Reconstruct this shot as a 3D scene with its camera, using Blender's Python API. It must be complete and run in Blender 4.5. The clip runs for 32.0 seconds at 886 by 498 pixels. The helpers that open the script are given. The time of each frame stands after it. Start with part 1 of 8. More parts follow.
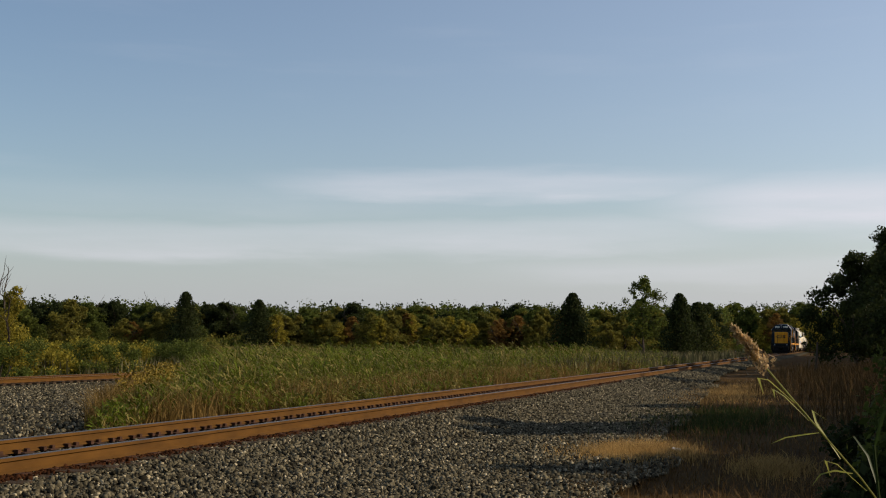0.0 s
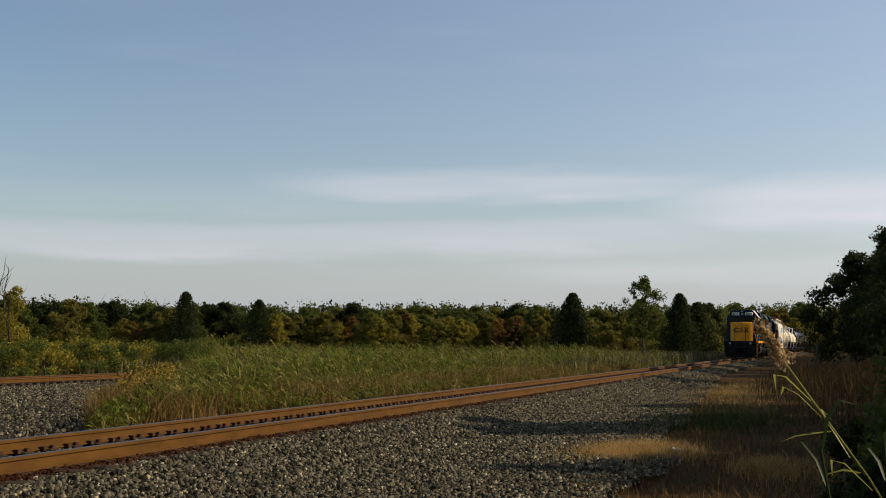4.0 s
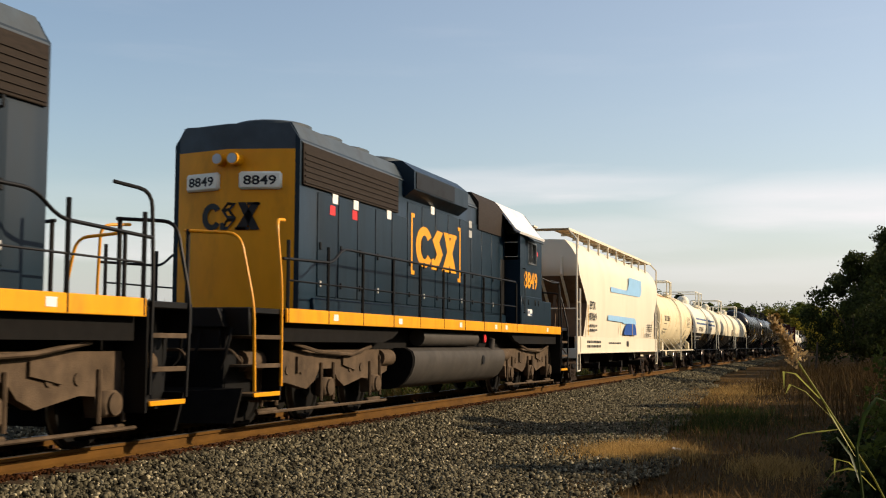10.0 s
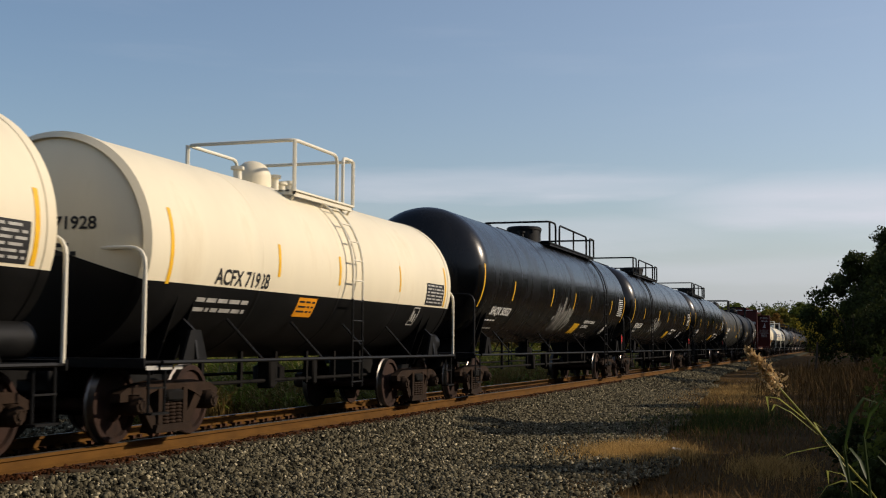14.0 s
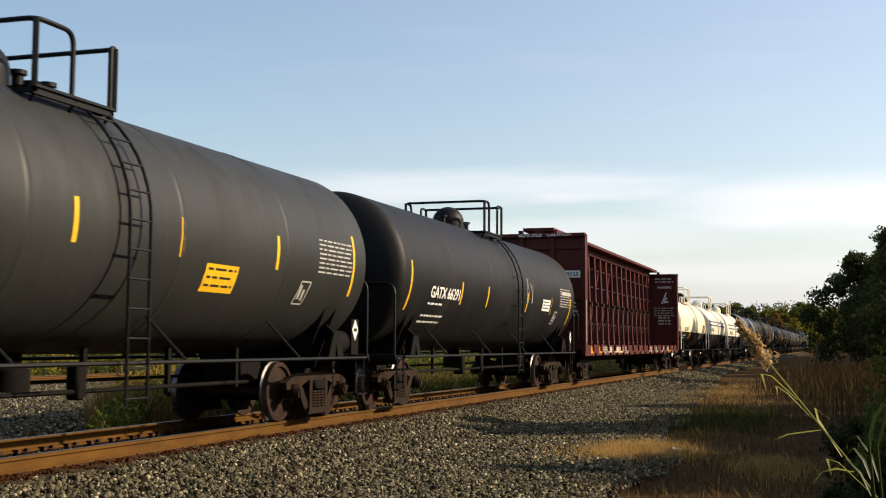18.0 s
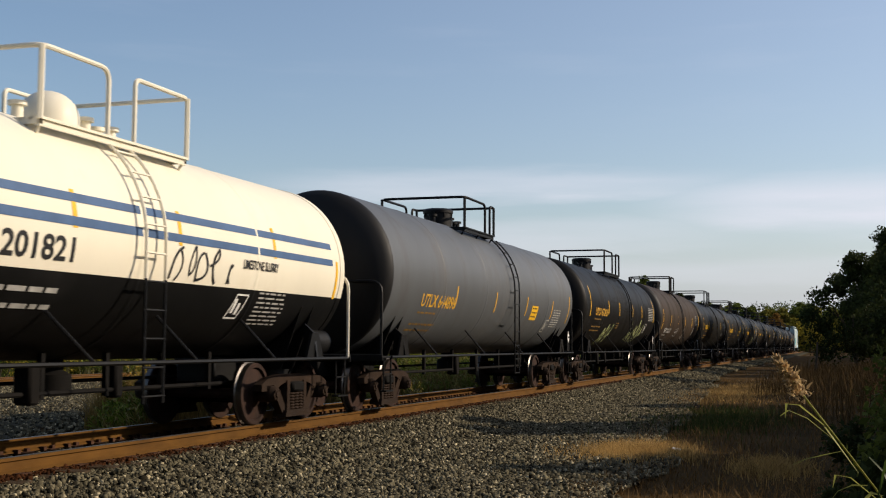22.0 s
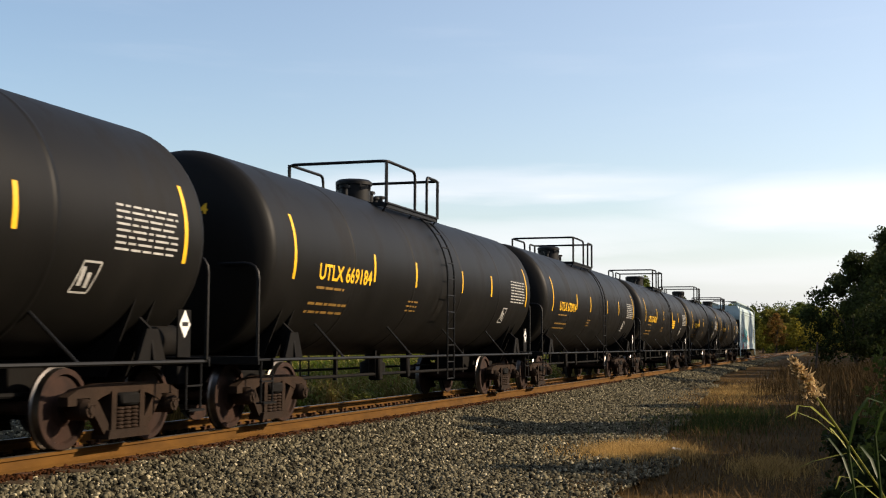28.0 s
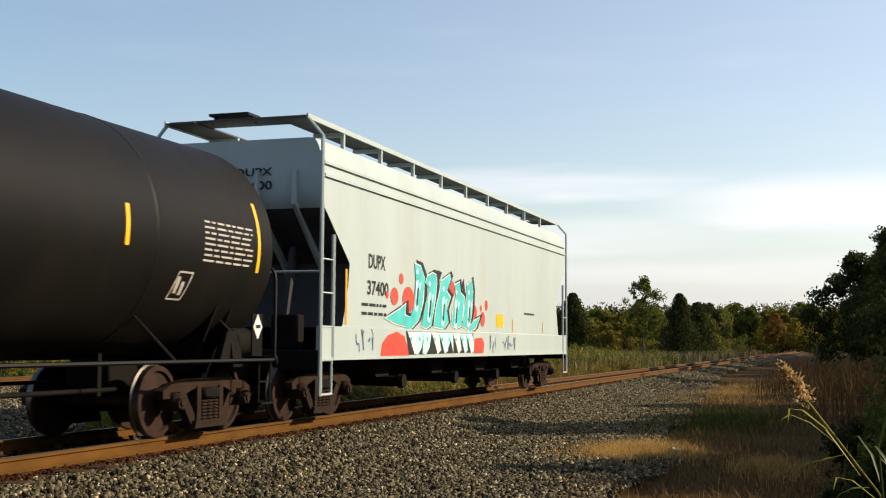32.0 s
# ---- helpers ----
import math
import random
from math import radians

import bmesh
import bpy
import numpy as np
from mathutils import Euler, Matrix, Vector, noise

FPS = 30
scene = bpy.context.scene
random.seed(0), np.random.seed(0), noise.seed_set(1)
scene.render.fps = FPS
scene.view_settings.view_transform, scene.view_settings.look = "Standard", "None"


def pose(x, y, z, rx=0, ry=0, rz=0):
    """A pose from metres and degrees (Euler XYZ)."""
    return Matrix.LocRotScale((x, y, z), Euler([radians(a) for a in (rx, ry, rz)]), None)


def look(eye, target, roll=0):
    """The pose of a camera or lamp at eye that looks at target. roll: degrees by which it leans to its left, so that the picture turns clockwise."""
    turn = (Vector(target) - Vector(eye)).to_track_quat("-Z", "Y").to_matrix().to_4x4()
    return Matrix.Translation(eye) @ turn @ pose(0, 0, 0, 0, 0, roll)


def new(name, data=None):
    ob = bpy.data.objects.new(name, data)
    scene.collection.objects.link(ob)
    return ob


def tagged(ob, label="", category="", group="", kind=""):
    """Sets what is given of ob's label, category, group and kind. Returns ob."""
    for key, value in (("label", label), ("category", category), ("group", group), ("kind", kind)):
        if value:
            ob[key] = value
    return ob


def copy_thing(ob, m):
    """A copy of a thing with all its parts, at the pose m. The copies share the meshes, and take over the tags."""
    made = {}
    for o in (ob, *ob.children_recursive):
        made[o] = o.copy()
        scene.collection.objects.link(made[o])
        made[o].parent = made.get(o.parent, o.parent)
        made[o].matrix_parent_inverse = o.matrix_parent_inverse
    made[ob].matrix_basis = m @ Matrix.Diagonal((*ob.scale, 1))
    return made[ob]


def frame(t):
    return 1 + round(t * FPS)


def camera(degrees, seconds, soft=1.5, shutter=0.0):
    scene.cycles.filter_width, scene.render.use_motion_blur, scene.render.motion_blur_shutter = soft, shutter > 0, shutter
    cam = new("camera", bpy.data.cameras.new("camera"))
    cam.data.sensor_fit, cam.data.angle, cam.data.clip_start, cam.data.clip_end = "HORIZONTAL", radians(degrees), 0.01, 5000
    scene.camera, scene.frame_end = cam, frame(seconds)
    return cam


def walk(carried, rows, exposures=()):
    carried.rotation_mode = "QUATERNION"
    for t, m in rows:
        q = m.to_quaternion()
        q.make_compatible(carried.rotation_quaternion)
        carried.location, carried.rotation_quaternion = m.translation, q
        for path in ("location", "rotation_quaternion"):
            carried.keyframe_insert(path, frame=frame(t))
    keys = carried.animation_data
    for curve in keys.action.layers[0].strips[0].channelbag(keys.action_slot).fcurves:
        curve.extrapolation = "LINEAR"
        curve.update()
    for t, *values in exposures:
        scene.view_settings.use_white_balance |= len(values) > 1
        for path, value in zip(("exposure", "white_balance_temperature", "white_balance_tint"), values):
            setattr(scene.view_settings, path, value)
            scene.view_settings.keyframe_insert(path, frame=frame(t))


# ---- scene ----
D = 8.99          # camera to the track's centre line; the track runs along y, the rail tops lie at z = 0
EYE = Vector((0.0, 0.0, 1.198))


def camera_pose():
    yaw, pitch = 0.3193, 0.0794
    way = Vector((-math.sin(yaw) * math.cos(pitch), math.cos(yaw) * math.cos(pitch), math.sin(pitch)))
    return look(EYE, EYE + way, 0.327)


cam = camera(40.62, 32.0, soft=1.1, shutter=0.06)
EXPOSURES = [(t, e, k, 14) for t, e, k in (                   # seconds, exposure, white balance
    (0, 0.0, 6650), (6, 0.0, 6700), (7.5, 0.0, 6700), (9, 0.12, 6900), (10, 0.36, 7200), (10.6, 0.3, 7400), (11.3, 0.06, 7300), (12, -0.2, 7000), (13, -0.25, 6600), (14, -0.08, 6500),
    (14.6, 0.2, 6500), (15, 0.3, 6750), (16, 0.4, 6850), (18, 0.6, 7050), (19.5, 0.72, 7000), (20.2, 0.68, 7000), (21, 0.16, 6600), (22, 0.12, 6500), (23, 0.36, 6750), (25, 0.56, 6800),
    (28, 0.66, 6900), (31, 0.63, 7100), (32, 0.62, 7100))]
walk(cam, [(0, camera_pose()), (32, camera_pose())], EXPOSURES)

# ---- light ----
SUN_AZ, SUN_EL = radians(66), radians(27)      # clockwise from +y
world = bpy.data.worlds.new("sky")
scene.world = world
world.use_nodes = True
wt = world.node_tree
wn, wl = wt.nodes, wt.links
wn.clear()
w_out, w_bg = wn.new("ShaderNodeOutputWorld"), wn.new("ShaderNodeBackground")
w_sky = wn.new("ShaderNodeTexSky")
w_sky.sky_type, w_sky.sun_disc = 'NISHITA', False
w_sky.sun_elevation, w_sky.sun_rotation = SUN_EL, SUN_AZ
w_sky.air_density, w_sky.dust_density, w_sky.ozone_density = 1.15, 0.8, 2.6
w_co = wn.new("ShaderNodeTexCoord")
w_map = wn.new("ShaderNodeMapping")
w_map.inputs["Rotation"].default_value = (0.012, 0.02, 0.3)
w_map.inputs["Scale"].default_value = (3.2, 3.2, 26.0)
w_noise = wn.new("ShaderNodeTexNoise")
w_noise.inputs["Scale"].default_value, w_noise.inputs["Detail"].default_value, w_noise.inputs["Roughness"].default_value = 1.4, 7.0, 0.55
w_sep = wn.new("ShaderNodeSeparateXYZ")


def w_math(op, a, b=None, c=None):
    node = wn.new("ShaderNodeMath")
    node.operation = op
    for k, v in enumerate((a, b, c)):
        if isinstance(v, (int, float)):
            node.inputs[k].default_value = v
        elif v is not None:
            wl.new(v, node.inputs[k])
    return node.outputs[0]


def w_step(value, lo, hi, to=1.0):
    node = wn.new("ShaderNodeMapRange")
    node.interpolation_type = 'SMOOTHSTEP'
    node.inputs["From Min"].default_value, node.inputs["From Max"].default_value, node.inputs["To Max"].default_value = lo, hi, to
    wl.new(value, node.inputs["Value"])
    return node.outputs[0]


wl.new(w_co.outputs["Generated"], w_map.inputs["Vector"])
wl.new(w_map.outputs[0], w_noise.inputs["Vector"])
wl.new(w_co.outputs["Generated"], w_sep.inputs[0])
# thin cloud in long low streaks: height at the middle, rise to the right, half depth, where it begins and ends, density
w_wave = w_math('MULTIPLY_ADD', w_noise.outputs["Fac"], 0.034, -0.017)
w_cloud = None
for z0, rise, half, x0, x1, dense in ((0.088, 0.022, 0.016, -0.95, -0.1, 0.35), (0.131, 0.008, 0.013, -0.42, -0.12, 0.42), (0.112, 0.0, 0.026, -0.11, 0.5, 0.62), (0.122, 0.03, 0.02, -0.75, -0.3, 0.1), (0.06, 0.0, 0.014, -0.25, 0.3, 0.22), (0.1, 0.0, 0.05, 0.3, 1.2, 0.5)):
    w_mid = w_math('MULTIPLY_ADD', w_sep.outputs["X"], rise, z0 + 0.314 * rise)
    w_off = w_math('ABSOLUTE', w_math('SUBTRACT', w_math('ADD', w_sep.outputs["Z"], w_wave), w_mid))
    w_one = w_math('MULTIPLY', w_step(w_off, half * 1.25, half * 0.3, dense), w_math('MULTIPLY', w_step(w_sep.outputs["X"], x0 - 0.07, x0 + 0.07), w_step(w_sep.outputs["X"], x1 + 0.1, x1 - 0.1)))
    w_cloud = w_one if w_cloud is None else w_math('MAXIMUM', w_cloud, w_one)
w_wisp = w_math('MULTIPLY', w_step(w_noise.outputs["Fac"], 0.3, 0.75, 0.55), w_cloud)
w_thin = w_math('ADD', w_math('MULTIPLY', w_cloud, 0.62), w_wisp)
w_thin = w_math('ADD', w_thin, w_step(w_noise.outputs["Fac"], 0.52, 0.8, 0.06))
w_mix = wn.new("ShaderNodeMix")
w_mix.data_type = 'RGBA'
w_mix.inputs[7].default_value = (6.3, 6.5, 7.1, 1)
w_bg.inputs["Strength"].default_value = 0.115
# the veil is thicker towards the sun, and a grey haze lies along the horizon
w_veil, w_add, w_haze, w_dim = wn.new("ShaderNodeMapRange"), wn.new("ShaderNodeMath"), wn.new("ShaderNodeMapRange"), wn.new("ShaderNodeMix")
w_veil.inputs["From Min"].default_value, w_veil.inputs["From Max"].default_value = -0.62, 0.35
w_veil.inputs["To Min"].default_value, w_veil.inputs["To Max"].default_value = 0.0, 0.24
w_add.use_clamp = True
w_haze.interpolation_type = 'SMOOTHSTEP'
w_haze.inputs["From Min"].default_value, w_haze.inputs["From Max"].default_value = 0.13, 0.0
w_haze.inputs["To Max"].default_value = 0.75
w_dim.data_type = 'RGBA'
w_dim.inputs[7].default_value = (3.7, 4.15, 4.85, 1)
wl.new(w_sep.outputs["X"], w_veil.inputs["Value"])
wl.new(w_veil.outputs[0], w_add.inputs[0])
wl.new(w_thin, w_add.inputs[1])
wl.new(w_add.outputs[0], w_mix.inputs[0])
wl.new(w_sep.outputs["Z"], w_haze.inputs["Value"])
wl.new(w_haze.outputs[0], w_dim.inputs[0])
wl.new(w_sky.outputs[0], w_dim.inputs[6])
wl.new(w_dim.outputs[2], w_mix.inputs[6])
wl.new(w_mix.outputs[2], w_bg.inputs["Color"])
wl.new(w_bg.outputs[0], w_out.inputs["Surface"])

sun = new("sun", bpy.data.lights.new("sun", 'SUN'))
sun.data.energy, sun.data.angle, sun.data.color = 4.5, radians(0.6), (1.0, 0.86, 0.66)
to_sun = Vector((math.sin(SUN_AZ) * math.cos(SUN_EL), math.cos(SUN_AZ) * math.cos(SUN_EL), math.sin(SUN_EL)))
sun.matrix_world = look(to_sun * 200, (0, 0, 0))


# ---- materials ----
def mat(name, color, rough=0.6, metal=0.0, var=0.25, scale=3.0, dirt=None, dirt_amount=0.0, bump=0.0, bump_scale=40.0, stretch=(1, 1, 1),
        island=0.0, spec=0.25, backlit=0.0, dirt_scale=1.2, dirt_low=0.5):
    m = bpy.data.materials.new(name)
    m.use_nodes = True
    nt = m.node_tree
    n, l = nt.nodes, nt.links
    b = n["Principled BSDF"]
    b.inputs["Roughness"].default_value, b.inputs["Metallic"].default_value = rough, metal
    b.inputs["Specular IOR Level"].default_value = spec
    co, mp = n.new("ShaderNodeTexCoord"), n.new("ShaderNodeMapping")
    mp.inputs["Scale"].default_value = stretch
    l.new(co.outputs["Object"], mp.inputs["Vector"])
    big = n.new("ShaderNodeTexNoise")
    big.inputs["Scale"].default_value, big.inputs["Detail"].default_value = scale, 8.0
    l.new(mp.outputs[0], big.inputs["Vector"])
    mr = n.new("ShaderNodeMapRange")
    mr.inputs["From Min"].default_value, mr.inputs["From Max"].default_value = 0.25, 0.75
    mr.inputs["To Min"].default_value, mr.inputs["To Max"].default_value = 1 - var, 1 + var
    l.new(big.outputs["Fac"], mr.inputs["Value"])
    value = mr.outputs[0]
    if island:
        geo, rnd, mu = n.new("ShaderNodeNewGeometry"), n.new("ShaderNodeMapRange"), n.new("ShaderNodeMath")
        mu.operation = 'MULTIPLY'
        rnd.inputs["To Min"].default_value, rnd.inputs["To Max"].default_value = 1 - island, 1 + island
        l.new(geo.outputs["Random Per Island"], rnd.inputs["Value"])
        l.new(value, mu.inputs[0])
        l.new(rnd.outputs[0], mu.inputs[1])
        value = mu.outputs[0]
    sc = n.new("ShaderNodeVectorMath")
    sc.operation = 'SCALE'
    sc.inputs[0].default_value = color
    l.new(value, sc.inputs["Scale"])
    out = sc.outputs[0]
    if dirt:
        dn, dr, mx = n.new("ShaderNodeTexNoise"), n.new("ShaderNodeMapRange"), n.new("ShaderNodeMix")
        dn.inputs["Scale"].default_value, dn.inputs["Detail"].default_value, dn.inputs["Roughness"].default_value = dirt_scale, 10.0, 0.65
        dr.inputs["From Min"].default_value, dr.inputs["From Max"].default_value = dirt_low, dirt_low + 0.25
        dr.inputs["To Max"].default_value = dirt_amount
        mx.data_type = 'RGBA'
        mx.inputs[7].default_value = (*dirt, 1)
        l.new(mp.outputs[0], dn.inputs["Vector"])
        l.new(dn.outputs["Fac"], dr.inputs["Value"])
        l.new(dr.outputs[0], mx.inputs[0])
        l.new(out, mx.inputs[6])
        out = mx.outputs[2]
        rr = n.new("ShaderNodeMapRange")
        rr.inputs["To Min"].default_value, rr.inputs["To Max"].default_value = rough, min(1, rough + 0.35)
        l.new(dr.outputs[0], rr.inputs["Value"])
        l.new(rr.outputs[0], b.inputs["Roughness"])
    l.new(out, b.inputs["Base Color"])
    if bump:
        bn, bp = n.new("ShaderNodeTexNoise"), n.new("ShaderNodeBump")
        bn.inputs["Scale"].default_value, bn.inputs["Detail"].default_value = bump_scale, 6.0
        bp.inputs["Strength"].default_value, bp.inputs["Distance"].default_value = bump, 0.02
        l.new(co.outputs["Object"], bn.inputs["Vector"])
        l.new(bn.outputs["Fac"], bp.inputs["Height"])
        l.new(bp.outputs[0], b.inputs["Normal"])
    if backlit:
        tr, ad = n.new("ShaderNodeBsdfTranslucent"), n.new("ShaderNodeMixShader")
        ad.inputs[0].default_value = backlit
        l.new(out, tr.inputs["Color"])
        l.new(b.outputs[0], ad.inputs[1])
        l.new(tr.outputs[0], ad.inputs[2])
        l.new(ad.outputs[0], n["Material Output"].inputs["Surface"])
    return m


GRIME = (0.05, 0.042, 0.034)
navy = mat("navy_paint", (0.003, 0.014, 0.0245), 0.38, var=0.3, scale=2, dirt=(0.008, 0.012, 0.015), dirt_amount=0.4, spec=.22, stretch=(1, 1, 0.25))
yellow = mat("yellow_paint", (0.74, 0.3, 0.006), 0.45, spec=.3, var=0.12, scale=3, dirt=(0.2, 0.1, 0.02), dirt_amount=0.6, stretch=(1, 1, 0.4), dirt_low=0.55)
roof_grey = mat("roof_paint", (0.045, 0.062, 0.074), 0.5, var=0.25, dirt=GRIME, dirt_amount=0.5)
# cab roof coloured near white for the sun on its slopes
sunlit_roof = mat("sunlit_roof_white", (0.75, 0.74, 0.7), 0.5, var=0.08, dirt=(0.35, 0.33, 0.3), dirt_amount=0.4)
black_paint = mat("black_paint", (0.0035, 0.0035, 0.0035), 0.5, var=0.3, dirt=(.01, .009, .008), dirt_amount=0.5, spec=.18)
black_gloss = mat("glossy_black_paint", (0.004, 0.0042, 0.0048), 0.25, var=0.2, dirt=(0.012, 0.012, 0.012), dirt_amount=0.4, stretch=(1, 1, 0.15), spec=0.32)
tank_dark = mat("dark_tank_paint", (0.0062, 0.0057, 0.0048), 0.5, var=0.22, scale=1.3, dirt=(0.012, 0.01, 0.0075), dirt_amount=0.5, stretch=(1, 1, 0.3), spec=0.1)
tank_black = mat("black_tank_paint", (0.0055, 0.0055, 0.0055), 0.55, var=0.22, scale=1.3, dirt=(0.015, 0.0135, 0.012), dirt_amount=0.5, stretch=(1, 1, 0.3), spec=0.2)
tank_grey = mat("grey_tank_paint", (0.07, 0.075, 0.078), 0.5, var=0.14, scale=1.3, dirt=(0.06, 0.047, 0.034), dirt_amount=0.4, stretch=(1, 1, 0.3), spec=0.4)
tank_charcoal = mat("charcoal_tank_paint", (0.021, 0.0225, 0.02), 0.5, var=0.3, scale=1.0, dirt=(0.009, 0.009, 0.009), dirt_amount=0.8, stretch=(1, 1, 0.12), spec=0.25)
tank_brown = mat("brown_tank_grime", (0.03, 0.0185, 0.0098), 0.65, spec=.15, var=0.2, scale=1.0, dirt=(0.011, 0.008, 0.006), dirt_amount=0.7, stretch=(1, 1, 0.3))
cream = mat("cream_tank_paint", (0.7, 0.63, 0.46), 0.5, var=0.07, scale=1.2, dirt=(0.42, 0.32, 0.18), dirt_amount=0.45, stretch=(1, 1, 0.3), dirt_low=0.55)
white_tank = mat("white_tank_paint", (0.72, 0.67, 0.53), 0.45, var=0.06, scale=1.2, dirt=(0.45, 0.38, 0.26), dirt_amount=0.4, stretch=(1, 1, 0.25), dirt_low=0.56)
rusty_cream = mat("rust_streaked_cream_paint", (0.68, 0.58, 0.37), 0.55, var=0.1, scale=1.2, dirt=(0.4, 0.24, 0.09), dirt_amount=0.6, stretch=(1, 1.6, 0.35), dirt_low=0.56)
hopper_white = mat("white_hopper_paint", (0.68, 0.61, 0.47), 0.5, var=0.06, scale=1.0, dirt=(0.5, 0.42, 0.3), dirt_amount=0.35, stretch=(1, 1, 0.2), dirt_low=0.55)
hopper_grey = mat("pale_grey_hopper_paint", (0.35, 0.43, 0.43), 0.5, var=0.06, scale=1.0, dirt=(0.33, 0.32, 0.28), dirt_amount=0.4, stretch=(1, 1, 0.2))
oxide = mat("oxide_red_paint", (0.076, 0.0125, 0.0085), 0.55, spec=.2, var=0.22, scale=2, dirt=(0.04, 0.018, 0.012), dirt_amount=0.6, stretch=(1, 1, 0.4))
truck_brown = mat("grimy_truck_steel", (0.024, 0.014, 0.0085), 0.75, var=0.4, scale=5, dirt=(.022, .017, .013), dirt_amount=0.6, bump=0.3, bump_scale=60, spec=0.1)
loco_truck = mat("dusty_truck_steel", (0.085, 0.058, 0.036), 0.8, var=0.4, scale=4, dirt=(0.03, 0.024, 0.018), dirt_amount=0.7, bump=0.3, bump_scale=60, spec=0.12)
wheel_rust = mat("rusty_wheel", (0.026, 0.012, 0.0075), 0.8, var=0.5, scale=6, dirt=(0.014, 0.011, 0.009), dirt_amount=0.7, spec=.2)
bright_steel = mat("worn_bright_steel", (0.55, 0.53, 0.5), 0.28, metal=1.0, var=0.15, scale=12)
underframe_black = mat("underframe_grime", (0.005, 0.0045, 0.004), 0.85, var=0.4, scale=5, dirt=(0.014, 0.011, 0.008), dirt_amount=0.5, spec=.12)
fuel_grey = mat("dusty_fuel_tank", (0.045, 0.039, 0.032), 0.7, var=0.3, scale=2, dirt=(0.03, 0.027, 0.024), dirt_amount=0.7)
grille_brown = mat("dark_grille", (0.02, 0.0135, 0.009), 0.75, spec=.15, var=0.35, scale=6, stretch=(1, 1, 6))
window_glass = mat("cab_glass", (0.006, 0.007, 0.008), 0.08, var=0.1, spec=0.7)
yellow_mark = mat("yellow_reflector", (0.75, 0.42, 0.02), 0.4, var=0.12, scale=8)
faded_yellow = mat("faded_yellow_lettering", (0.5, 0.27, 0.025), 0.6, var=0.3, scale=9)
worn_print = mat("worn_yellow_print", (0.2, 0.11, 0.02), 0.7, var=0.4, scale=12)
white_mark = mat("white_lettering", (0.72, 0.71, 0.67), 0.5, var=0.15, scale=8)
dull_white = mat("dull_white_lettering", (0.36, 0.35, 0.32), 0.6, var=0.3, scale=9)
black_mark = mat("black_lettering", (0.018, 0.018, 0.018), 0.55, var=0.2, scale=8)
blue_mark = mat("blue_stripe_paint", (0.05, 0.1, 0.2), 0.5, var=0.15, scale=4)
sky_blue = mat("pale_blue_paint", (0.25, 0.47, 0.68), 0.5, var=0.08, scale=3)
deep_blue = mat("deep_blue_paint", (0.015, 0.075, 0.3), 0.45, var=0.1, scale=3)
cyan_spray = mat("turquoise_spray_paint", (0.06, 0.46, 0.46), 0.45, var=0.18, scale=3)
red_spray = mat("red_spray_paint", (0.5, 0.07, 0.05), 0.45, var=0.18, scale=3)
red_mark = mat("red_placard", (0.6, 0.03, 0.03), 0.45, var=0.1)
lamp_glass = mat("headlight_glass", (0.32, 0.33, 0.35), 0.12, var=0.05, spec=0.8)
board_white = mat("backed_white_board", (0.78, 0.78, 0.66), 0.35, var=0.06, scale=5)
orange_label = mat("orange_label", (0.7, 0.27, 0.01), 0.5, var=0.1)

rail_rust = mat("rusty_rail_side", (0.1, 0.046, 0.008), 0.8, var=0.3, scale=6, dirt=(0.05, 0.024, 0.01), dirt_amount=0.5, stretch=(1, 0.3, 1), spec=0.12)
rail_head = mat("polished_rail_head", (0.2, 0.18, 0.16), 0.5, metal=1.0, var=0.15, scale=4)
tie_wood = mat("weathered_tie", (0.05, 0.034, 0.02), 0.9, var=0.4, scale=6, stretch=(0.4, 4, 4), bump=0.4, bump_scale=30, spec=0.08)
anchor_iron = mat("rusted_anchor", (0.06, 0.03, 0.018), 0.85, var=0.4, scale=9, spec=0.1)


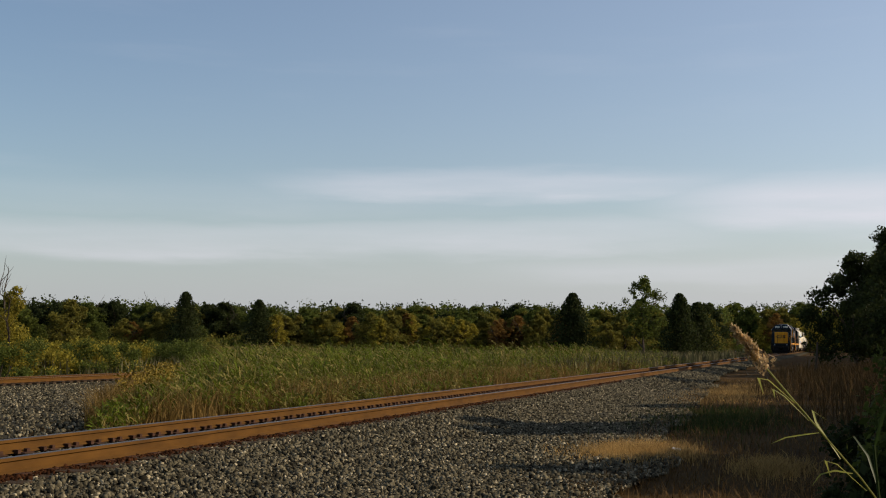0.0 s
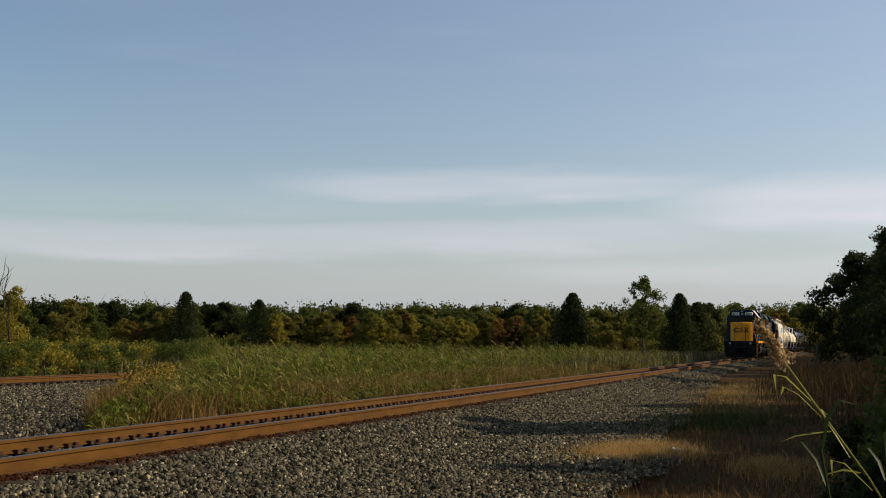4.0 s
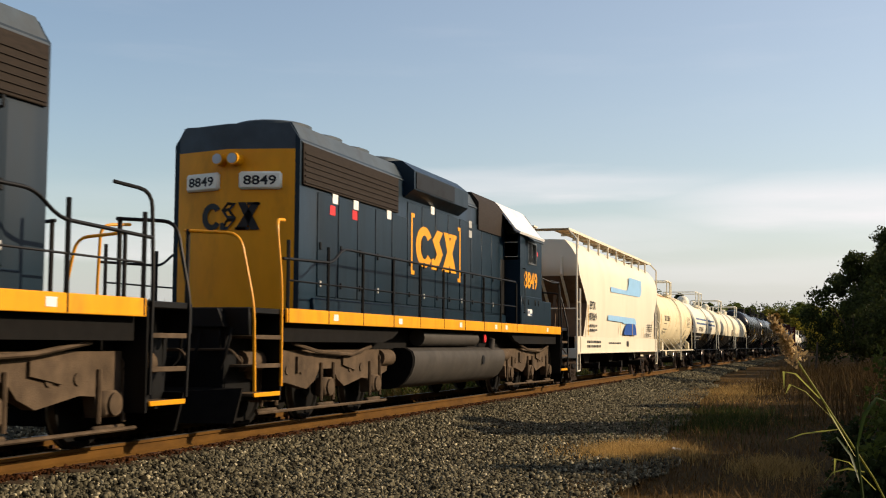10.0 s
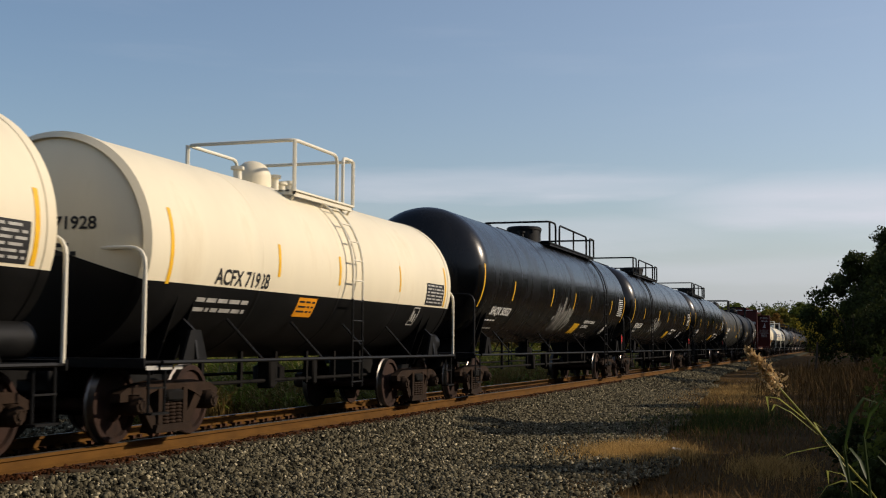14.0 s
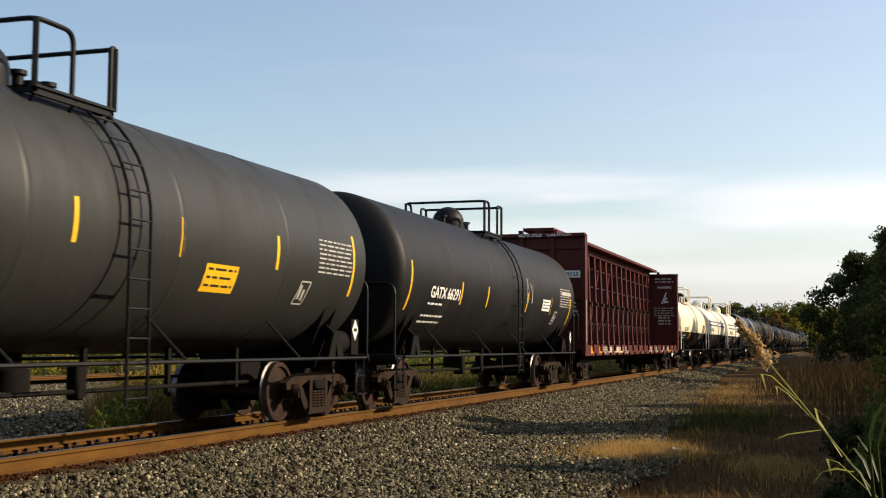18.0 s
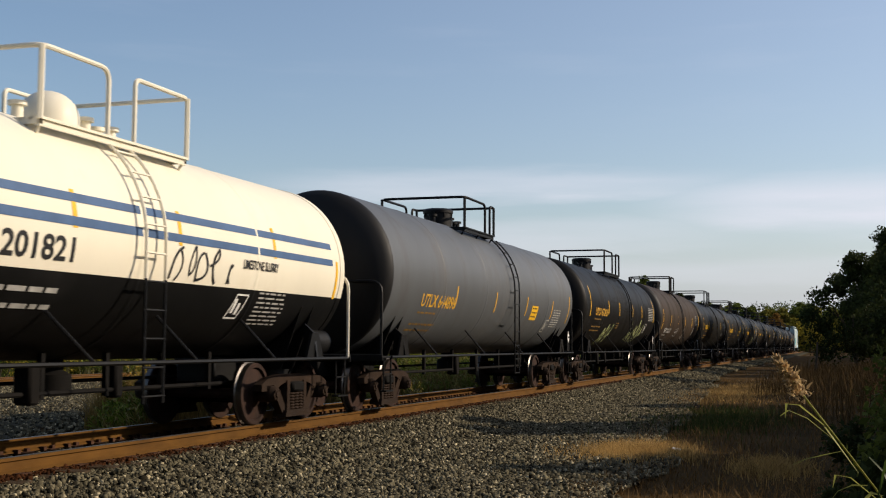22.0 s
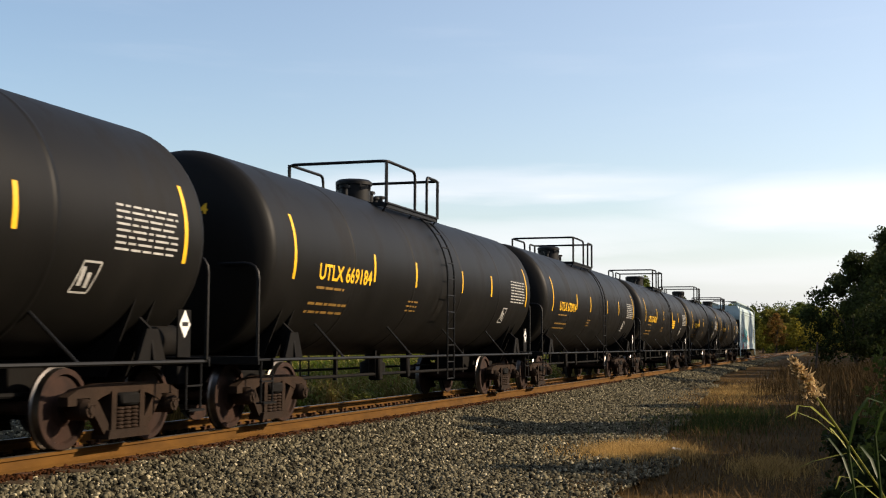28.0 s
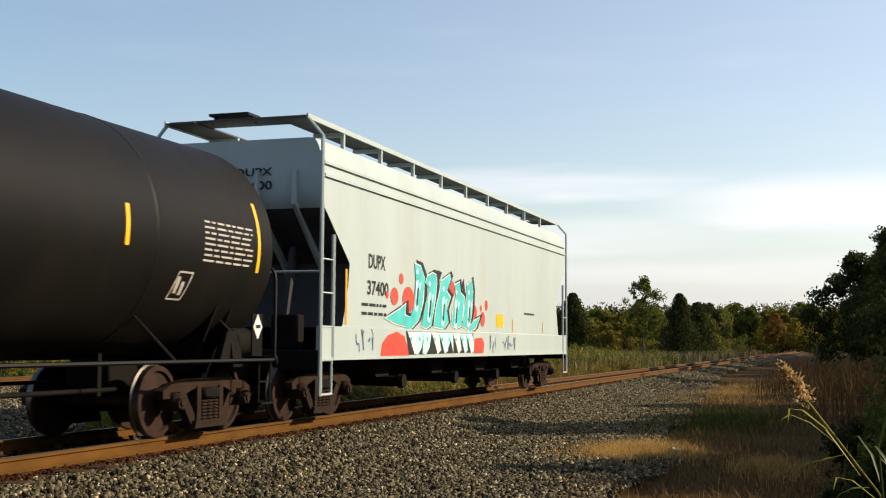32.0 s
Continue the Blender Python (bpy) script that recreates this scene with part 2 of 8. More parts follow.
# ---- mesh tools ----
class Geo:
    """Collects the faces of one mesh."""

    def __init__(self):
        self.v, self.f, self.m = [], [], []

    def add(self, vs, fs, m=0):
        o = len(self.v)
        self.v += [tuple(p) for p in vs]
        self.f += [tuple(i + o for i in f) for f in fs]
        self.m += [m] * len(fs)
        return self

    def box(self, x0, x1, y0, y1, z0, z1, b=0.0, m=0):
        if b <= 0:
            vs = [(x, y, z) for x in (x0, x1) for y in (y0, y1) for z in (z0, z1)]
            return self.add(vs, [(0, 1, 3, 2), (4, 6, 7, 5), (0, 4, 5, 1), (2, 3, 7, 6), (0, 2, 6, 4), (1, 5, 7, 3)], m)
        b = min(b, abs(x1 - x0) / 2.2, abs(y1 - y0) / 2.2, abs(z1 - z0) / 2.2)
        vs, idx = [], {}
        for i, x in enumerate((x0, x1)):
            for j, y in enumerate((y0, y1)):
                for k, z in enumerate((z0, z1)):
                    sx, sy, sz = b * (1 - 2 * i), b * (1 - 2 * j), b * (1 - 2 * k)
                    for a, p in enumerate(((x, y + sy, z + sz), (x + sx, y, z + sz), (x + sx, y + sy, z))):
                        idx[i, j, k, a] = len(vs)
                        vs.append(p)
        ring = ((0, 0), (1, 0), (1, 1), (0, 1))
        fs = []
        for e in (0, 1):
            fs += [tuple(idx[e, p, q, 0] for p, q in ring), tuple(idx[p, e, q, 1] for p, q in ring), tuple(idx[p, q, e, 2] for p, q in ring)]
        for p in (0, 1):
            for q in (0, 1):
                fs += [(idx[0, p, q, 1], idx[1, p, q, 1], idx[1, p, q, 2], idx[0, p, q, 2]),
                       (idx[p, 0, q, 0], idx[p, 1, q, 0], idx[p, 1, q, 2], idx[p, 0, q, 2]),
                       (idx[p, q, 0, 0], idx[p, q, 1, 0], idx[p, q, 1, 1], idx[p, q, 0, 1])]
                for r in (0, 1):
                    fs.append((idx[p, q, r, 0], idx[p, q, r, 1], idx[p, q, r, 2]))
        return self.add(vs, fs, m)

    def cyl(self, p, q, r, r2=None, n=10, m=0):
        p, q = Vector(p), Vector(q)
        r2 = r if r2 is None else r2
        w = (q - p).normalized()
        u = w.orthogonal().normalized()
        t = w.cross(u)
        vs = []
        for c, rad in ((p, r), (q, r2)):
            vs += [c + (u * math.cos(a) + t * math.sin(a)) * rad for a in (2 * math.pi * i / n for i in range(n))]
        fs = [(i, (i + 1) % n, n + (i + 1) % n, n + i) for i in range(n)]
        fs += [tuple(range(n - 1, -1, -1)), tuple(range(n, 2 * n))]
        return self.add(vs, fs, m)

    def tube(self, pts, r, n=6, m=0):
        pts = [Vector(p) for p in pts]
        vs, fs = [], []
        u = None
        for i, p in enumerate(pts):
            w = ((pts[min(i + 1, len(pts) - 1)] - p).normalized() + (p - pts[max(i - 1, 0)]).normalized()).normalized()
            u = w.orthogonal().normalized() if u is None else (u - w * u.dot(w)).normalized()
            t = w.cross(u)
            vs += [p + (u * math.cos(a) + t * math.sin(a)) * r for a in (2 * math.pi * k / n for k in range(n))]
        for i in range(len(pts) - 1):
            fs += [(i * n + k, i * n + (k + 1) % n, (i + 1) * n + (k + 1) % n, (i + 1) * n + k) for k in range(n)]
        e = (len(pts) - 1) * n
        fs += [tuple(range(n - 1, -1, -1)), tuple(range(e, e + n))]
        return self.add(vs, fs, m)

    def prism(self, pts, axis, a, b, m=0):
        n = len(pts)
        place = {'x': lambda p, d: (d, p[0], p[1]), 'y': lambda p, d: (p[0], d, p[1]), 'z': lambda p, d: (p[0], p[1], d)}[axis]
        vs = [place(p, a) for p in pts] + [place(p, b) for p in pts]
        fs = [(i, (i + 1) % n, n + (i + 1) % n, n + i) for i in range(n)] + [tuple(range(n - 1, -1, -1)), tuple(range(n, 2 * n))]
        return self.add(vs, fs, m)

    def lathe(self, prof, cx=0.0, cz=0.0, n=40, m=0, angles=None, pick=None):
        """Turns (radius, y) round the line x = cx, z = cz along y."""
        angles = angles or [2 * math.pi * i / n for i in range(n)]
        n = len(angles)
        vs = [(cx + r * math.cos(a), y, cz + r * math.sin(a)) for r, y in prof for a in angles]
        o = len(self.v)
        self.v += vs
        for i in range(len(prof) - 1):
            for k in range(n):
                k2 = (k + 1) % n
                self.f.append((o + i * n + k, o + i * n + k2, o + (i + 1) * n + k2, o + (i + 1) * n + k))
                mid = (angles[k] + (angles[k2] if k2 else angles[0] + 2 * math.pi)) / 2
                self.m.append(pick(mid, i) if pick else m)
        return self

    def turn(self, prof, base, n=20, m=0):
        """Turns (radius, z) round a vertical line at base."""
        bx, by, bz = base
        vs = [(bx + r * math.cos(2 * math.pi * i / n), by + r * math.sin(2 * math.pi * i / n), bz + z) for r, z in prof for i in range(n)]
        fs = [(i * n + k, i * n + (k + 1) % n, (i + 1) * n + (k + 1) % n, (i + 1) * n + k) for i in range(len(prof) - 1) for k in range(n)]
        return self.add(vs, fs, m)

    def mesh(self, name, mats, smooth=40):
        me = bpy.data.meshes.new(name)
        me.from_pydata(self.v, [], self.f)
        for x in (mats if isinstance(mats, (list, tuple)) else [mats]):
            me.materials.append(x)
        me.polygons.foreach_set("material_index", self.m)
        bm = bmesh.new()
        bm.from_mesh(me)
        bmesh.ops.recalc_face_normals(bm, faces=bm.faces)
        bm.to_mesh(me)
        bm.free()
        me.polygons.foreach_set("use_smooth", [True] * len(me.polygons))
        me.set_sharp_from_angle(angle=radians(smooth))
        return me


def part(name, geo, mats, parent, label="", at=None):
    me = geo if isinstance(geo, bpy.types.Mesh) else geo.mesh(name, mats)
    ob = new(name, me)
    ob.parent = parent
    if at is not None:
        ob.matrix_basis = at
    return tagged(ob, label) if label else ob


def thing(name, label, category, group="", kind="", at=None):
    ob = new(name)
    ob.empty_display_size = 0.3
    if at is not None:
        ob.matrix_basis = at
    return tagged(ob, label, category, group, kind)


def polys(name, quads, material, tris=False, smooth=False):
    """A mesh out of an array of separate quads (n, 4, 3) or triangles (n, 3, 3)."""
    quads = np.asarray(quads, dtype=np.float32)
    n, k = quads.shape[:2]
    me = bpy.data.meshes.new(name)
    me.vertices.add(n * k)
    me.vertices.foreach_set("co", quads.ravel())
    me.loops.add(n * k)
    me.loops.foreach_set("vertex_index", np.arange(n * k, dtype=np.int32))
    me.polygons.add(n)
    me.polygons.foreach_set("loop_start", np.arange(0, n * k, k, dtype=np.int32))
    me.materials.append(material)
    me.update(calc_edges=True)
    return me


def many(name, verts, faces, count, material):
    """A mesh out of count copies of one small shape: verts (count, v, 3), faces (f, 3) of the shape."""
    verts = np.asarray(verts, dtype=np.float32)
    nv, faces = verts.shape[1], np.asarray(faces)
    idx = (faces[None] + (np.arange(count) * nv)[:, None, None]).astype(np.int32)
    k = faces.shape[1]
    me = bpy.data.meshes.new(name)
    me.vertices.add(count * nv)
    me.vertices.foreach_set("co", verts.ravel())
    me.loops.add(idx.size)
    me.loops.foreach_set("vertex_index", idx.ravel())
    me.polygons.add(idx.size // k)
    me.polygons.foreach_set("loop_start", np.arange(0, idx.size, k, dtype=np.int32))
    me.materials.append(material)
    me.update(calc_edges=True)
    return me


# ---- flat shapes laid on sides and round tanks ----
def wrap(R, zc, side=1, off=0.004):
    """(along, up) to a place on a lying cylinder; up is measured round the shell from the middle height."""
    return lambda a, b: (side * (R + off) * math.cos(b / R), a, zc + (R + off) * math.sin(b / R))


def flat(x, side=1):
    return lambda a, b: (side * x, a, b)


def lay(bm, place, step=0.09):
    if step:
        zs = [v.co.y for v in bm.verts]
        z = math.ceil(min(zs) / step) * step
        while z < max(zs):
            bmesh.ops.bisect_plane(bm, geom=bm.verts[:] + bm.edges[:] + bm.faces[:], plane_co=(0, z, 0), plane_no=(0, 1, 0))
            z += step
    for v in bm.verts:
        v.co = place(v.co.x, v.co.y)


def decal(name, shapes, material, parent, place, step=0.09, label=""):
    """One thin mesh of outlines (lists of (along, up))."""
    bm = bmesh.new()
    for pts in shapes:
        bm.faces.new([bm.verts.new((a, b, 0)) for a, b in pts])
    lay(bm, place, step)
    me = bpy.data.meshes.new(name)
    bm.to_mesh(me)
    bm.free()
    me.materials.append(material)
    ob = new(name, me)
    ob.parent = parent
    return tagged(ob, label) if label else ob


def letters(name, body, material, parent, place, x0, x1, z0, z1, step=0.09, mirror=1, lean=0.0):
    """Lettering in the built-in font, stretched into the box (x0..x1 along, z0..z1 up)."""
    cu = bpy.data.curves.new(name, 'FONT')
    cu.body, cu.size, cu.resolution_u, cu.offset = body, 1.0, 3, 0.022
    ob = bpy.data.objects.new(name, cu)
    scene.collection.objects.link(ob)
    bpy.context.view_layer.update()
    me = bpy.data.meshes.new_from_object(ob.evaluated_get(bpy.context.evaluated_depsgraph_get()))
    bpy.data.objects.remove(ob)
    bpy.data.curves.remove(cu)
    bm = bmesh.new()
    bm.from_mesh(me)
    bpy.data.meshes.remove(me)
    xs, ys = [v.co.x for v in bm.verts], [v.co.y for v in bm.verts]
    kx, ky = (x1 - x0) / (max(xs) - min(xs)), (z1 - z0) / (max(ys) - min(ys))
    mx, my = min(xs), min(ys)
    for v in bm.verts:
        h = (v.co.y - my) * ky
        a = x0 + (v.co.x - mx) * kx + lean * h
        v.co = (a if mirror > 0 else x0 + x1 - a, z0 + h, 0)
    lay(bm, place, step)
    me = bpy.data.meshes.new(name)
    bm.to_mesh(me)
    bm.free()
    me.materials.append(material)
    out = new(name, me)
    out.parent = parent
    return out


def rect(a0, a1, b0, b1):
    return [(a0, b0), (a1, b0), (a1, b1), (a0, b1)]


def text_bars(x0, x1, z_top, rows, height=0.05, gap=0.05, seed=1):
    """Small print that cannot be read: rows of short bars."""
    rnd, out = random.Random(seed), []
    for r in range(rows):
        z, x = z_top - r * (height + gap), x0
        while x < x1 - 0.05:
            w = rnd.uniform(0.08, 0.3)
            out.append(rect(x, min(x + w, x1), z - height, z))
            x += w + 0.05
    return out


def stroke(pts, w):
    """A painted line of width w along pts, as outlines."""
    out = []
    for (a, b), (c, d) in zip(pts, pts[1:]):
        n = math.hypot(c - a, d - b) or 1
        ox, oy = -(d - b) / n * w / 2, (c - a) / n * w / 2
        out.append([(a + ox, b + oy), (a - ox, b - oy), (c - ox, d - oy), (c + ox, d + oy)])
    return out


def scribble(x0, x1, z0, z1, loops, w, seed):
    """A sprayed tag: a row of uneven glyphs, each a few bent strokes."""
    rnd, out = random.Random(seed), []
    n = loops
    step = (x1 - x0) / n
    for k in range(n):
        cx, wd, h = x0 + step * (k + .5), step * rnd.uniform(.75, 1.15), (z1 - z0) * rnd.uniform(.75, 1.1)
        low = z0 + rnd.uniform(-.1, .12) * (z1 - z0)
        lean = rnd.uniform(.05, .3) * step
        for _ in range(rnd.choice((2, 2, 3))):
            a, b = Vector((rnd.uniform(-.5, .5), rnd.choice((0, .05, .5)))), Vector((rnd.uniform(-.5, .5), rnd.choice((1, .95, .5))))
            c = Vector((rnd.uniform(-.9, .9), rnd.uniform(.1, .9)))
            pts = []
            for i in range(8):
                t = i / 7
                q = a * (1 - t) ** 2 + c * 2 * t * (1 - t) + b * t * t
                pts.append((cx + q.x * wd + q.y * lean, low + q.y * h))
            out += stroke(pts, w * rnd.uniform(.7, 1.15))
    return out

# ---- running gear ----
def wheel_mesh(r, name, rim, face, spread=0.765):
    g = Geo()
    prof = [(r + 0.026, -0.075), (r + 0.026, -0.05), (r, -0.03), (r - 0.004, 0.05), (r - 0.012, 0.057), (r - 0.07, 0.06), (r - 0.085, 0.02), (0.2, 0.035), (0.15, 0.075), (0.08, 0.078), (0.0, 0.078)]
    for s in (-1, 1):
        o = len(g.v)
        g.lathe(prof, n=28, pick=lambda a, i: 0 if i in (1, 2) else 1)
        g.lathe([(r + 0.026, -0.075), (r - 0.07, -0.07), (0.16, -0.06), (0.0, -0.06)], n=28, m=1)
        g.v[o:] = [(s * (spread + y), x, z) for x, y, z in g.v[o:]]
    g.cyl((-spread, 0, 0), (spread, 0, 0), 0.075, n=12, m=1)
    return g.mesh(name, [rim, face], 30)


def spring_geo(g, x, y, z0, z1, r, m=0):
    prof, k = [], 6
    for i in range(k):
        h = (z1 - z0) / k
        prof += [(r * 0.82, z0 + i * h), (r, z0 + (i + .3) * h), (r, z0 + (i + .6) * h), (r * 0.82, z0 + (i + .9) * h)]
    return g.turn(prof, (x, y, 0), 12, m)


def freight_truck_meshes():
    frame_g, springs, bearing, bolster = Geo(), Geo(), Geo(), Geo()
    for a, b in ((0.93, 1.06),):
        frame_g.prism([(-1.14, .6), (-.95, .68), (-.5, .73), (.5, .73), (.95, .68), (1.14, .6), (1.14, .5), (.98, .5), (.98, .58), (.74, .58), (.72, .5), (.5, .58), (.34, .62),
                       (-.34, .62), (-.5, .58), (-.72, .5), (-.74, .58), (-.98, .58), (-.98, .5), (-1.14, .5)], 'x', a, b)
        for s in (-1, 1):
            frame_g.prism([(s * .78, .56), (s * .6, .58), (s * .34, .26), (s * .34, .14), (s * .42, .14)], 'x', a + .01, b - .01)
            frame_g.prism([(s * .34, .64), (s * .24, .64), (s * .24, .2), (s * .34, .2)], 'x', a - .02, b + .02)
        frame_g.prism([(-.44, .1), (.44, .1), (.4, .2), (-.4, .2)], 'x', a - .05, b + .05)
    spring_geo(springs, 0, 0, .2, .46, .075)
    bearing.cyl((.9, 0, 0), (1.1, 0, 0), .12, n=16).cyl((1.1, 0, 0), (1.17, 0, 0), .12, .09, n=16).cyl((1.17, 0, 0), (1.19, 0, 0), .05, n=8)
    for i in range(3):
        a = i * 2.094 + .5
        bearing.cyl((1.14, .075 * math.cos(a), .075 * math.sin(a)), (1.185, .075 * math.cos(a), .075 * math.sin(a)), .02, n=6)
    bolster.box(-1.12, 1.12, -.2, .2, .47, .62, .03).box(-.4, .4, -.3, .3, .6, .7, .03)
    for s in (-1, 1):
        bolster.box(-.75, .75, s * .5 - .04, s * .5 + .04, .3, .42, .02)         # brake beams
    return {"side_frame": frame_g.mesh("side_frame", truck_brown), "spring": springs.mesh("spring", truck_brown),
            "bearing": bearing.mesh("bearing", truck_brown), "bolster": bolster.mesh("truck", underframe_black)}


TRUCK = freight_truck_meshes()
tread_steel = mat("worn_tread_steel", (0.16, 0.145, 0.13), 0.4, metal=1.0, var=0.2, scale=12)
WHEELS = wheel_mesh(0.457, "wheelset", tread_steel, wheel_rust)
MIRROR = Matrix.Rotation(math.pi, 4, 'Z')


def add_truck(car, y):
    t = part("truck", TRUCK["bolster"], None, car, at=pose(0, y, 0))
    for turn in (Matrix(), MIRROR):
        part("side_frame", TRUCK["side_frame"], None, t, at=turn)
        for k in range(6):
            part("spring", TRUCK["spring"], None, t, at=turn @ pose((.9, 1.03)[k % 2], (-.15, 0, .15)[k // 2], 0))
        for s in (-1, 1):
            part("bearing", TRUCK["bearing"], None, t, at=pose(0, s * .87, .457) @ turn)
    for s in (-1, 1):
        part("wheelset", WHEELS, None, t, at=pose(0, s * .87, .457))
    return t


def coupler_mesh():
    g = Geo().box(-.08, .08, -.75, -.12, .75, .89, .02)
    g.prism([(-.14, -.16), (.1, -.16), (.17, -.06), (.17, .06), (.08, .1), (.03, .02), (-.06, 0), (-.08, .09), (-.15, .06)], 'z', .68, .96)
    g.tube([(.22, -.6, .8), (.26, -.3, .5), (.2, -.05, .42), (.1, .03, .45)], .025)
    return g.mesh("coupler", underframe_black)


COUPLER = coupler_mesh()


def add_couplers(car, L):
    part("coupler", COUPLER, None, car, at=pose(0, L / 2, 0))
    part("coupler", COUPLER, None, car, at=pose(0, -L / 2, 0) @ MIRROR)


def bend(points, r=0.18, n=4):
    """Rounds the corners of a bent tube's line."""
    pts = [Vector(p) for p in points]
    out = [pts[0]]
    for a, b, c in zip(pts, pts[1:], pts[2:]):
        k = min(r, (a - b).length / 2.1, (c - b).length / 2.1)
        p, q = b + (a - b).normalized() * k, b + (c - b).normalized() * k
        out += [p.lerp(b, t).lerp(b.lerp(q, t), t) for t in (i / n for i in range(n + 1))]
    return out + [pts[-1]]


# ---- tank cars ----
def tank_car(spec):
    s = spec
    L, R, zc, tip, tc = s["L"], s["R"], s["zc"], s["L"] / 2 - .66, s["L"] / 2 - s.get("truck", 1.97)
    body, fit, under = s["body"], s.get("fit", black_paint), s.get("under", underframe_black)
    car = thing("tank_car", s["label"], "tank car", "train cars")
    head = s.get("head", .42)
    cylinder = tip - head
    # shell
    prof = [(0.0, -tip)]
    for i in range(1, 9):
        a = math.pi / 2 * i / 8
        prof.append((R * math.sin(a), -cylinder - head * math.cos(a)))
    prof.append((R, -cylinder + .04))
    seams = s.get("seams", 5)
    for i in range(1, seams):
        y = -cylinder + 2 * cylinder * i / seams
        prof += [(R, y - .075), (R, y - .035), (R + .007, y - .02), (R + .007, y + .02), (R, y + .035), (R, y + .075)]
    prof.append((R, cylinder - .04))
    prof += [(r, -y) for r, y in prof[8::-1]]
    split = s.get("split")
    angles = [2 * math.pi * i / 64 for i in range(64)]
    if split is not None:
        a0 = math.asin((split - zc) / R)
        angles = sorted([a for a in angles if min(abs(a - (math.pi - a0)), abs(a - (2 * math.pi + a0)), abs(a - a0)) > .03] + [math.pi - a0, (2 * math.pi + a0) if a0 < 0 else a0])
    # 'end' puts a darker colour on the leading head, away from the sun
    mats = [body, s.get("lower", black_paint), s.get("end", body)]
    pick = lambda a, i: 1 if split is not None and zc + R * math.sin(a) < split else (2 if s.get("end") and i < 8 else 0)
    part("tank_shell", Geo().lathe(prof, 0, zc, angles=angles, pick=pick), mats, car)
    if s.get("rim"):
        for e in (-1, 1):
            g = Geo().lathe([(R - .07, e * (cylinder + .16)), (R + .012, e * (cylinder + .1)), (R + .012, e * (cylinder - .05)), (R, e * (cylinder - .06))][::e], 0, zc, angles=angles, pick=lambda a, i: pick(a, 9))
            part("head_rim", g, mats, car)
    w = wrap(R, zc)
    # ends: sills, platforms, rails
    for e in (-1, 1):
        g = Geo().box(-.32, .32, min(e * (tc - 1.2), e * (L / 2 - .5)), max(e * (tc - 1.2), e * (L / 2 - .5)), .62, .95, .02)
        part("stub_sill", g, under, car)
        g = Geo()
        y0, y1 = sorted((e * (L / 2 - 1.55), e * (L / 2 - .72)))
        g.box(-1.42, 1.42, y0, y1, .95, .985, .008)
        g.box(-1.44, 1.44, e * (L / 2 - .73) - .02, e * (L / 2 - .73) + .02, .9, 1.02, .008)
        part("end_platform", g, s.get("sill", fit), car)
        g = Geo().tube(bend([(1.4, e * (L / 2 - .75), .98), (1.4, e * (L / 2 - .75), 2.3), (-1.4, e * (L / 2 - .75), 2.3), (-1.4, e * (L / 2 - .75), .98)], .22), .026, 8)
        part("end_handrail", g, s.get("rail", fit), car)
        for x in (-1, 1):
            g = Geo()
            for k in (.25, -.25):
                g.tube([(x * 1.4, e * (L / 2 - 1.05) + k * .7, .95), (x * 1.4, e * (L / 2 - 1.05) + k * .7, .38)], .018)
            g.box(x * 1.4 - .06, x * 1.4 + .06, e * (L / 2 - 1.05) - .19, e * (L / 2 - 1.05) + .19, .36, .385)
            g.box(x * 1.4 - .02, x * 1.4 + .02, e * (L / 2 - 1.05) - .19, e * (L / 2 - 1.05) + .19, .66, .68)
            part("sill_step", g, s.get("step", fit), car)
        g = Geo()
        bottom = lambda x: zc - math.sqrt(max(0, R * R - x * x)) + .02
        xs = [-1.3, -1.0, -.7, -.35, 0, .35, .7, 1.0, 1.3]
        g.prism([(x, bottom(x)) for x in xs] + [(.9, .8), (-.9, .8)], 'y', e * tc - .22, e * tc - .19)
        g.prism([(x, bottom(x)) for x in xs] + [(.9, .8), (-.9, .8)], 'y', e * tc + .19, e * tc + .22)
        for x in (-1, 1):
            g.prism([(e * tc - .3, .98), (e * tc + .3, .98), (e * tc + .12, 1.36), (e * tc - .12, 1.36)], 'x', x * 1.34, x * 1.38)
            g.prism([(x * 1.2, 1.5), (x * 1.36, 1.36), (x * 1.42, .98), (x * 1.15, .98)], 'y', e * tc - .025, e * tc + .025)
        part("saddle", g, s.get("saddle", under), car)
        add_truck(car, e * tc)
    for x in (-1, 1):
        part("running_rod", Geo().tube([(x * 1.5, -(L / 2 - 1.0), .97), (x * 1.5, L / 2 - 1.0, .97)], .026, 6), s.get("rail_side", fit), car)
    n = 4
    for k in range(n):
        y = -tc + 1.6 + (2 * tc - 3.2) * k / (n - 1)
        for x in (-1, 1):
            part("rod_brace", Geo().tube([(x * 1.5, y, .97), (x * 1.12, y - .35, 1.52)], .02), s.get("rail_side", fit), car)
    # brake rigging under the belly
    g = Geo().tube([(.5, -tc + .8, .62), (.5, tc - .8, .62)], .03).tube([(-.45, -tc + .8, .7), (-.45, tc - .8, .7)], .025)
    for k in range(6):
        y = -tc + 1.7 + k * (2 * tc - 3.4) / 5
        g.box(.46, .52, y - .035, y + .035, .55, zc - R + .1)
    g.box(.36, .6, -.95, -.75, .5, .95, .03).box(.38, .56, .75, .92, .52, .95, .03)
    part("brake_rigging", g, underframe_black, car)
    part("brake_reservoir", Geo().cyl((.95, L / 2 - 1.6, 1.22), (.95, L / 2 - .85, 1.22), .2, n=18), s.get("reservoir", underframe_black), car)
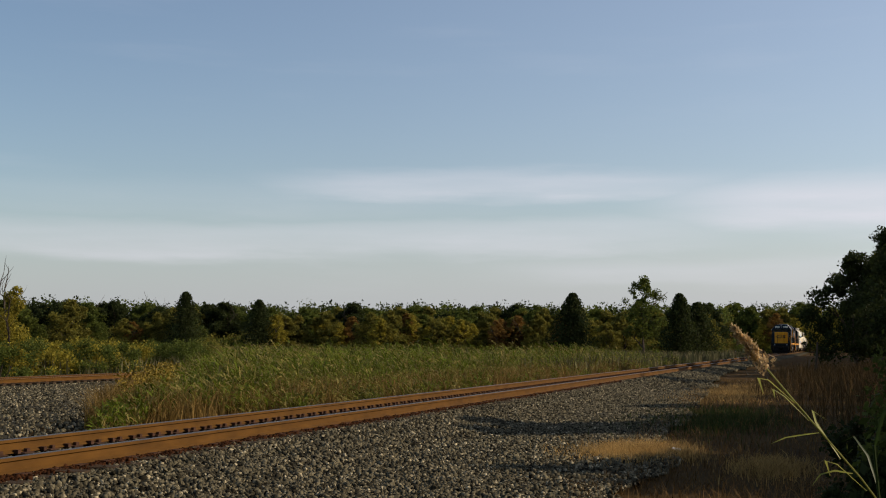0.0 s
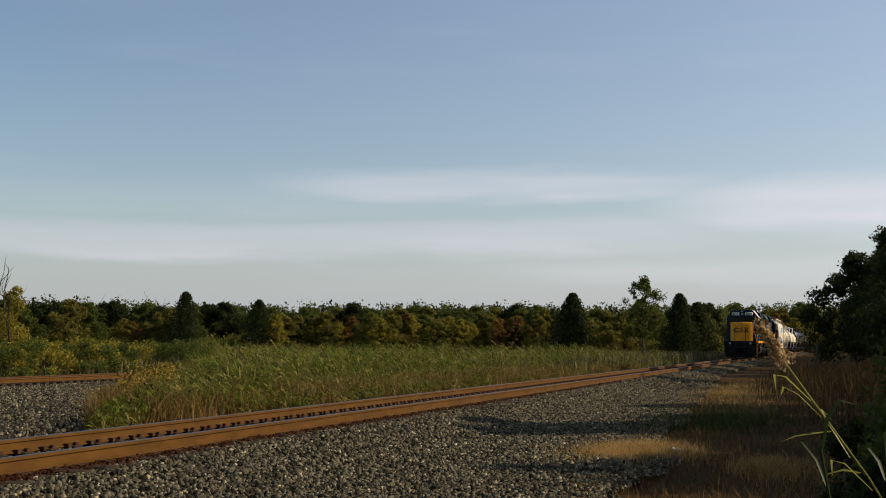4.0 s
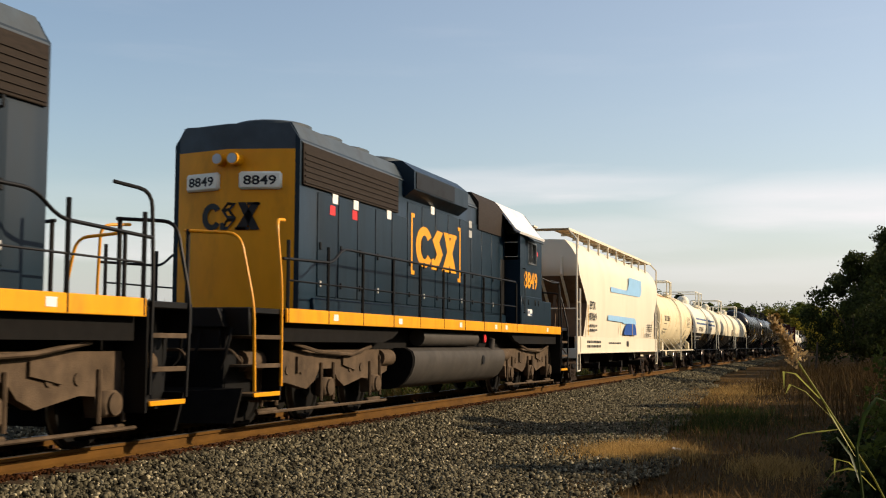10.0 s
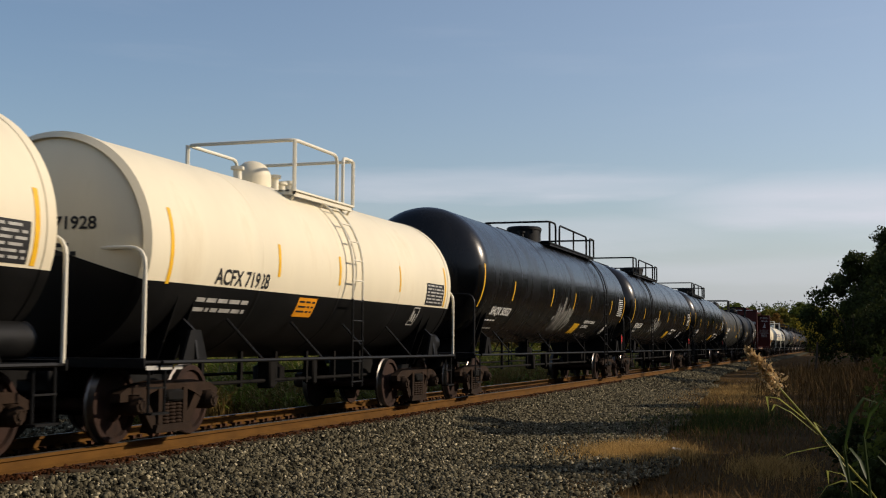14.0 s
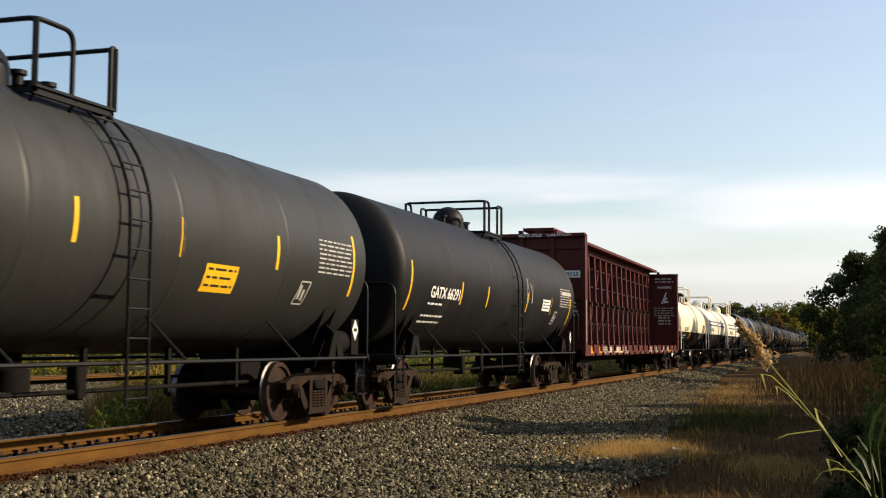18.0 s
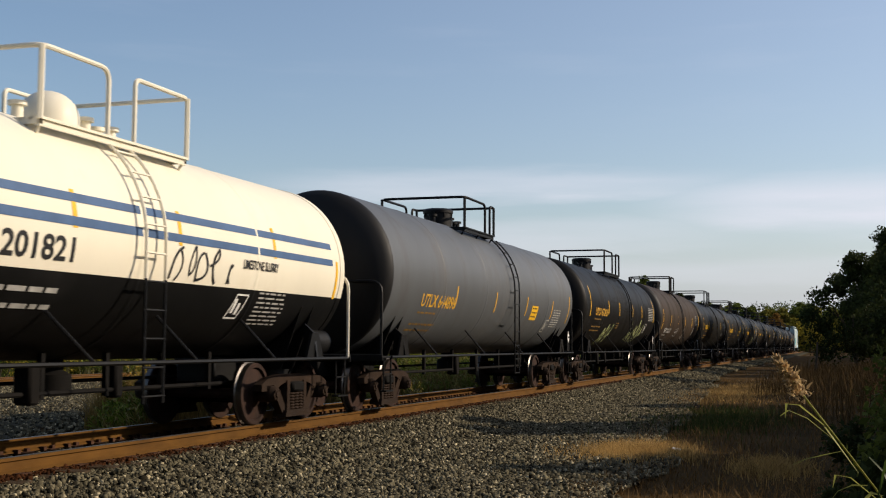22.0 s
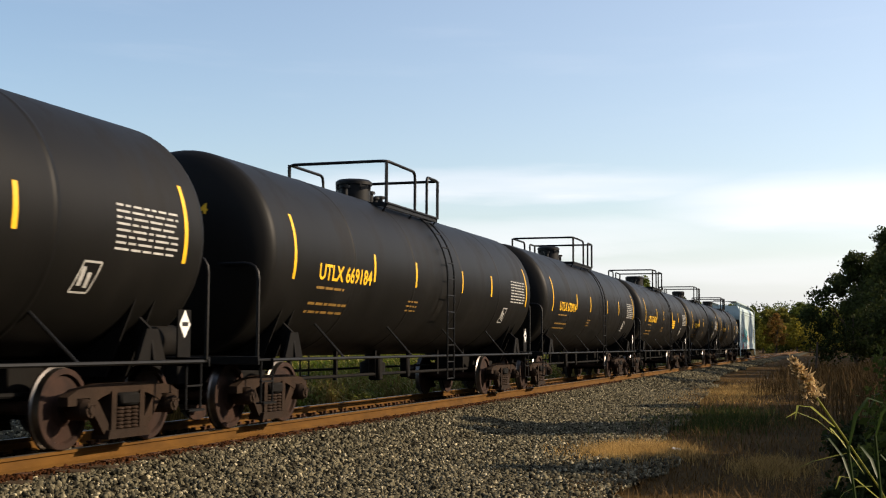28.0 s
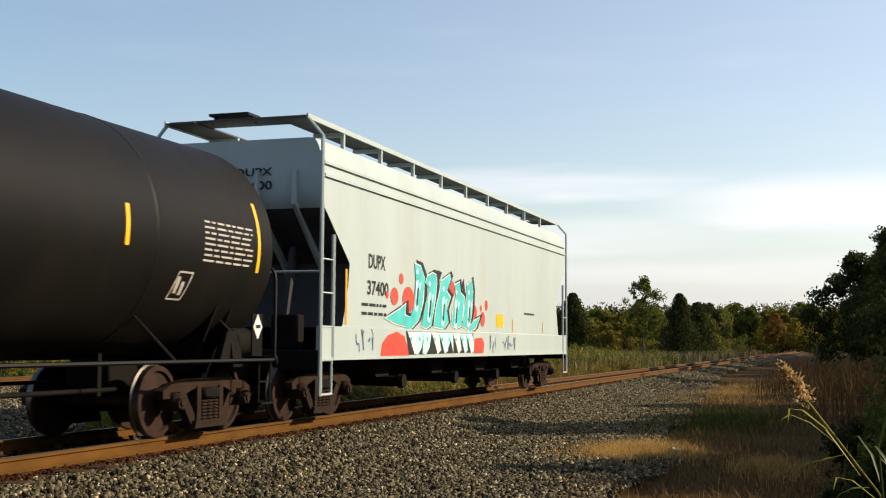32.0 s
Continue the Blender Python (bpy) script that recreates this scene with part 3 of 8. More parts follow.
    part("outlet_valve", Geo().turn([(.26, 0), (.26, .25), (.16, .3), (.16, .5)], (0, .2, zc - R - .42), 14), underframe_black, car)
    add_couplers(car, L)
    # top fittings
    y0, y1, my, ly = (v - L / 2 for v in s["top"])
    zt, zp, ht = zc + R, zc + R - .17, s["rail_z"]
    hx = s.get("rail_x", 1.0)
    g = Geo()
    for x in (-1, 1):
        for k in range(5):
            xa = x * (hx - .5 + k * .115)
            part("platform_plank", Geo().box(min(xa, xa + x * .07), max(xa, xa + x * .07), y0, y1, zp, zp + .03), s.get("rail", fit), car)
        g = Geo().box(min(x * (hx - .5), x * hx), max(x * (hx - .5), x * hx), y0, y0 + .05, zp - .05, zp + .03).box(min(x * (hx - .5), x * hx), max(x * (hx - .5), x * hx), y1 - .05, y1, zp - .05, zp + .03)
        for y in (y0 + .05, (y0 + y1) / 2, y1 - .05):
            g.tube([(x * hx, y, zp), (x * (hx - .25), y, zp - .4)], .02)
        g.box(min(x * (hx - .03), x * hx), max(x * (hx - .03), x * hx), y0, y1, zp - .07, zp + .01)
        part("platform_bracket", g, s.get("rail", fit), car)
    rr = .03
    mid0, mid1 = (v - L / 2 for v in s["mids"]) if "mids" in s else (y0 + (y1 - y0) * .66, y0 + (y1 - y0) * .82)
    rail = s.get("rail", fit)
    for x in (-1, 1):
        for y in (y0, y1):
            part("rail_post", Geo().tube([(x * hx, y, zp), (x * hx, y, ht)], rr * 1.15, 6), rail, car)
    part("top_handrail", Geo().tube(bend([(-hx, mid0, zp), (-hx, mid0, ht), (-hx, y0, ht), (hx, y0, ht), (hx, mid0, ht), (hx, mid0, zp)], .16), rr, 8), rail, car)
    part("top_handrail", Geo().tube(bend([(-hx, mid1, zp), (-hx, mid1, ht), (-hx, y1, ht), (hx, y1, ht), (hx, mid1, ht), (hx, mid1, zp)], .1), rr, 8), rail, car)
    if s.get("extra_rail"):
        a, b = (v - L / 2 for v in s["extra_rail"])
        for x in (-hx, hx):
            part("top_handrail", Geo().tube(bend([(x, a, zp), (x, a, ht), (x, b, ht), (x, b, zp)], .16), rr, 8).tube([(x, (a + b) / 2, zp), (x, (a + b) / 2, ht)], rr), rail, car)
        g = Geo()
        for x in (-1, 1):
            g.box(min(x * .5, x * hx), max(x * .5, x * hx), min(a, y0), max(b, y1), zp - .02, zp + .02)
        part("top_walkway", g, rail, car)
    if s.get("dome") == "round":
        rad = s.get("dome_r", .3)
        prof = [(rad, -.12), (rad, .12)] + [(rad * math.cos(a), .12 + rad * .95 * math.sin(a)) for a in (i * math.pi / 16 for i in range(1, 9))]
        part("dome_cover", Geo().turn(prof, (0, my, zt), 24), s.get("dome_mat", body), car)
    else:
        rad = s.get("dome_r", .33)
        g = Geo().turn([(rad, -.1), (rad, .3), (rad + .03, .3), (rad + .03, .36), (rad - .02, .4), (0.0, .41)], (0, my, zt), 24)
        for k in range(8):
            a = k * math.pi / 4
            g.cyl((rad * math.cos(a), my + rad * math.sin(a), zt + .2), (rad * math.cos(a), my + rad * math.sin(a), zt + .34), .03, n=6)
        part("manway", g, fit, car)
    for k, (dy, h) in enumerate(((.6, .2), (.85, .12), (1.15, .17), (-.7, .16))):
        g = Geo().cyl((.1, my + dy, zt - .05), (.1, my + dy, zt + h), .07, n=10).cyl((.1, my + dy, zt + h), (.1, my + dy, zt + h + .05), .11, n=10)
        part("valve", g, s.get("valve", fit), car)
    for side in (1, -1):
        g = Geo()
        q = R + .1
        top_a = math.acos(min(1, hx / q))
        foot = .5 if split is None else split
        for dy in (-.21, .21):
            line = [(side * q * math.cos(top_a * (1 - i / 7)), ly + dy, zc + q * math.sin(top_a * (1 - i / 7))) for i in range(8)]
            g.tube(line + [(side * q, ly + dy, foot)], .02, 6)
            if foot > .6:
                part("ladder_foot", Geo().tube([(side * q, ly + dy, foot), (side * q, ly + dy, .5)], .02, 6), black_paint, car)
        arc = q * top_a
        d = 0.1
        ladder = part("ladder", g, s.get("ladder", rail), car)
        rung = Geo().tube([(0, -.24, 0), (0, .24, 0)], .014, 5).mesh("rung", s.get("ladder", rail))
        low_rung = rung if split is None else Geo().tube([(0, -.24, 0), (0, .24, 0)], .014, 5).mesh("rung", black_paint)
        while True:
            if d < arc:
                a = top_a - d / q
                p = (side * q * math.cos(a), zc + q * math.sin(a))
            else:
                p = (side * q, zc - (d - arc))
            if p[1] < .52:
                break
            part("rung", rung if p[1] > foot else low_rung, None, ladder, at=pose(p[0], ly, p[1]))
            d += .33
    # reflector strips and small panels
    for b in s.get("bars", ()):
        y, lo, hi = b[0] - L / 2, b[1], b[2]
        decal("reflector_strip", [rect(y - .04, y + .04, lo - zc, hi - zc)], b[3] if len(b) > 3 else yellow_mark, car, w)
    if s.get("panel", True):
        far, near, top, rows, ink = s.get("panel", (2.94, 1.66, .24, 8, s.get("mark", dull_white)))
        decal("data_panel", text_bars(L / 2 - far, L / 2 - near, top, rows, .026, .044, 4), ink, car, w, label="rows of small stencilled print")
    far, low, ink = s.get("stencil", (3.5, -.8, s.get("mark", dull_white)))
    q = L / 2 - far
    decal("stencil_frame", stroke([(q, low), (q + .32, low), (q + .4, low + .36), (q + .08, low + .36), (q, low)], .025) + [rect(q + .08, q + .15, low + .08, low + .3), rect(q + .2, q + .27, low + .06, low + .24)], ink, car, w)
    if s.get("placard"):
        py = L / 2 - 1.35
        decal("placard", [[(py - .13, 1.42), (py, 1.25), (py + .13, 1.42), (py, 1.6)]], s["placard"], car, flat(1.44), 0)
        decal("placard_print", [rect(py - .07, py + .07, 1.4, 1.45)], black_mark, car, flat(1.446), 0)
        part("placard_holder", Geo().box(1.41, 1.435, py - .15, py + .15, 1.02, 1.6, .005), underframe_black, car)
    return car


def marks(car, spec, body, x0, x1, z0, z1, material, extra=2, seed=3):
    """The reporting marks on the shell, with two or three rows of small print below them."""
    L, R, zc = spec["L"], spec["R"], spec["zc"]
    w = wrap(R, zc)
    letters("car_lettering", body, material, car, w, x0 - L / 2, x1 - L / 2, z0 - zc, z1 - zc)
    if extra:
        decal("small_print", text_bars(x0 - L / 2, x0 - L / 2 + (x1 - x0) * .5, z0 - zc - .1, 1, .04, .05, seed), worn_print if material in (yellow_mark, faded_yellow) else material, car, w)
        decal("small_print", text_bars(x0 - L / 2 - .1, x0 - L / 2 + (x1 - x0) * .65, z0 - zc - .36, extra, .045, .1, seed + 1), worn_print if material in (yellow_mark, faded_yellow) else material, car, w)


def on_head(spec):
    """Places lettering on the tank's leading head."""
    R, zc, tip, head = spec["R"], spec["zc"], spec["L"] / 2 - .66, spec.get("head", .42)
    return lambda a, b: (a, -(tip - head) - head * math.sqrt(max(0, 1 - (a * a + (b - zc) ** 2) / (R * R))) - .008, b)


UT = dict(L=16.75, R=1.5, zc=2.49, body=tank_dark, top=(6.66, 9.66, 7.48, 8.77), mids=(8.25, 8.97), rail_z=4.62, placard=white_mark, sill=black_paint,
          bars=[(s, lo, hi, yellow_mark) for s, lo, hi in ((1.72, 2.13, 3.1), (4.87, 2.25, 2.72), (6.99, 2.25, 2.72), (9.88, 2.27, 2.73), (12.1, 2.28, 2.75), (15.28, 2.15, 3.12))],
          label="dark charcoal tank car with yellow stencils on rusty trucks")
SHORT = dict(R=1.38, zc=2.36, split=1.93, body=white_tank, lower=black_paint, fit=white_tank, dome="round", rail_z=4.38, rail_x=.95, mark=black_mark, under=black_paint, sill=black_paint, rim=True, head=.34, step=black_paint,
             rail_side=black_paint, seams=4, reservoir=black_paint)
LONG = dict(head=.8, R=1.54, zc=2.8, body=black_gloss, rail_z=4.8, mark=white_mark, placard=red_mark, seams=6, dome_r=.5, sill=black_gloss,
            panel=(2.5, 1.6, .02, 9, white_mark), stencil=(3.65, -1.35, white_mark))


def yellow_sign(car, spec, s, z, width=.6):
    w = wrap(spec["R"], spec["zc"])
    y, b = s - spec["L"] / 2, z - spec["zc"]
    decal("sign", [rect(y, y + width, b, b + .38)], yellow_mark, car, w, label="yellow rectangular notice")
    decal("sign_print", text_bars(y + .06, y + width - .06, b + .33, 3, .03, .08, 8), black_mark, car, wrap(spec["R"], spec["zc"], off=.007))


FRONT = -110.88          # the train's first coupler along the track at 15 s
JOINTS = [-89.9, -68.92, -50.49, -36.66, -23.0, -9.37, 3.76, 24.44, 45.07, 64.4, 81.18, 97.95, 122.4, 135.88, 149.08, 162.67, 179.83,
          196.6, 213.5, 230.2, 247.0, 263.8, 280.6, 297.1, 313.8, 330.1, 346.6, 363.3, 382.7]
ENDS = [FRONT] + JOINTS
LENGTH = [b - a for a, b in zip(ENDS, ENDS[1:])]
TRAIN = [None] * 29
SLACK = {1: .35, 2: .15, 10: .22, 11: .06, 17: .05, 20: .15, 25: .22, 26: .45, 27: .42}       # play in the couplers


def spec_for(i, base, **more):
    return {**base, "L": LENGTH[i], **more}


def build_tank_cars():
    c = spec_for(3, SHORT, body=rusty_cream, under=cream, sill=cream, rail_side=cream, split=None, fit=cream, saddle=cream, reservoir=black_paint, dome_r=.36,
                 label="cream tank car with rust streaks below its dome", R=1.42, zc=2.43, top=(6.64, 8.18, 6.83, 7.44),
                 bars=[(1.35, 1.75, 2.6, faded_yellow), (4.25, 2.1, 2.57, faded_yellow), (6.43, 2.1, 2.56, faded_yellow), (10.2, 2.1, 2.54, faded_yellow), (12.5, 1.7, 2.5, faded_yellow)])
    c.pop("split")
    TRAIN[3] = tank_car(c)
    marks(TRAIN[3], c, "TILX 150304", 2.4, 4.14, 2.33, 2.58, black_mark)
    rnd = random.Random(17)
    rust_paint = mat("orange_rust_stain", (0.33, 0.14, 0.035), .8, var=.4, scale=4)
    for a0, a1, top, low in ((1.25, 1.5, 1.36, .7), (2.2, 2.9, 1.41, 1.22), (3.2, 4.1, 1.41, 1.2), (4.3, 6.4, 1.405, 1.12), (9.4, 10.3, 1.41, 1.2), (10.6, 11.2, 1.41, 1.25)):
        n = max(3, int((a1 - a0) / .14))
        pts = [(a0 + (a1 - a0) * q / n - c["L"] / 2, top if q % 2 else top - .004) for q in range(n + 1)]
        pts += [(a1 - (a1 - a0) * q / n - c["L"] / 2 + rnd.uniform(.0, .05), rnd.uniform(low, (low + top) / 2 + .08)) for q in range(n + 1)]
        decal("rust_streak", [pts], rust_paint, TRAIN[3], wrap(c["R"], c["zc"], off=.006), .03)
    letters("end_number", "TILX 150304", black_mark, TRAIN[3], on_head(c), -.3, .8, 2.6, 2.76, .05)
    stripes = lambda car, c, lo, hi: [decal("side_stripe", [rect(1.95 - c["L"] / 2, c["L"] / 2 - 1.35, z - c["zc"], z - c["zc"] + .1)], blue_mark, car, wrap(c["R"], c["zc"])) for z in (lo, hi)]
    c = spec_for(4, SHORT, body=white_tank, label="white and black tank car with blue stripes for limestone slurry", end=mat("rust_brown_tank_end", (.2, .11, .055), .7, var=.3, dirt=(.36, .27, .16), dirt_amount=.5), top=(5.4, 8.42, 6.81, 6.9), mids=(6.64, 7.19), dome_r=.37,
                 panel=(3.75, 2.85, -.47, 8, dull_white), stencil=(4.45, -.88, white_mark),
                 bars=[(1.9, 1.3, 2.2), (5.77, 1.49, 1.95), (7.6, 1.49, 1.93), (9.68, 1.47, 1.9), (12.4, 1.7, 2.3)])
    TRAIN[4] = tank_car(c)
    stripes(TRAIN[4], c, 2.42, 2.68)
    marks(TRAIN[4], c, "SHPX 201969", 3.2, 5.42, 2.02, 2.29, black_mark, 0)
    letters("cargo_name", "LIMESTONE SLURRY", black_mark, TRAIN[4], wrap(c["R"], c["zc"]), 9.5 - c["L"] / 2, 10.7 - c["L"] / 2, -.16, -.03)
    decal("small_print", text_bars(2.4 - c["L"] / 2, 5.4 - c["L"] / 2, -.62, 2, .06, .14, 5), dull_white, TRAIN[4], wrap(c["R"], c["zc"]))
    for i, text, k in ((5, "ACFX 71795", 0), (6, "ACFX 71928", 0), (13, "ACFX 71910", .3)):
        c = spec_for(i, SHORT, body=cream, label="cream tank car with a black belly and white dome", top=(5.63 + k, 8.0 + k, 6.06 + k, 7.0 + k), mids=(7.3 + k, 7.55 + k), panel=None, stencil=(2.9, -.84, dull_white),
                     bars=[(1.37 + k, 1.9, 2.84), (4.3 + k, 2.15, 2.62), (6.5 + k, 2.13, 2.6), (9.3 + k, 2.15, 2.62), (LENGTH[i] - 1.2, 1.95, 2.75)])
        TRAIN[i] = tank_car(c)
        marks(TRAIN[i], c, text, 2.5 + k, 4.03 + k, 1.95, 2.17, black_mark, 0)
        w = wrap(c["R"], c["zc"])
        y = LENGTH[i] / 2
        decal("print_panel", [rect(y - 2.35, y - 1.3, -.4, .03)], black_mark, TRAIN[i], w, label="black panel of small white print")
        decal("panel_print", text_bars(y - 2.3, y - 1.35, .0, 6, .03, .035, 3), dull_white, TRAIN[i], wrap(c["R"], c["zc"], off=.008))
        letters("end_number", text, black_mark, TRAIN[i], on_head(c), -.45, .75, 2.52, 2.68, .05)
        decal("end_print", text_bars(-.1, .5, 2.36, 2, .05, .05, 4), black_mark, TRAIN[i], on_head(c), .05)
        decal("sill_print", text_bars(-y + .75, -y + 1.6, .93, 1, .05, .05, 6), dull_white, TRAIN[i], flat(1.446), 0)
        decal("orange_sign", [rect(5.15 + k - y, 5.8 + k - y, -.8, -.48)], orange_label, TRAIN[i], w)
        decal("sign_print", text_bars(5.2 + k - y, 5.75 + k - y, -.53, 3, .03, .05, 9), black_mark, TRAIN[i], wrap(c["R"], c["zc"], off=.007))
        decal("small_print", text_bars(2.2 + k - y, 3.6 + k - y, -.6, 2, .06, .08, 5), dull_white, TRAIN[i], w)
    c = spec_for(14, SHORT, body=white_tank, label="white tank car with blue stripes, painted scrawls and a black belly", top=(5.55, 7.03, 6.96, 6.2), dome_r=.36,
                 panel=None, stencil=(2.9, -.6, black_mark),
                 bars=[(1.88, 1.45, 1.92), (4.87, 1.38, 1.88), (9.36, 1.37, 1.81)])
    TRAIN[14] = tank_car(c)
    stripes(TRAIN[14], c, 2.45, 2.68)
    marks(TRAIN[14], c, "GATX 5668", 2.77, 4.52, 2.11, 2.33, black_mark, 1)
    w = wrap(c["R"], c["zc"], off=.008)
    y = c["L"] / 2
    decal("graffiti", scribble(6.6 - y, 8.4 - y, -.25, .36, 5, .05, 3) + scribble(10.2 - y, 11.3 - y, -.1, .4, 3, .05, 4), red_spray, TRAIN[14], w)
    decal("graffiti", scribble(8.1 - y, 10.5 - y, .3, .9, 4, .05, 6), blue_mark, TRAIN[14], w)
    c = spec_for(15, SHORT, body=white_tank, label="white and black tank car with blue stripes and black scrawls", top=(5.4, 8.42, 6.81, 6.9), mids=(6.64, 7.19), dome_r=.37,
                 panel=(3.7, 2.8, -.46, 8, dull_white), stencil=(4.4, -.88, white_mark),
                 bars=[(5.48, 2.4, 2.82), (7.61, 2.38, 2.81), (10.2, 2.4, 2.85), (12.4, 1.9, 2.5)])
    TRAIN[15] = tank_car(c)
    stripes(TRAIN[15], c, 2.42, 2.68)
    marks(TRAIN[15], c, "SHPX 201821", 3.2, 5.5, 2.03, 2.3, black_mark, 0)
    w, y = wrap(c["R"], c["zc"], off=.008), c["L"] / 2
    letters("cargo_name", "LIMESTONE SLURRY", black_mark, TRAIN[15], w, 9.25 - y, 10.3 - y, -.16, -.03)
    decal("graffiti", scribble(7.3 - y, 9.0 - y, -.38, .1, 5, .035, 9), black_mark, TRAIN[15], w)
    decal("small_print", text_bars(2.4 - y, 5.4 - y, -.62, 2, .06, .14, 5), dull_white, TRAIN[15], w)

    for i, text, top, extra, my in ((7, "SHQX 50552", (9.7, 16.31, 10.49, 15.64), (11.0, 15.05), 10.6), (8, "SHQX 51559", (4.0, 10.72, 4.8, 10.05), (5.4, 9.4), 9.71), (9, "SHQX 50591", (4.0, 10.72, 4.8, 10.05), (5.4, 9.4), 9.71)):
        c = spec_for(i, LONG, label="long glossy black tank car with white stencils", top=(top[0], top[1], my, 4.9 if i > 7 else 15.1), mids=top[2:], extra_rail=extra,
                     bars=[(1.15, 2.0, 3.0), (3.8, 2.25, 2.73), (7.94, 2.25, 2.73), (10.85, 2.25, 2.73), (13.28, 2.25, 2.73), (16.0 if i == 9 else 16.87, 2.25, 2.73), (LENGTH[i] - 1.3, 2.0, 2.95)])
        TRAIN[i] = tank_car(c)
        w, y = wrap(c["R"], c["zc"], off=.008), c["L"] / 2
        marks(TRAIN[i], c, text, 2.4, 4.1, 1.8, 2.06, white_mark, 1)
        letters("cargo_name", "LIQUEFIED PETROLEUM GAS", white_mark, TRAIN[i], w, 13.3 - y, 15.0 - y, -.98, -.86)
        letters("cargo_note", "NON-ODORIZED", white_mark, TRAIN[i], w, 13.3 - y, 14.3 - y, -1.16, -1.04)
        decal("orange_sign", [rect(12.05 - y, 12.85 - y, -1.42, -1.0)], yellow_mark, TRAIN[i], w)
        if i < 9:
            a, b0, b1 = (8.7, -1.25, -.3) if i == 7 else (6.5, -1.1, -.5)
            decal("graffiti", scribble(a - y, a + 2.3 - y, b0, b1, 6, .05, i) + scribble(a + .2 - y, a + 1.9 - y, b0 - .15, b1 - .1, 4, .02, i + 40), dull_white, TRAIN[i], w)

    for i, text, body, mark, lab in ((10, "GATX 70137", tank_charcoal, white_mark, "streaked grey tank car with yellow strips"), (11, "GATX 66291", tank_black, white_mark, "matt black tank car with white stencils")):
        ten = i == 10
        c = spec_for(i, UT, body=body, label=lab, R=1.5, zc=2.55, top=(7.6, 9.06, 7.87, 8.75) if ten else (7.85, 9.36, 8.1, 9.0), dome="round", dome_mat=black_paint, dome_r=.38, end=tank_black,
                     bars=[(q, lo, hi) for q, lo, hi in (((1.33, 1.9, 2.88), (4.66, 2.23, 2.71), (7.7, 2.23, 2.71), (9.84, 2.23, 2.71), (12.43, 2.23, 2.71), (15.2, 1.95, 2.95)) if ten else
                                                         ((1.4, 1.8, 2.75), (4.58, 2.02, 2.5), (6.55, 2.02, 2.5), (10.13, 2.02, 2.5), (12.78, 2.02, 2.5), (15.2, 1.75, 2.55)))])
        TRAIN[i] = tank_car(c)
        marks(TRAIN[i], c, text, *((1.63, 3.53, 2.17, 2.44) if ten else (2.6, 4.46, 2.1, 2.34)), mark)
        if i == 10:
            yellow_sign(TRAIN[i], c, 10.5, 1.82, .85)
        else:
            y = 11.8 - c["L"] / 2
            decal("panel_bar", [rect(y + 2.2, y + 3.45, .06, .16)], dull_white, TRAIN[i], wrap(c["R"], c["zc"], off=.006))
            decal("graffiti", scribble(9.9 - c["L"] / 2, 10.6 - c["L"] / 2, -.35, .35, 2, .03, 12), dull_white, TRAIN[i], wrap(c["R"], c["zc"], off=.006))
            decal("sign", [rect(y, y + .85, -.45, -.14)], white_mark, TRAIN[i], wrap(c["R"], c["zc"]), label="white rectangular notice")
            decal("sign_print", text_bars(y + .06, y + .78, -.19, 3, .03, .05, 8), black_mark, TRAIN[i], wrap(c["R"], c["zc"], off=.007))
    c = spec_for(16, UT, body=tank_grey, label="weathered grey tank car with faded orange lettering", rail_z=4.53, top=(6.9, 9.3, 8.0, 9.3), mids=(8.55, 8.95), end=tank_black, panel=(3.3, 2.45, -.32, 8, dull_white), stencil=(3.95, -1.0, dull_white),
                 bars=[(q, lo, hi, faded_yellow) for q, lo, hi in ((4.9, 1.93, 2.4), (7.9, 1.93, 2.4), (10.8, 1.92, 2.4), (13.6, 1.9, 2.4), (15.7, 1.8, 2.6))])
    TRAIN[16] = tank_car(c)
    marks(TRAIN[16], c, "UTLX 644896", 2.8, 4.9, 1.9, 2.17, faded_yellow)
    yellow_sign(TRAIN[16], c, 11.35, 1.82, .65)
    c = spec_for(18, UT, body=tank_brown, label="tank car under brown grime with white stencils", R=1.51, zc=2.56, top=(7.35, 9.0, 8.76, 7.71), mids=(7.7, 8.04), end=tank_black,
                 bars=[(q, lo, hi, yellow_mark) for q, lo, hi in ((1.64, 1.9, 2.85), (4.31, 2.14, 2.63), (6.97, 2.15, 2.64), (9.72, 2.16, 2.64), (12.6, 2.17, 2.65), (15.65, 1.98, 2.88))])
    TRAIN[18] = tank_car(c)
    marks(TRAIN[18], c, "SHPX 210117", 2.72, 4.85, 1.75, 1.99, dull_white)
    decal("graffiti", scribble(6.5 - 8.4, 7.5 - 8.4, -1.0, -.45, 3, .03, 4) + scribble(9.65 - 8.4, 9.95 - 8.4, -1.15, -.55, 2, .05, 5), dull_white, TRAIN[18], wrap(c["R"], c["zc"], off=.008))

    pale_green = mat("pale_green_spray_paint", (.42, .46, .2), .6, var=.3, scale=6)
    base = base2 = None
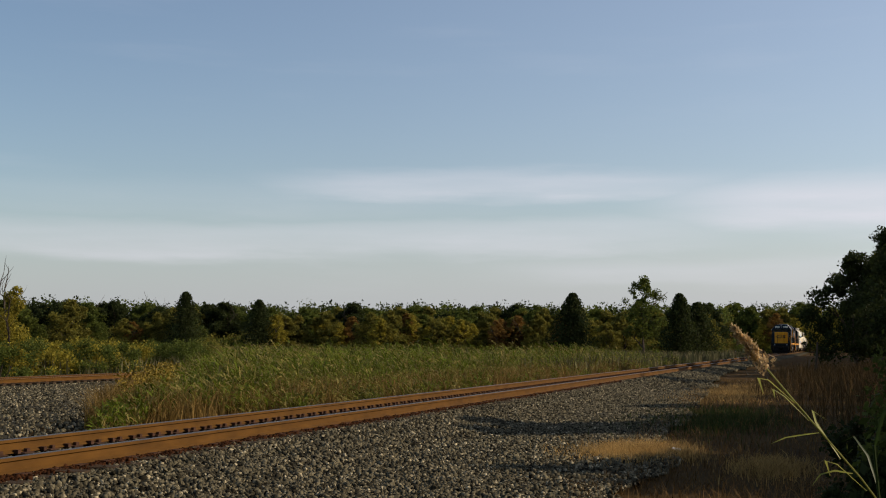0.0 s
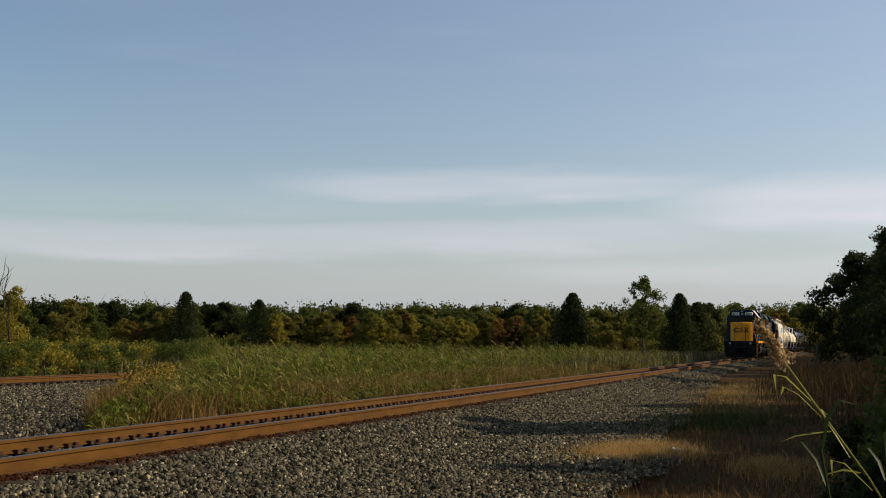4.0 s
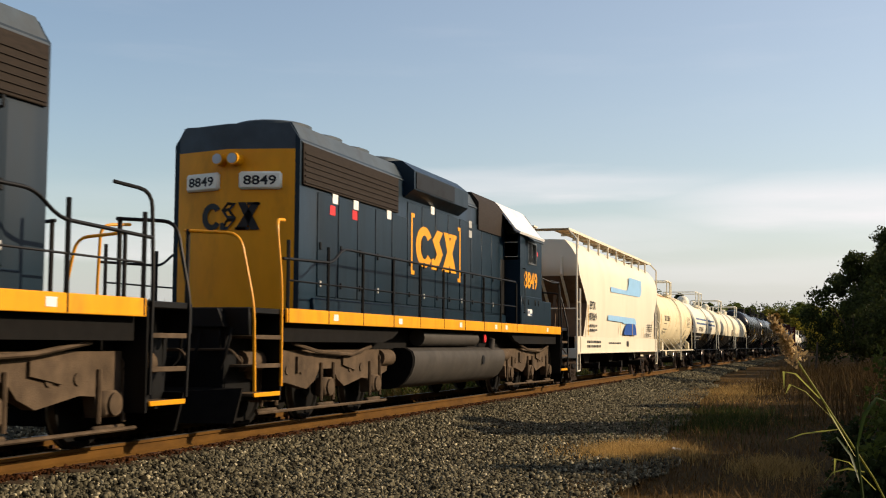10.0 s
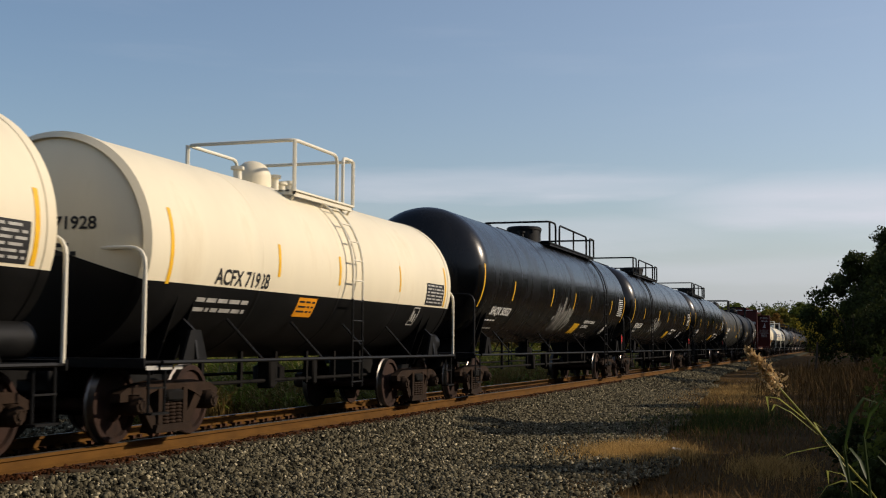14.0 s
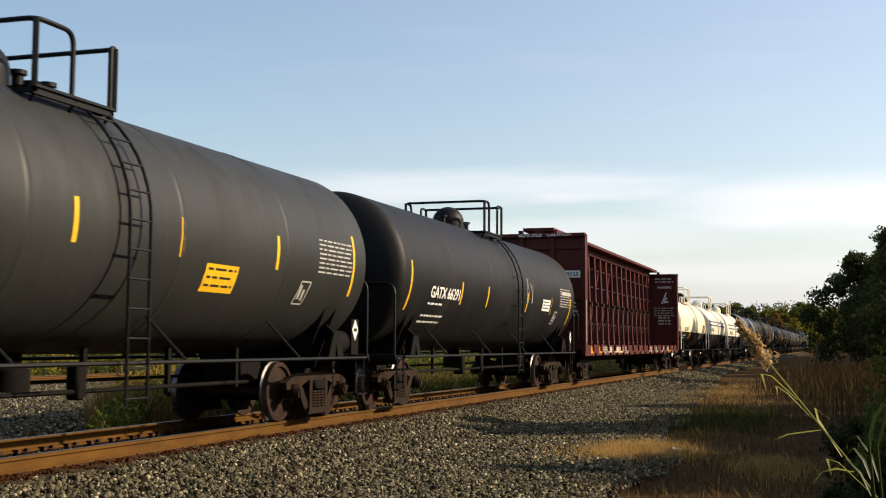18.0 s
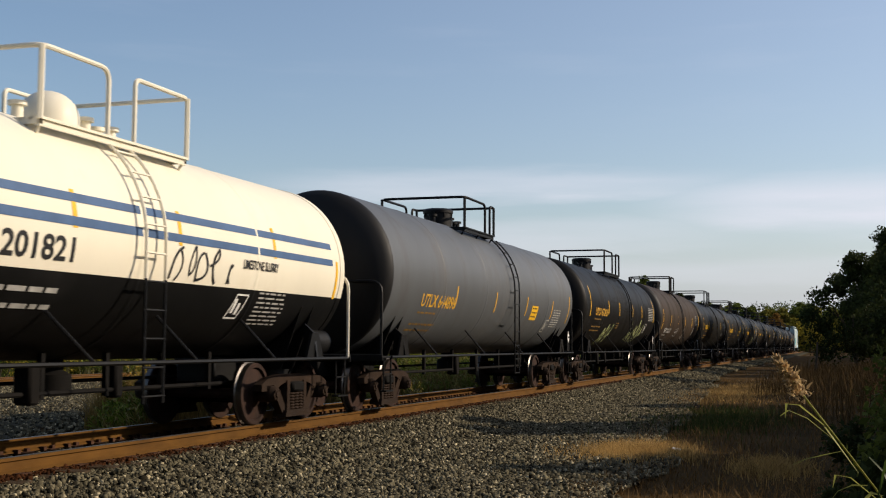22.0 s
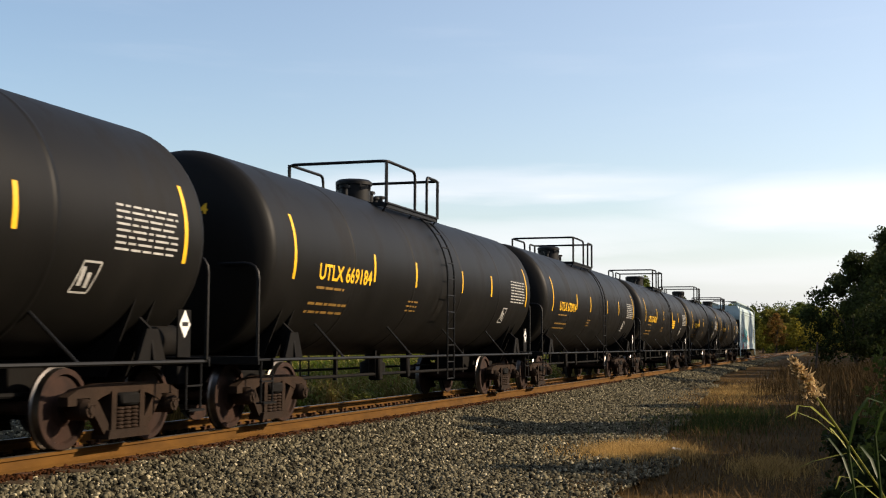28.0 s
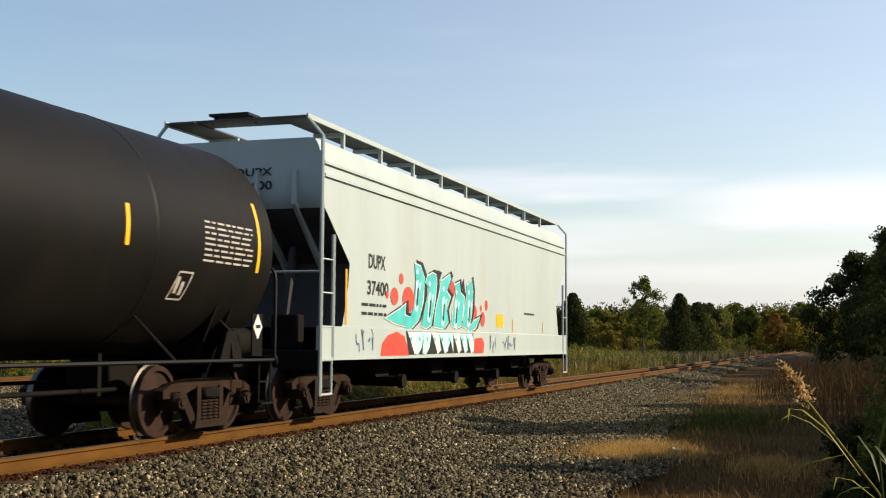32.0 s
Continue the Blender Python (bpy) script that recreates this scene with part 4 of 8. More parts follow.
    for i, text in ((17, "UTLX 672429"), (19, "UTLX 670842"), (20, "UTLX 674323"), (21, "UTLX 669136"), (22, "UTLX 670358"), (23, "UTLX 669184"), (24, "UTLX 672914"), (25, "UTLX 674331"),
                    (26, "UTLX 669171"), (27, "UTLX 672733")):
        if i in (20, 25):                        # two cars of another series
            if base2 is None:
                base2 = TRAIN[i] = tank_car({**UT, "top": (7.03, 9.98, 8.2, 8.7), "mids": (8.15, 8.85), "dome_r": .4, "bars": [(s, lo + .04, hi + .04, yellow_mark) for s, (_, lo, hi, _) in zip((1.74, 4.86, 6.95, 9.95, 12.13, 15.33), UT["bars"])]})
            else:
                TRAIN[i] = copy_thing(base2, pose(0, 0, 0))
        elif base is None:
            base = tank_car(UT)
            TRAIN[i] = base
        else:
            TRAIN[i] = copy_thing(base, pose(0, 0, 0))
    for i, text in ((17, "UTLX 672429"), (19, "UTLX 670842"), (20, "UTLX 674323"), (21, "UTLX 669136"), (22, "UTLX 670358"), (23, "UTLX 669184"), (24, "UTLX 672914"), (25, "UTLX 674331"),
                    (26, "UTLX 669171"), (27, "UTLX 672733")):
        marks(TRAIN[i], UT, text, 2.6, 4.75, 2.17, 2.43, faded_yellow if i == 17 else yellow_mark, 2, i)
        letters("end_number", text[-6:], yellow_mark, TRAIN[i], on_head(UT), -.2, .6, 3.0, 3.16, .05)
        decal("small_print", text_bars(6.75 - 8.375, 7.3 - 8.375, -.5, 3, .03, .06, i), worn_print, TRAIN[i], wrap(UT["R"], UT["zc"]))
        if i in (20, 25):
            yellow_sign(TRAIN[i], UT, 10.05, 2.0, .9)
        if i in (17, 21):
            w = wrap(UT["R"], UT["zc"], off=.008)
            y = UT["L"] / 2
            decal("graffiti", scribble(10.1 - y, 11.5 - y, -1.3, -.5, 5, .035, i), pale_green, TRAIN[i], w)
            if i == 17:
                decal("graffiti", scribble(4.9 - y, 6.3 - y, -1.35, -.55, 4, .05, 30) + scribble(11.3 - y, 12.9 - y, -1.35, -.35, 4, .055, 31) + scribble(4.8 - y, 5.6 - y, -1.5, -.75, 3, .03, 33), pale_green, TRAIN[i], w)


# ---- locomotives ----
def loco_truck_meshes():
    f, s, c, b = Geo(), Geo(), Geo(), Geo()
    f.prism([(-2.75, .98), (-2.5, 1.1), (2.5, 1.1), (2.75, .98), (2.7, .72), (2.45, .66), (2.42, .42), (2.3, .36), (1.84, .36), (1.78, .6), (1.5, .62), (.75, .5), (.45, .62), (.28, .8), (-.28, .8),
             (-.45, .62), (-.75, .5), (-1.5, .62), (-1.78, .6), (-1.84, .36), (-2.3, .36), (-2.42, .42), (-2.45, .66), (-2.7, .72)], 'x', 1.02, 1.18)
    f.prism([(-1.15, .75), (-.6, .85), (-.6, 1.0), (-1.15, 1.0)], 'x', 1.18, 1.22).prism([(1.15, .75), (.6, .85), (.6, 1.0), (1.15, 1.0)], 'x', 1.18, 1.22)
    for y in (-1.45, -.95, .95, 1.45):
        f.cyl((1.18, y, .8), (1.2, y, .8), .07, n=10)
    s.cyl((1.14, -.28, .95), (1.14, .28, .95), .15, n=16).cyl((1.14, -.33, .95), (1.14, .33, .95), .08, n=10)
    c.box(1.06, 1.24, -.2, .2, .36, .66, .04).cyl((1.2, 0, .508), (1.27, 0, .508), .13, n=14)
    c.tube([(1.2, -.24, .9), (1.2, -.24, .3)], .03).tube([(1.2, .24, .9), (1.2, .24, .3)], .03).box(1.12, 1.2, -.3, .3, .2, .27, .02)
    b.box(-1.0, 1.0, -.35, .35, .6, 1.15, .04).box(-.85, .85, -2.5, 2.5, .62, .95, .04)
    return {"side_frame": f.mesh("side_frame", loco_truck), "brake_cylinder": s.mesh("brake_cylinder", loco_truck), "journal_box": c.mesh("journal_box", loco_truck), "bolster": b.mesh("truck", underframe_black)}


LOCO_TRUCK = loco_truck_meshes()
LOCO_WHEELS = wheel_mesh(0.508, "wheelset", tread_steel, underframe_black)


def add_loco_truck(car, y):
    t = part("truck", LOCO_TRUCK["bolster"], None, car, at=pose(0, y, 0))
    for turn in (Matrix(), MIRROR):
        part("side_frame", LOCO_TRUCK["side_frame"], None, t, at=turn)
        for k in (-2.6, 2.6):
            part("brake_cylinder", LOCO_TRUCK["brake_cylinder"], None, t, at=turn @ pose(0, k, 0))
        for k in (-2.07, 0, 2.07):
            part("journal_box", LOCO_TRUCK["journal_box"], None, t, at=pose(0, k, 0) @ turn)
    for k in (-2.07, 0, 2.07):
        part("wheelset", LOCO_WHEELS, None, t, at=pose(0, k, .508))
    g = Geo()
    for x in (-1, 1):
        g.tube([(x * 1.24, -2.5, .2), (x * 1.24, 2.5, .22)], .025).tube([(x * 1.3, -1.6, 1.15), (x * 1.28, -.8, 1.02), (x * 1.28, .6, 1.08), (x * 1.3, 1.5, 1.2)], .03)
    part("sand_pipe", g, loco_truck, t)


def emblem(a0, a1, b0, b1, mirror=1):
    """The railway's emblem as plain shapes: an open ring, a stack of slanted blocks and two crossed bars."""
    w, h = a1 - a0, b1 - b0
    ring = []
    n = 14
    for i in range(n):
        t0, t1 = radians(35 + 290 * i / n), radians(35 + 290 * (i + 1) / n)
        p = lambda t, k: (.19 + .2 * k * math.cos(t), .5 + .5 * (k if k == 1 else .58) * math.sin(t))
        ring.append([p(t0, 1), p(t1, 1), p(t1, .45), p(t0, .45)])
    s = [[(.38, .72), (.5, 1), (.64, .97), (.55, .72)], [(.38, .72), (.52, .8), (.64, .42), (.5, .38)], [(.36, 0), (.5, 0), (.64, .42), (.5, .42)], [(.36, 0), (.46, .02), (.42, .28), (.36, .25)]]
    x = [[(.66, 1), (.78, 1), (1.0, .0), (.86, 0)], [(.88, 1), (1.0, 1), (.78, 0), (.62, 0)], [(.62, 0), (.84, 0), (.84, .1), (.62, .1)], [(.8, 1), (1.0, 1), (1.0, .9), (.8, .9)]]
    f = lambda q: (a0 + (q[0] if mirror > 0 else 1 - q[0]) * w, b0 + q[1] * h)
    return [[f(q) for q in o] for o in ring + s + x]


def locomotive(number, side, facing, label):
    """side: the side that faces the camera (local x); facing: the long hood leads."""
    car = thing("locomotive", label, "locomotive", "locomotives")
    Y = lambda s: s - 10.49
    L = 20.98
    # frame, deck and sills
    part("underframe", Geo().box(-1.05, 1.05, Y(.8), Y(20.2), 1.08, 1.6, .03), underframe_black, car)
    part("deck", Geo().box(-1.5, 1.5, Y(.58), Y(20.4), 1.6, 1.68, .01), black_paint, car)
    for x in (-1, 1):
        g = Geo().box(min(x * 1.5, x * 1.54), max(x * 1.5, x * 1.54), Y(1.65), Y(19.33), 1.49, 1.7, .008)
        part("side_sill", g, yellow, car, "yellow side sill stripe")
        part("side_skirt", Geo().prism([(Y(1.7), 1.5), (Y(6.7), 1.5), (Y(6.2), 1.3), (Y(5.7), 1.22), (Y(1.7), 1.22)], 'x', x * 1.3, x * 1.4), underframe_black, car)
        part("side_skirt", Geo().prism([(Y(14.2), 1.5), (Y(19.3), 1.5), (Y(19.3), 1.22), (Y(15.2), 1.22), (Y(14.7), 1.3)], 'x', x * 1.3, x * 1.4), underframe_black, car)
    for e, s0 in ((-1, .6), (1, 20.38)):
        g = Geo().box(-1.5, 1.5, Y(s0) - .04, Y(s0) + .04, 1.3, 1.68, .015).prism([(-1.12, .5), (1.12, .5), (1.16, 1.32), (-1.16, 1.32)], 'y', Y(s0) - .04, Y(s0) + .04).box(-1.1, 1.1, Y(s0) + e * .04 - .05, Y(s0) + e * .04 + .05, 1.1, 1.5, .02)
        part("pilot_plate", g, black_paint, car)
        g = Geo().prism([(-1.42, .6), (1.42, .6), (1.3, .13), (-1.3, .13)], 'y', Y(s0), Y(s0) + e * .05)
        g.add([(-1.42, Y(s0) + e * .05, .6), (0, Y(s0) + e * .42, .5), (1.42, Y(s0) + e * .05, .6), (1.3, Y(s0) + e * .08, .13), (0, Y(s0) + e * .55, .13), (-1.3, Y(s0) + e * .08, .13)],
              [(0, 1, 4, 5), (1, 2, 3, 4), (0, 2, 1), (5, 4, 3)])
        part("plow", g, underframe_black, car)
        for x in (-1, 1):
            xs = sorted((x * 1.1, x * 1.5))
            part("step_well", Geo().box(min(x * 1.1, x * 1.14), max(x * 1.1, x * 1.14), min(Y(s0), Y(s0) - e * .95), max(Y(s0), Y(s0) - e * .95), .4, 1.65).box(xs[0], xs[1], Y(s0) - e * .95 - .02, Y(s0) - e * .95 + .02, .4, 1.65), black_paint, car)
            for z in (.48, .87, 1.26):
                part("step", Geo().box(xs[0], xs[1], min(Y(s0) - e * .12, Y(s0) - e * .9), max(Y(s0) - e * .12, Y(s0) - e * .9), z, z + .04, .006), loco_truck, car)
                part("step_edge", Geo().box(min(x * 1.49, x * 1.52), max(x * 1.49, x * 1.52), min(Y(s0) - e * .12, Y(s0) - e * .9), max(Y(s0) - e * .12, Y(s0) - e * .9), z - .01, z + .05, .006), yellow if z < .5 else loco_truck, car)
            g = Geo().tube(bend([(x * 1.52, Y(s0) - e * .12, .55), (x * 1.52, Y(s0) - e * .06, 1.7), (x * 1.3, Y(s0) - e * .05, 2.68), (x * .45, Y(s0) - e * .05, 2.74)], .2), .024, 8)
            part("step_handrail", g, yellow if (e > 0) != (facing > 0) and (x * side > 0 or e > 0) else black_paint, car)
            g = Geo().tube(bend([(x * 1.52, Y(s0) - e * .92, .6), (x * 1.52, Y(s0) - e * .9, 2.0), (x * 1.45, Y(s0) - e * .85, 2.95), (x * 1.3, Y(s0) - e * 1.4, 3.0)], .2), .024, 8)
            part("step_handrail", g, yellow if (e > 0) != (facing > 0) and (x * side > 0 or e > 0) else black_paint, car)
            part("rail_post", Geo().tube([(x * .5, Y(s0) - e * .05, 1.68), (x * .5, Y(s0) - e * .05, 2.76)], .03, 8), black_paint, car)
        part("uncoupling_lever", Geo().tube(bend([(-1.42, Y(s0) + e * .1, .95), (-1.3, Y(s0) + e * .14, 1.12), (-.3, Y(s0) + e * .16, 1.1), (0, Y(s0) + e * .2, 1.0), (.3, Y(s0) + e * .16, 1.1), (1.3, Y(s0) + e * .14, 1.12), (1.42, Y(s0) + e * .1, .95)], .1), .02, 6), loco_truck, car)
        part("draft_gear", Geo().box(-.35, .35, min(Y(s0), Y(s0) + e * .3), max(Y(s0), Y(s0) + e * .3), .66, 1.02, .03), underframe_black, car)
        part("anticlimber", Geo().prism([(-1.2, 1.42), (1.2, 1.42), (1.1, 1.66), (-1.1, 1.66)], 'y', min(Y(s0), Y(s0) + e * .18), max(Y(s0), Y(s0) + e * .18)), black_paint, car)
        for x in (-1.25, -.8, -.62, .62, .8, 1.25):
            part("hose", Geo().tube([(x, Y(s0) + e * .05, 1.4), (x * 1.03, Y(s0) + e * .16, 1.25), (x * .98, Y(s0) + e * .2, 1.0), (x * .9, Y(s0) + e * .12, .86)], .022, 6), underframe_black, car)
        part("coupler", COUPLER, None, car, at=pose(0, e * L / 2, .02) @ (MIRROR if e < 0 else Matrix()))
    for x in (-.95, .95):
        part("ditch_light", Geo().cyl((x, Y(.54), 1.45), (x, Y(.42), 1.45), .13, n=18).cyl((x, Y(.42), 1.45), (x, Y(.415), 1.45), .1, n=18, m=1), [black_paint, lamp_glass], car, "round ditch light with a pale lens")
    # low nose
    bow = lambda s0, deep, half: (lambda p, q=0, out=0: Y(s0) + deep * min(1, abs(p) / half) - out)
    nose_y = bow(1.95, .34, 1.04)
    outline = [(-1.04, Y(4.12)), (-1.04, nose_y(1.04) + .05), (-.98, nose_y(.98)), (0, nose_y(0)), (.98, nose_y(.98)), (1.04, nose_y(1.04) + .05), (1.04, Y(4.12))]
    inner = [(-.96, Y(4.12)), (-.96, nose_y(.96) + .1), (-.92, nose_y(.92) + .08), (0, nose_y(0) + .08), (.92, nose_y(.92) + .08), (.96, nose_y(.96) + .1), (.96, Y(4.12))]
    g = Geo()
    n = len(outline)
    g.v = [(*p, 1.68) for p in outline] + [(*p, 3.42) for p in outline] + [(*p, 3.5) for p in inner]
    for k in range(n - 1):
        g.f += [(k, k + 1, n + k + 1, n + k), (n + k, n + k + 1, 2 * n + k + 1, 2 * n + k)]
        g.m += [0 if k in (0, 5) else 1] * 2
    g.f.append(tuple(range(2 * n, 3 * n)))
    g.m.append(0)
    nose = part("nose", g, [navy, yellow], car, "low wedge-shaped nose with a yellow front")
    for x in (-.56, .56):
        part("class_light", Geo().cyl((x, nose_y(x) + .03, 3.2), (x, nose_y(x) - .06, 3.2), .11, .09, n=16).cyl((x, nose_y(x) - .05, 3.2), (x, nose_y(x) - .07, 3.2), .05, n=12, m=1), [yellow, black_paint], nose)
    decal("front_emblem", emblem(-.72, .72, 2.5, 2.98), black_mark, nose, lambda a, b: (a, nose_y(a, b, .03), b), 0)
    g = Geo()
    for z in (1.95, 2.25, 2.6, 2.9):
        part("nose_step", Geo().tube([(.2, nose_y(.2), z), (.2, nose_y(.2) - .06, z), (.5, nose_y(.5) - .06, z), (.5, nose_y(.5), z)], .014, 5), yellow, nose)
    g = Geo().tube([(side * 1.12, Y(2.8) + .23 * math.cos(i * .393), 3.05 + .25 * math.sin(i * .393)) for i in range(17)], .028, 6).cyl((side * 1.02, Y(2.8), 3.05), (side * 1.14, Y(2.8), 3.05), .06, n=10)
    for i in range(5):
        g.tube([(side * 1.1, Y(2.8), 3.05), (side * 1.12, Y(2.8) + .23 * math.cos(i * 1.257), 3.05 + .25 * math.sin(i * 1.257))], .014, 5)
    part("handbrake_wheel", g, mat("worn_tan_steel", (.3, .25, .14), .6, var=.3, scale=9), nose, "worn tan handbrake wheel")
    part("headlamp_shelf", Geo().box(-.35, .35, Y(2.6), Y(3.79), 3.5, 3.56, .01), navy, nose)
    for x in (-1, 1):
        a, b = sorted((x * 1.04, x * 1.48))
        part("battery_box", Geo().box(a, b, Y(2.62), Y(3.79), 1.69, 2.36, .02), navy, car)
        part("front_handrail", Geo().tube(bend([(x * 1.5, Y(1.75), 2.95), (x * 1.48, Y(2.4), 2.9), (x * 1.0, Y(3.0), 3.15), (x * 1.0, Y(3.8), 3.12)], .25), .022, 8), black_paint, car)
        part("front_rail_post", Geo().tube([(x * 1.5, Y(1.75), 1.6), (x * 1.5, Y(1.75), 2.95)], .026), black_paint, car)
    # cab
    g = Geo()
    z0, z1 = 1.69, 4.02
    for x in (-1, 1):
        a, b = sorted((x * 1.44, x * 1.5))
        s0, s1, w0, w1, lo, hi = 3.8, 6.05, 4.42, 5.26, 3.27, 3.8
        w = Geo()
        at = {}
        for q in (a, b):
            for i, yy in enumerate((s0, w0, w1, s1)):
                for j, zz in enumerate((z0, lo, hi, z1)):
                    at[q, i, j] = len(w.v)
                    w.v.append((q, Y(yy), zz))
        for i in range(3):
            for j in range(3):
                if (i, j) != (1, 1):
                    w.f += [tuple(at[q, i + u, j + v] for u, v in ((0, 0), (1, 0), (1, 1), (0, 1))) for q in (a, b)]
        ring = [(0, 0), (1, 0), (2, 0), (3, 0), (3, 1), (3, 2), (3, 3), (2, 3), (1, 3), (0, 3), (0, 2), (0, 1)]
        for loop in (ring, [(1, 1), (2, 1), (2, 2), (1, 2)]):
            w.f += [(at[(a, *p)], at[(a, *q)], at[(b, *q)], at[(b, *p)]) for p, q in zip(loop, loop[1:] + loop[:1])]
        w.m = [0] * len(w.f)
        part("cab_wall", w, navy, car, "dark blue cab side wall")
        panel = part("cab_side_panel", Geo().box(min(x * 1.5, x * 1.525), max(x * 1.5, x * 1.525), Y(3.82), Y(6.03), 1.7, 2.42, .012), navy, car)
        for q in (4.25, 4.6, 5.3, 5.85):
            part("latch", Geo().box(min(x * 1.525, x * 1.545), max(x * 1.525, x * 1.545), Y(q), Y(q + .06), 2.2, 2.34, .008), black_paint, panel)
        for q in range(5):
            part("louvre", Geo().box(min(x * 1.525, x * 1.54), max(x * 1.525, x * 1.54), Y(5.58), Y(5.72), 1.98 + q * .06, 2.02 + q * .06, .006), navy, panel)
        # black panel stands for the shaded gap between cab and hood
        part("rear_door", Geo().box(min(x * 1.1, x * 1.13), max(x * 1.1, x * 1.13), Y(6.1), Y(6.5), 1.95, 3.3, .02), black_paint, car)
    g.box(-1.44, 1.44, Y(3.8), Y(3.85), z0, 3.55).box(-1.44, 1.44, Y(3.8), Y(3.85), 3.95, z1).box(-.95, .95, Y(6.0), Y(6.05), z0, z1).box(-1.44, -.95, Y(6.0), Y(6.05), z0, 3.3).box(.95, 1.44, Y(6.0), Y(6.05), z0, 3.3)
    for x in (-1.44, -.95, -.05, .82, 1.34):
        g.box(x, x + .1, Y(3.8), Y(3.85), 3.55, 3.95)
    g.box(-1.44, 1.44, Y(3.85), Y(6.0), z0, z0 + .05)
    part("cab", g, navy, car, "dark blue cab front and rear walls")
    front = [(-1.5, 4.02), (-1.02, 4.64), (-.92, 4.71), (.92, 4.71), (1.02, 4.64), (1.5, 4.02)]
    cab_y = bow(3.44, .36, 1.5)
    g = Geo()
    fr = front[:3] + [(0, 4.71)] + front[3:]
    nf = len(fr)
    g.v = [(x, cab_y(x), z) for x, z in fr] + [(0, cab_y(0), 4.02)] + [(x, Y(3.92), z) for x, z in fr]
    g.f = [(0, 1, 2, 3, nf), (nf, 3, 4, 5, 6), (0, nf, 6, nf + 7, nf + 1)] + [(k, nf + 1 + k, nf + 2 + k, k + 1) for k in range(nf - 1)]
    g.m = [0] * len(g.f)
    part("cab_front", g, navy, car, "bowed dark blue panel above the windshield")
    g = Geo()
    up = [(-1.62, 3.97)] + [(x, z + .02) for x, z in front] + [(1.62, 3.97)]
    dn = [(x * .985, z - .05) for x, z in up]
    m = len(up)
    g.v = [(x, Y(3.9), z) for x, z in up] + [(x, Y(6.45), z) for x, z in up] + [(x, Y(3.9), z) for x, z in dn] + [(x, Y(6.45), z) for x, z in dn]
    for k in range(m - 1):
        g.f += [(k, k + 1, m + k + 1, m + k), (2 * m + k, 3 * m + k, 3 * m + k + 1, 2 * m + k + 1), (k, 2 * m + k, 2 * m + k + 1, k + 1), (m + k, m + k + 1, 3 * m + k + 1, 3 * m + k)]
    g.f += [(0, m, 3 * m, 2 * m), (m - 1, 3 * m - 1, 4 * m - 1, 2 * m - 1)]
    g.m = [0] * len(g.f)
    part("cab_roof", g, sunlit_roof, car, "cab roof with sloping sides, coloured pale as if sunlit")
    part("cab_interior", Geo().box(-.5, .2, Y(5.2), Y(5.7), 1.74, 2.9, .05).box(.4, 1.1, Y(4.5), Y(4.9), 1.74, 2.8, .05), black_paint, car)
    for x in (-1, 1):
        part("side_window", Geo().box(min(x * 1.455, x * 1.47), max(x * 1.455, x * 1.47), Y(4.42), Y(5.26), 3.27, 3.8), window_glass, car)
        g = Geo()
        for a in (4.4, 4.9, 5.24):
            g.box(min(x * 1.47, x * 1.52), max(x * 1.47, x * 1.52), Y(a), Y(a + .04), 3.25, 3.82)
        for z in (3.25, 3.79):
            g.box(min(x * 1.47, x * 1.515), max(x * 1.47, x * 1.515), Y(4.4), Y(5.28), z, z + .035)
        part("window_frame", g, bright_steel, car)
        part("sunshade", Geo().prism([(x * 1.5, 3.93), (x * 1.52, 3.95), (x * 1.72, 3.82), (x * 1.7, 3.8)], 'y', Y(4.45), Y(5.5)), roof_grey, car)
        part("grab_iron", Geo().tube([(x * 1.5, Y(5.8), 2.0), (x * 1.56, Y(5.8), 2.0), (x * 1.56, Y(5.8), 3.1), (x * 1.5, Y(5.8), 3.1)], .014, 5), black_paint, car)
    for x in (-1.34, -.85, .05, .92):
        part("windshield", Geo().box(x, x + (.8 if x in (-.85, .05) else .42), Y(3.815), Y(3.825), 3.56, 3.94), window_glass, car)
    for x in (-1, 1):
        a, b = sorted((x * .3, x * .98))
        bd = part("number_board", Geo().box(-.36, .36, -.06, .06, -.14, .14, .04), board_white, car, "white number board", at=pose(x * .64, cab_y(.64) - .03, 4.33, 0, 0, x * 13.5))
        letters("board_number", number, black_mark, bd, lambda p, q: (p, -.064, q), -.28, .28, -.08, .08, 0)
    for z in (4.32, 4.55):
        part("headlight", Geo().cyl((0, cab_y(0) + .05, z), (0, cab_y(0) - .07, z), .11, n=18).cyl((0, cab_y(0) - .07, z), (0, cab_y(0) - .075, z), .085, n=18, m=1), [black_paint, lamp_glass], car, "round headlight")
    part("antenna", Geo().tube([(-.3, Y(5.0), 4.72), (-.3, Y(5.0), 5.0)], .015).tube([(.35, Y(5.3), 4.7), (.35, Y(5.3), 4.88)], .03).tube([(.35, Y(5.6), 4.7), (.35, Y(5.6), 4.86)], .02), black_paint, car)
    letters("cab_number", number, yellow, car, flat(1.504, side), *((Y(4.3), Y(5.67)) if True else ()), 2.62, 3.05, 0, side)
    # long hood
    hood = [(-1.1, 1.69), (-1.1, 4.36), (-.92, 4.62), (.92, 4.62), (1.1, 4.36), (1.1, 1.69)]
    e0, e1 = Y(6.05), Y(18.3)
    g = Geo().prism(hood, 'y', e0, e1 - .25)
    end_y = lambda p, out=0: e1 - .27 * min(1, abs(p) / 1.1) + out
    o = len(g.v)
    lo, hi = 1.69, 4.22
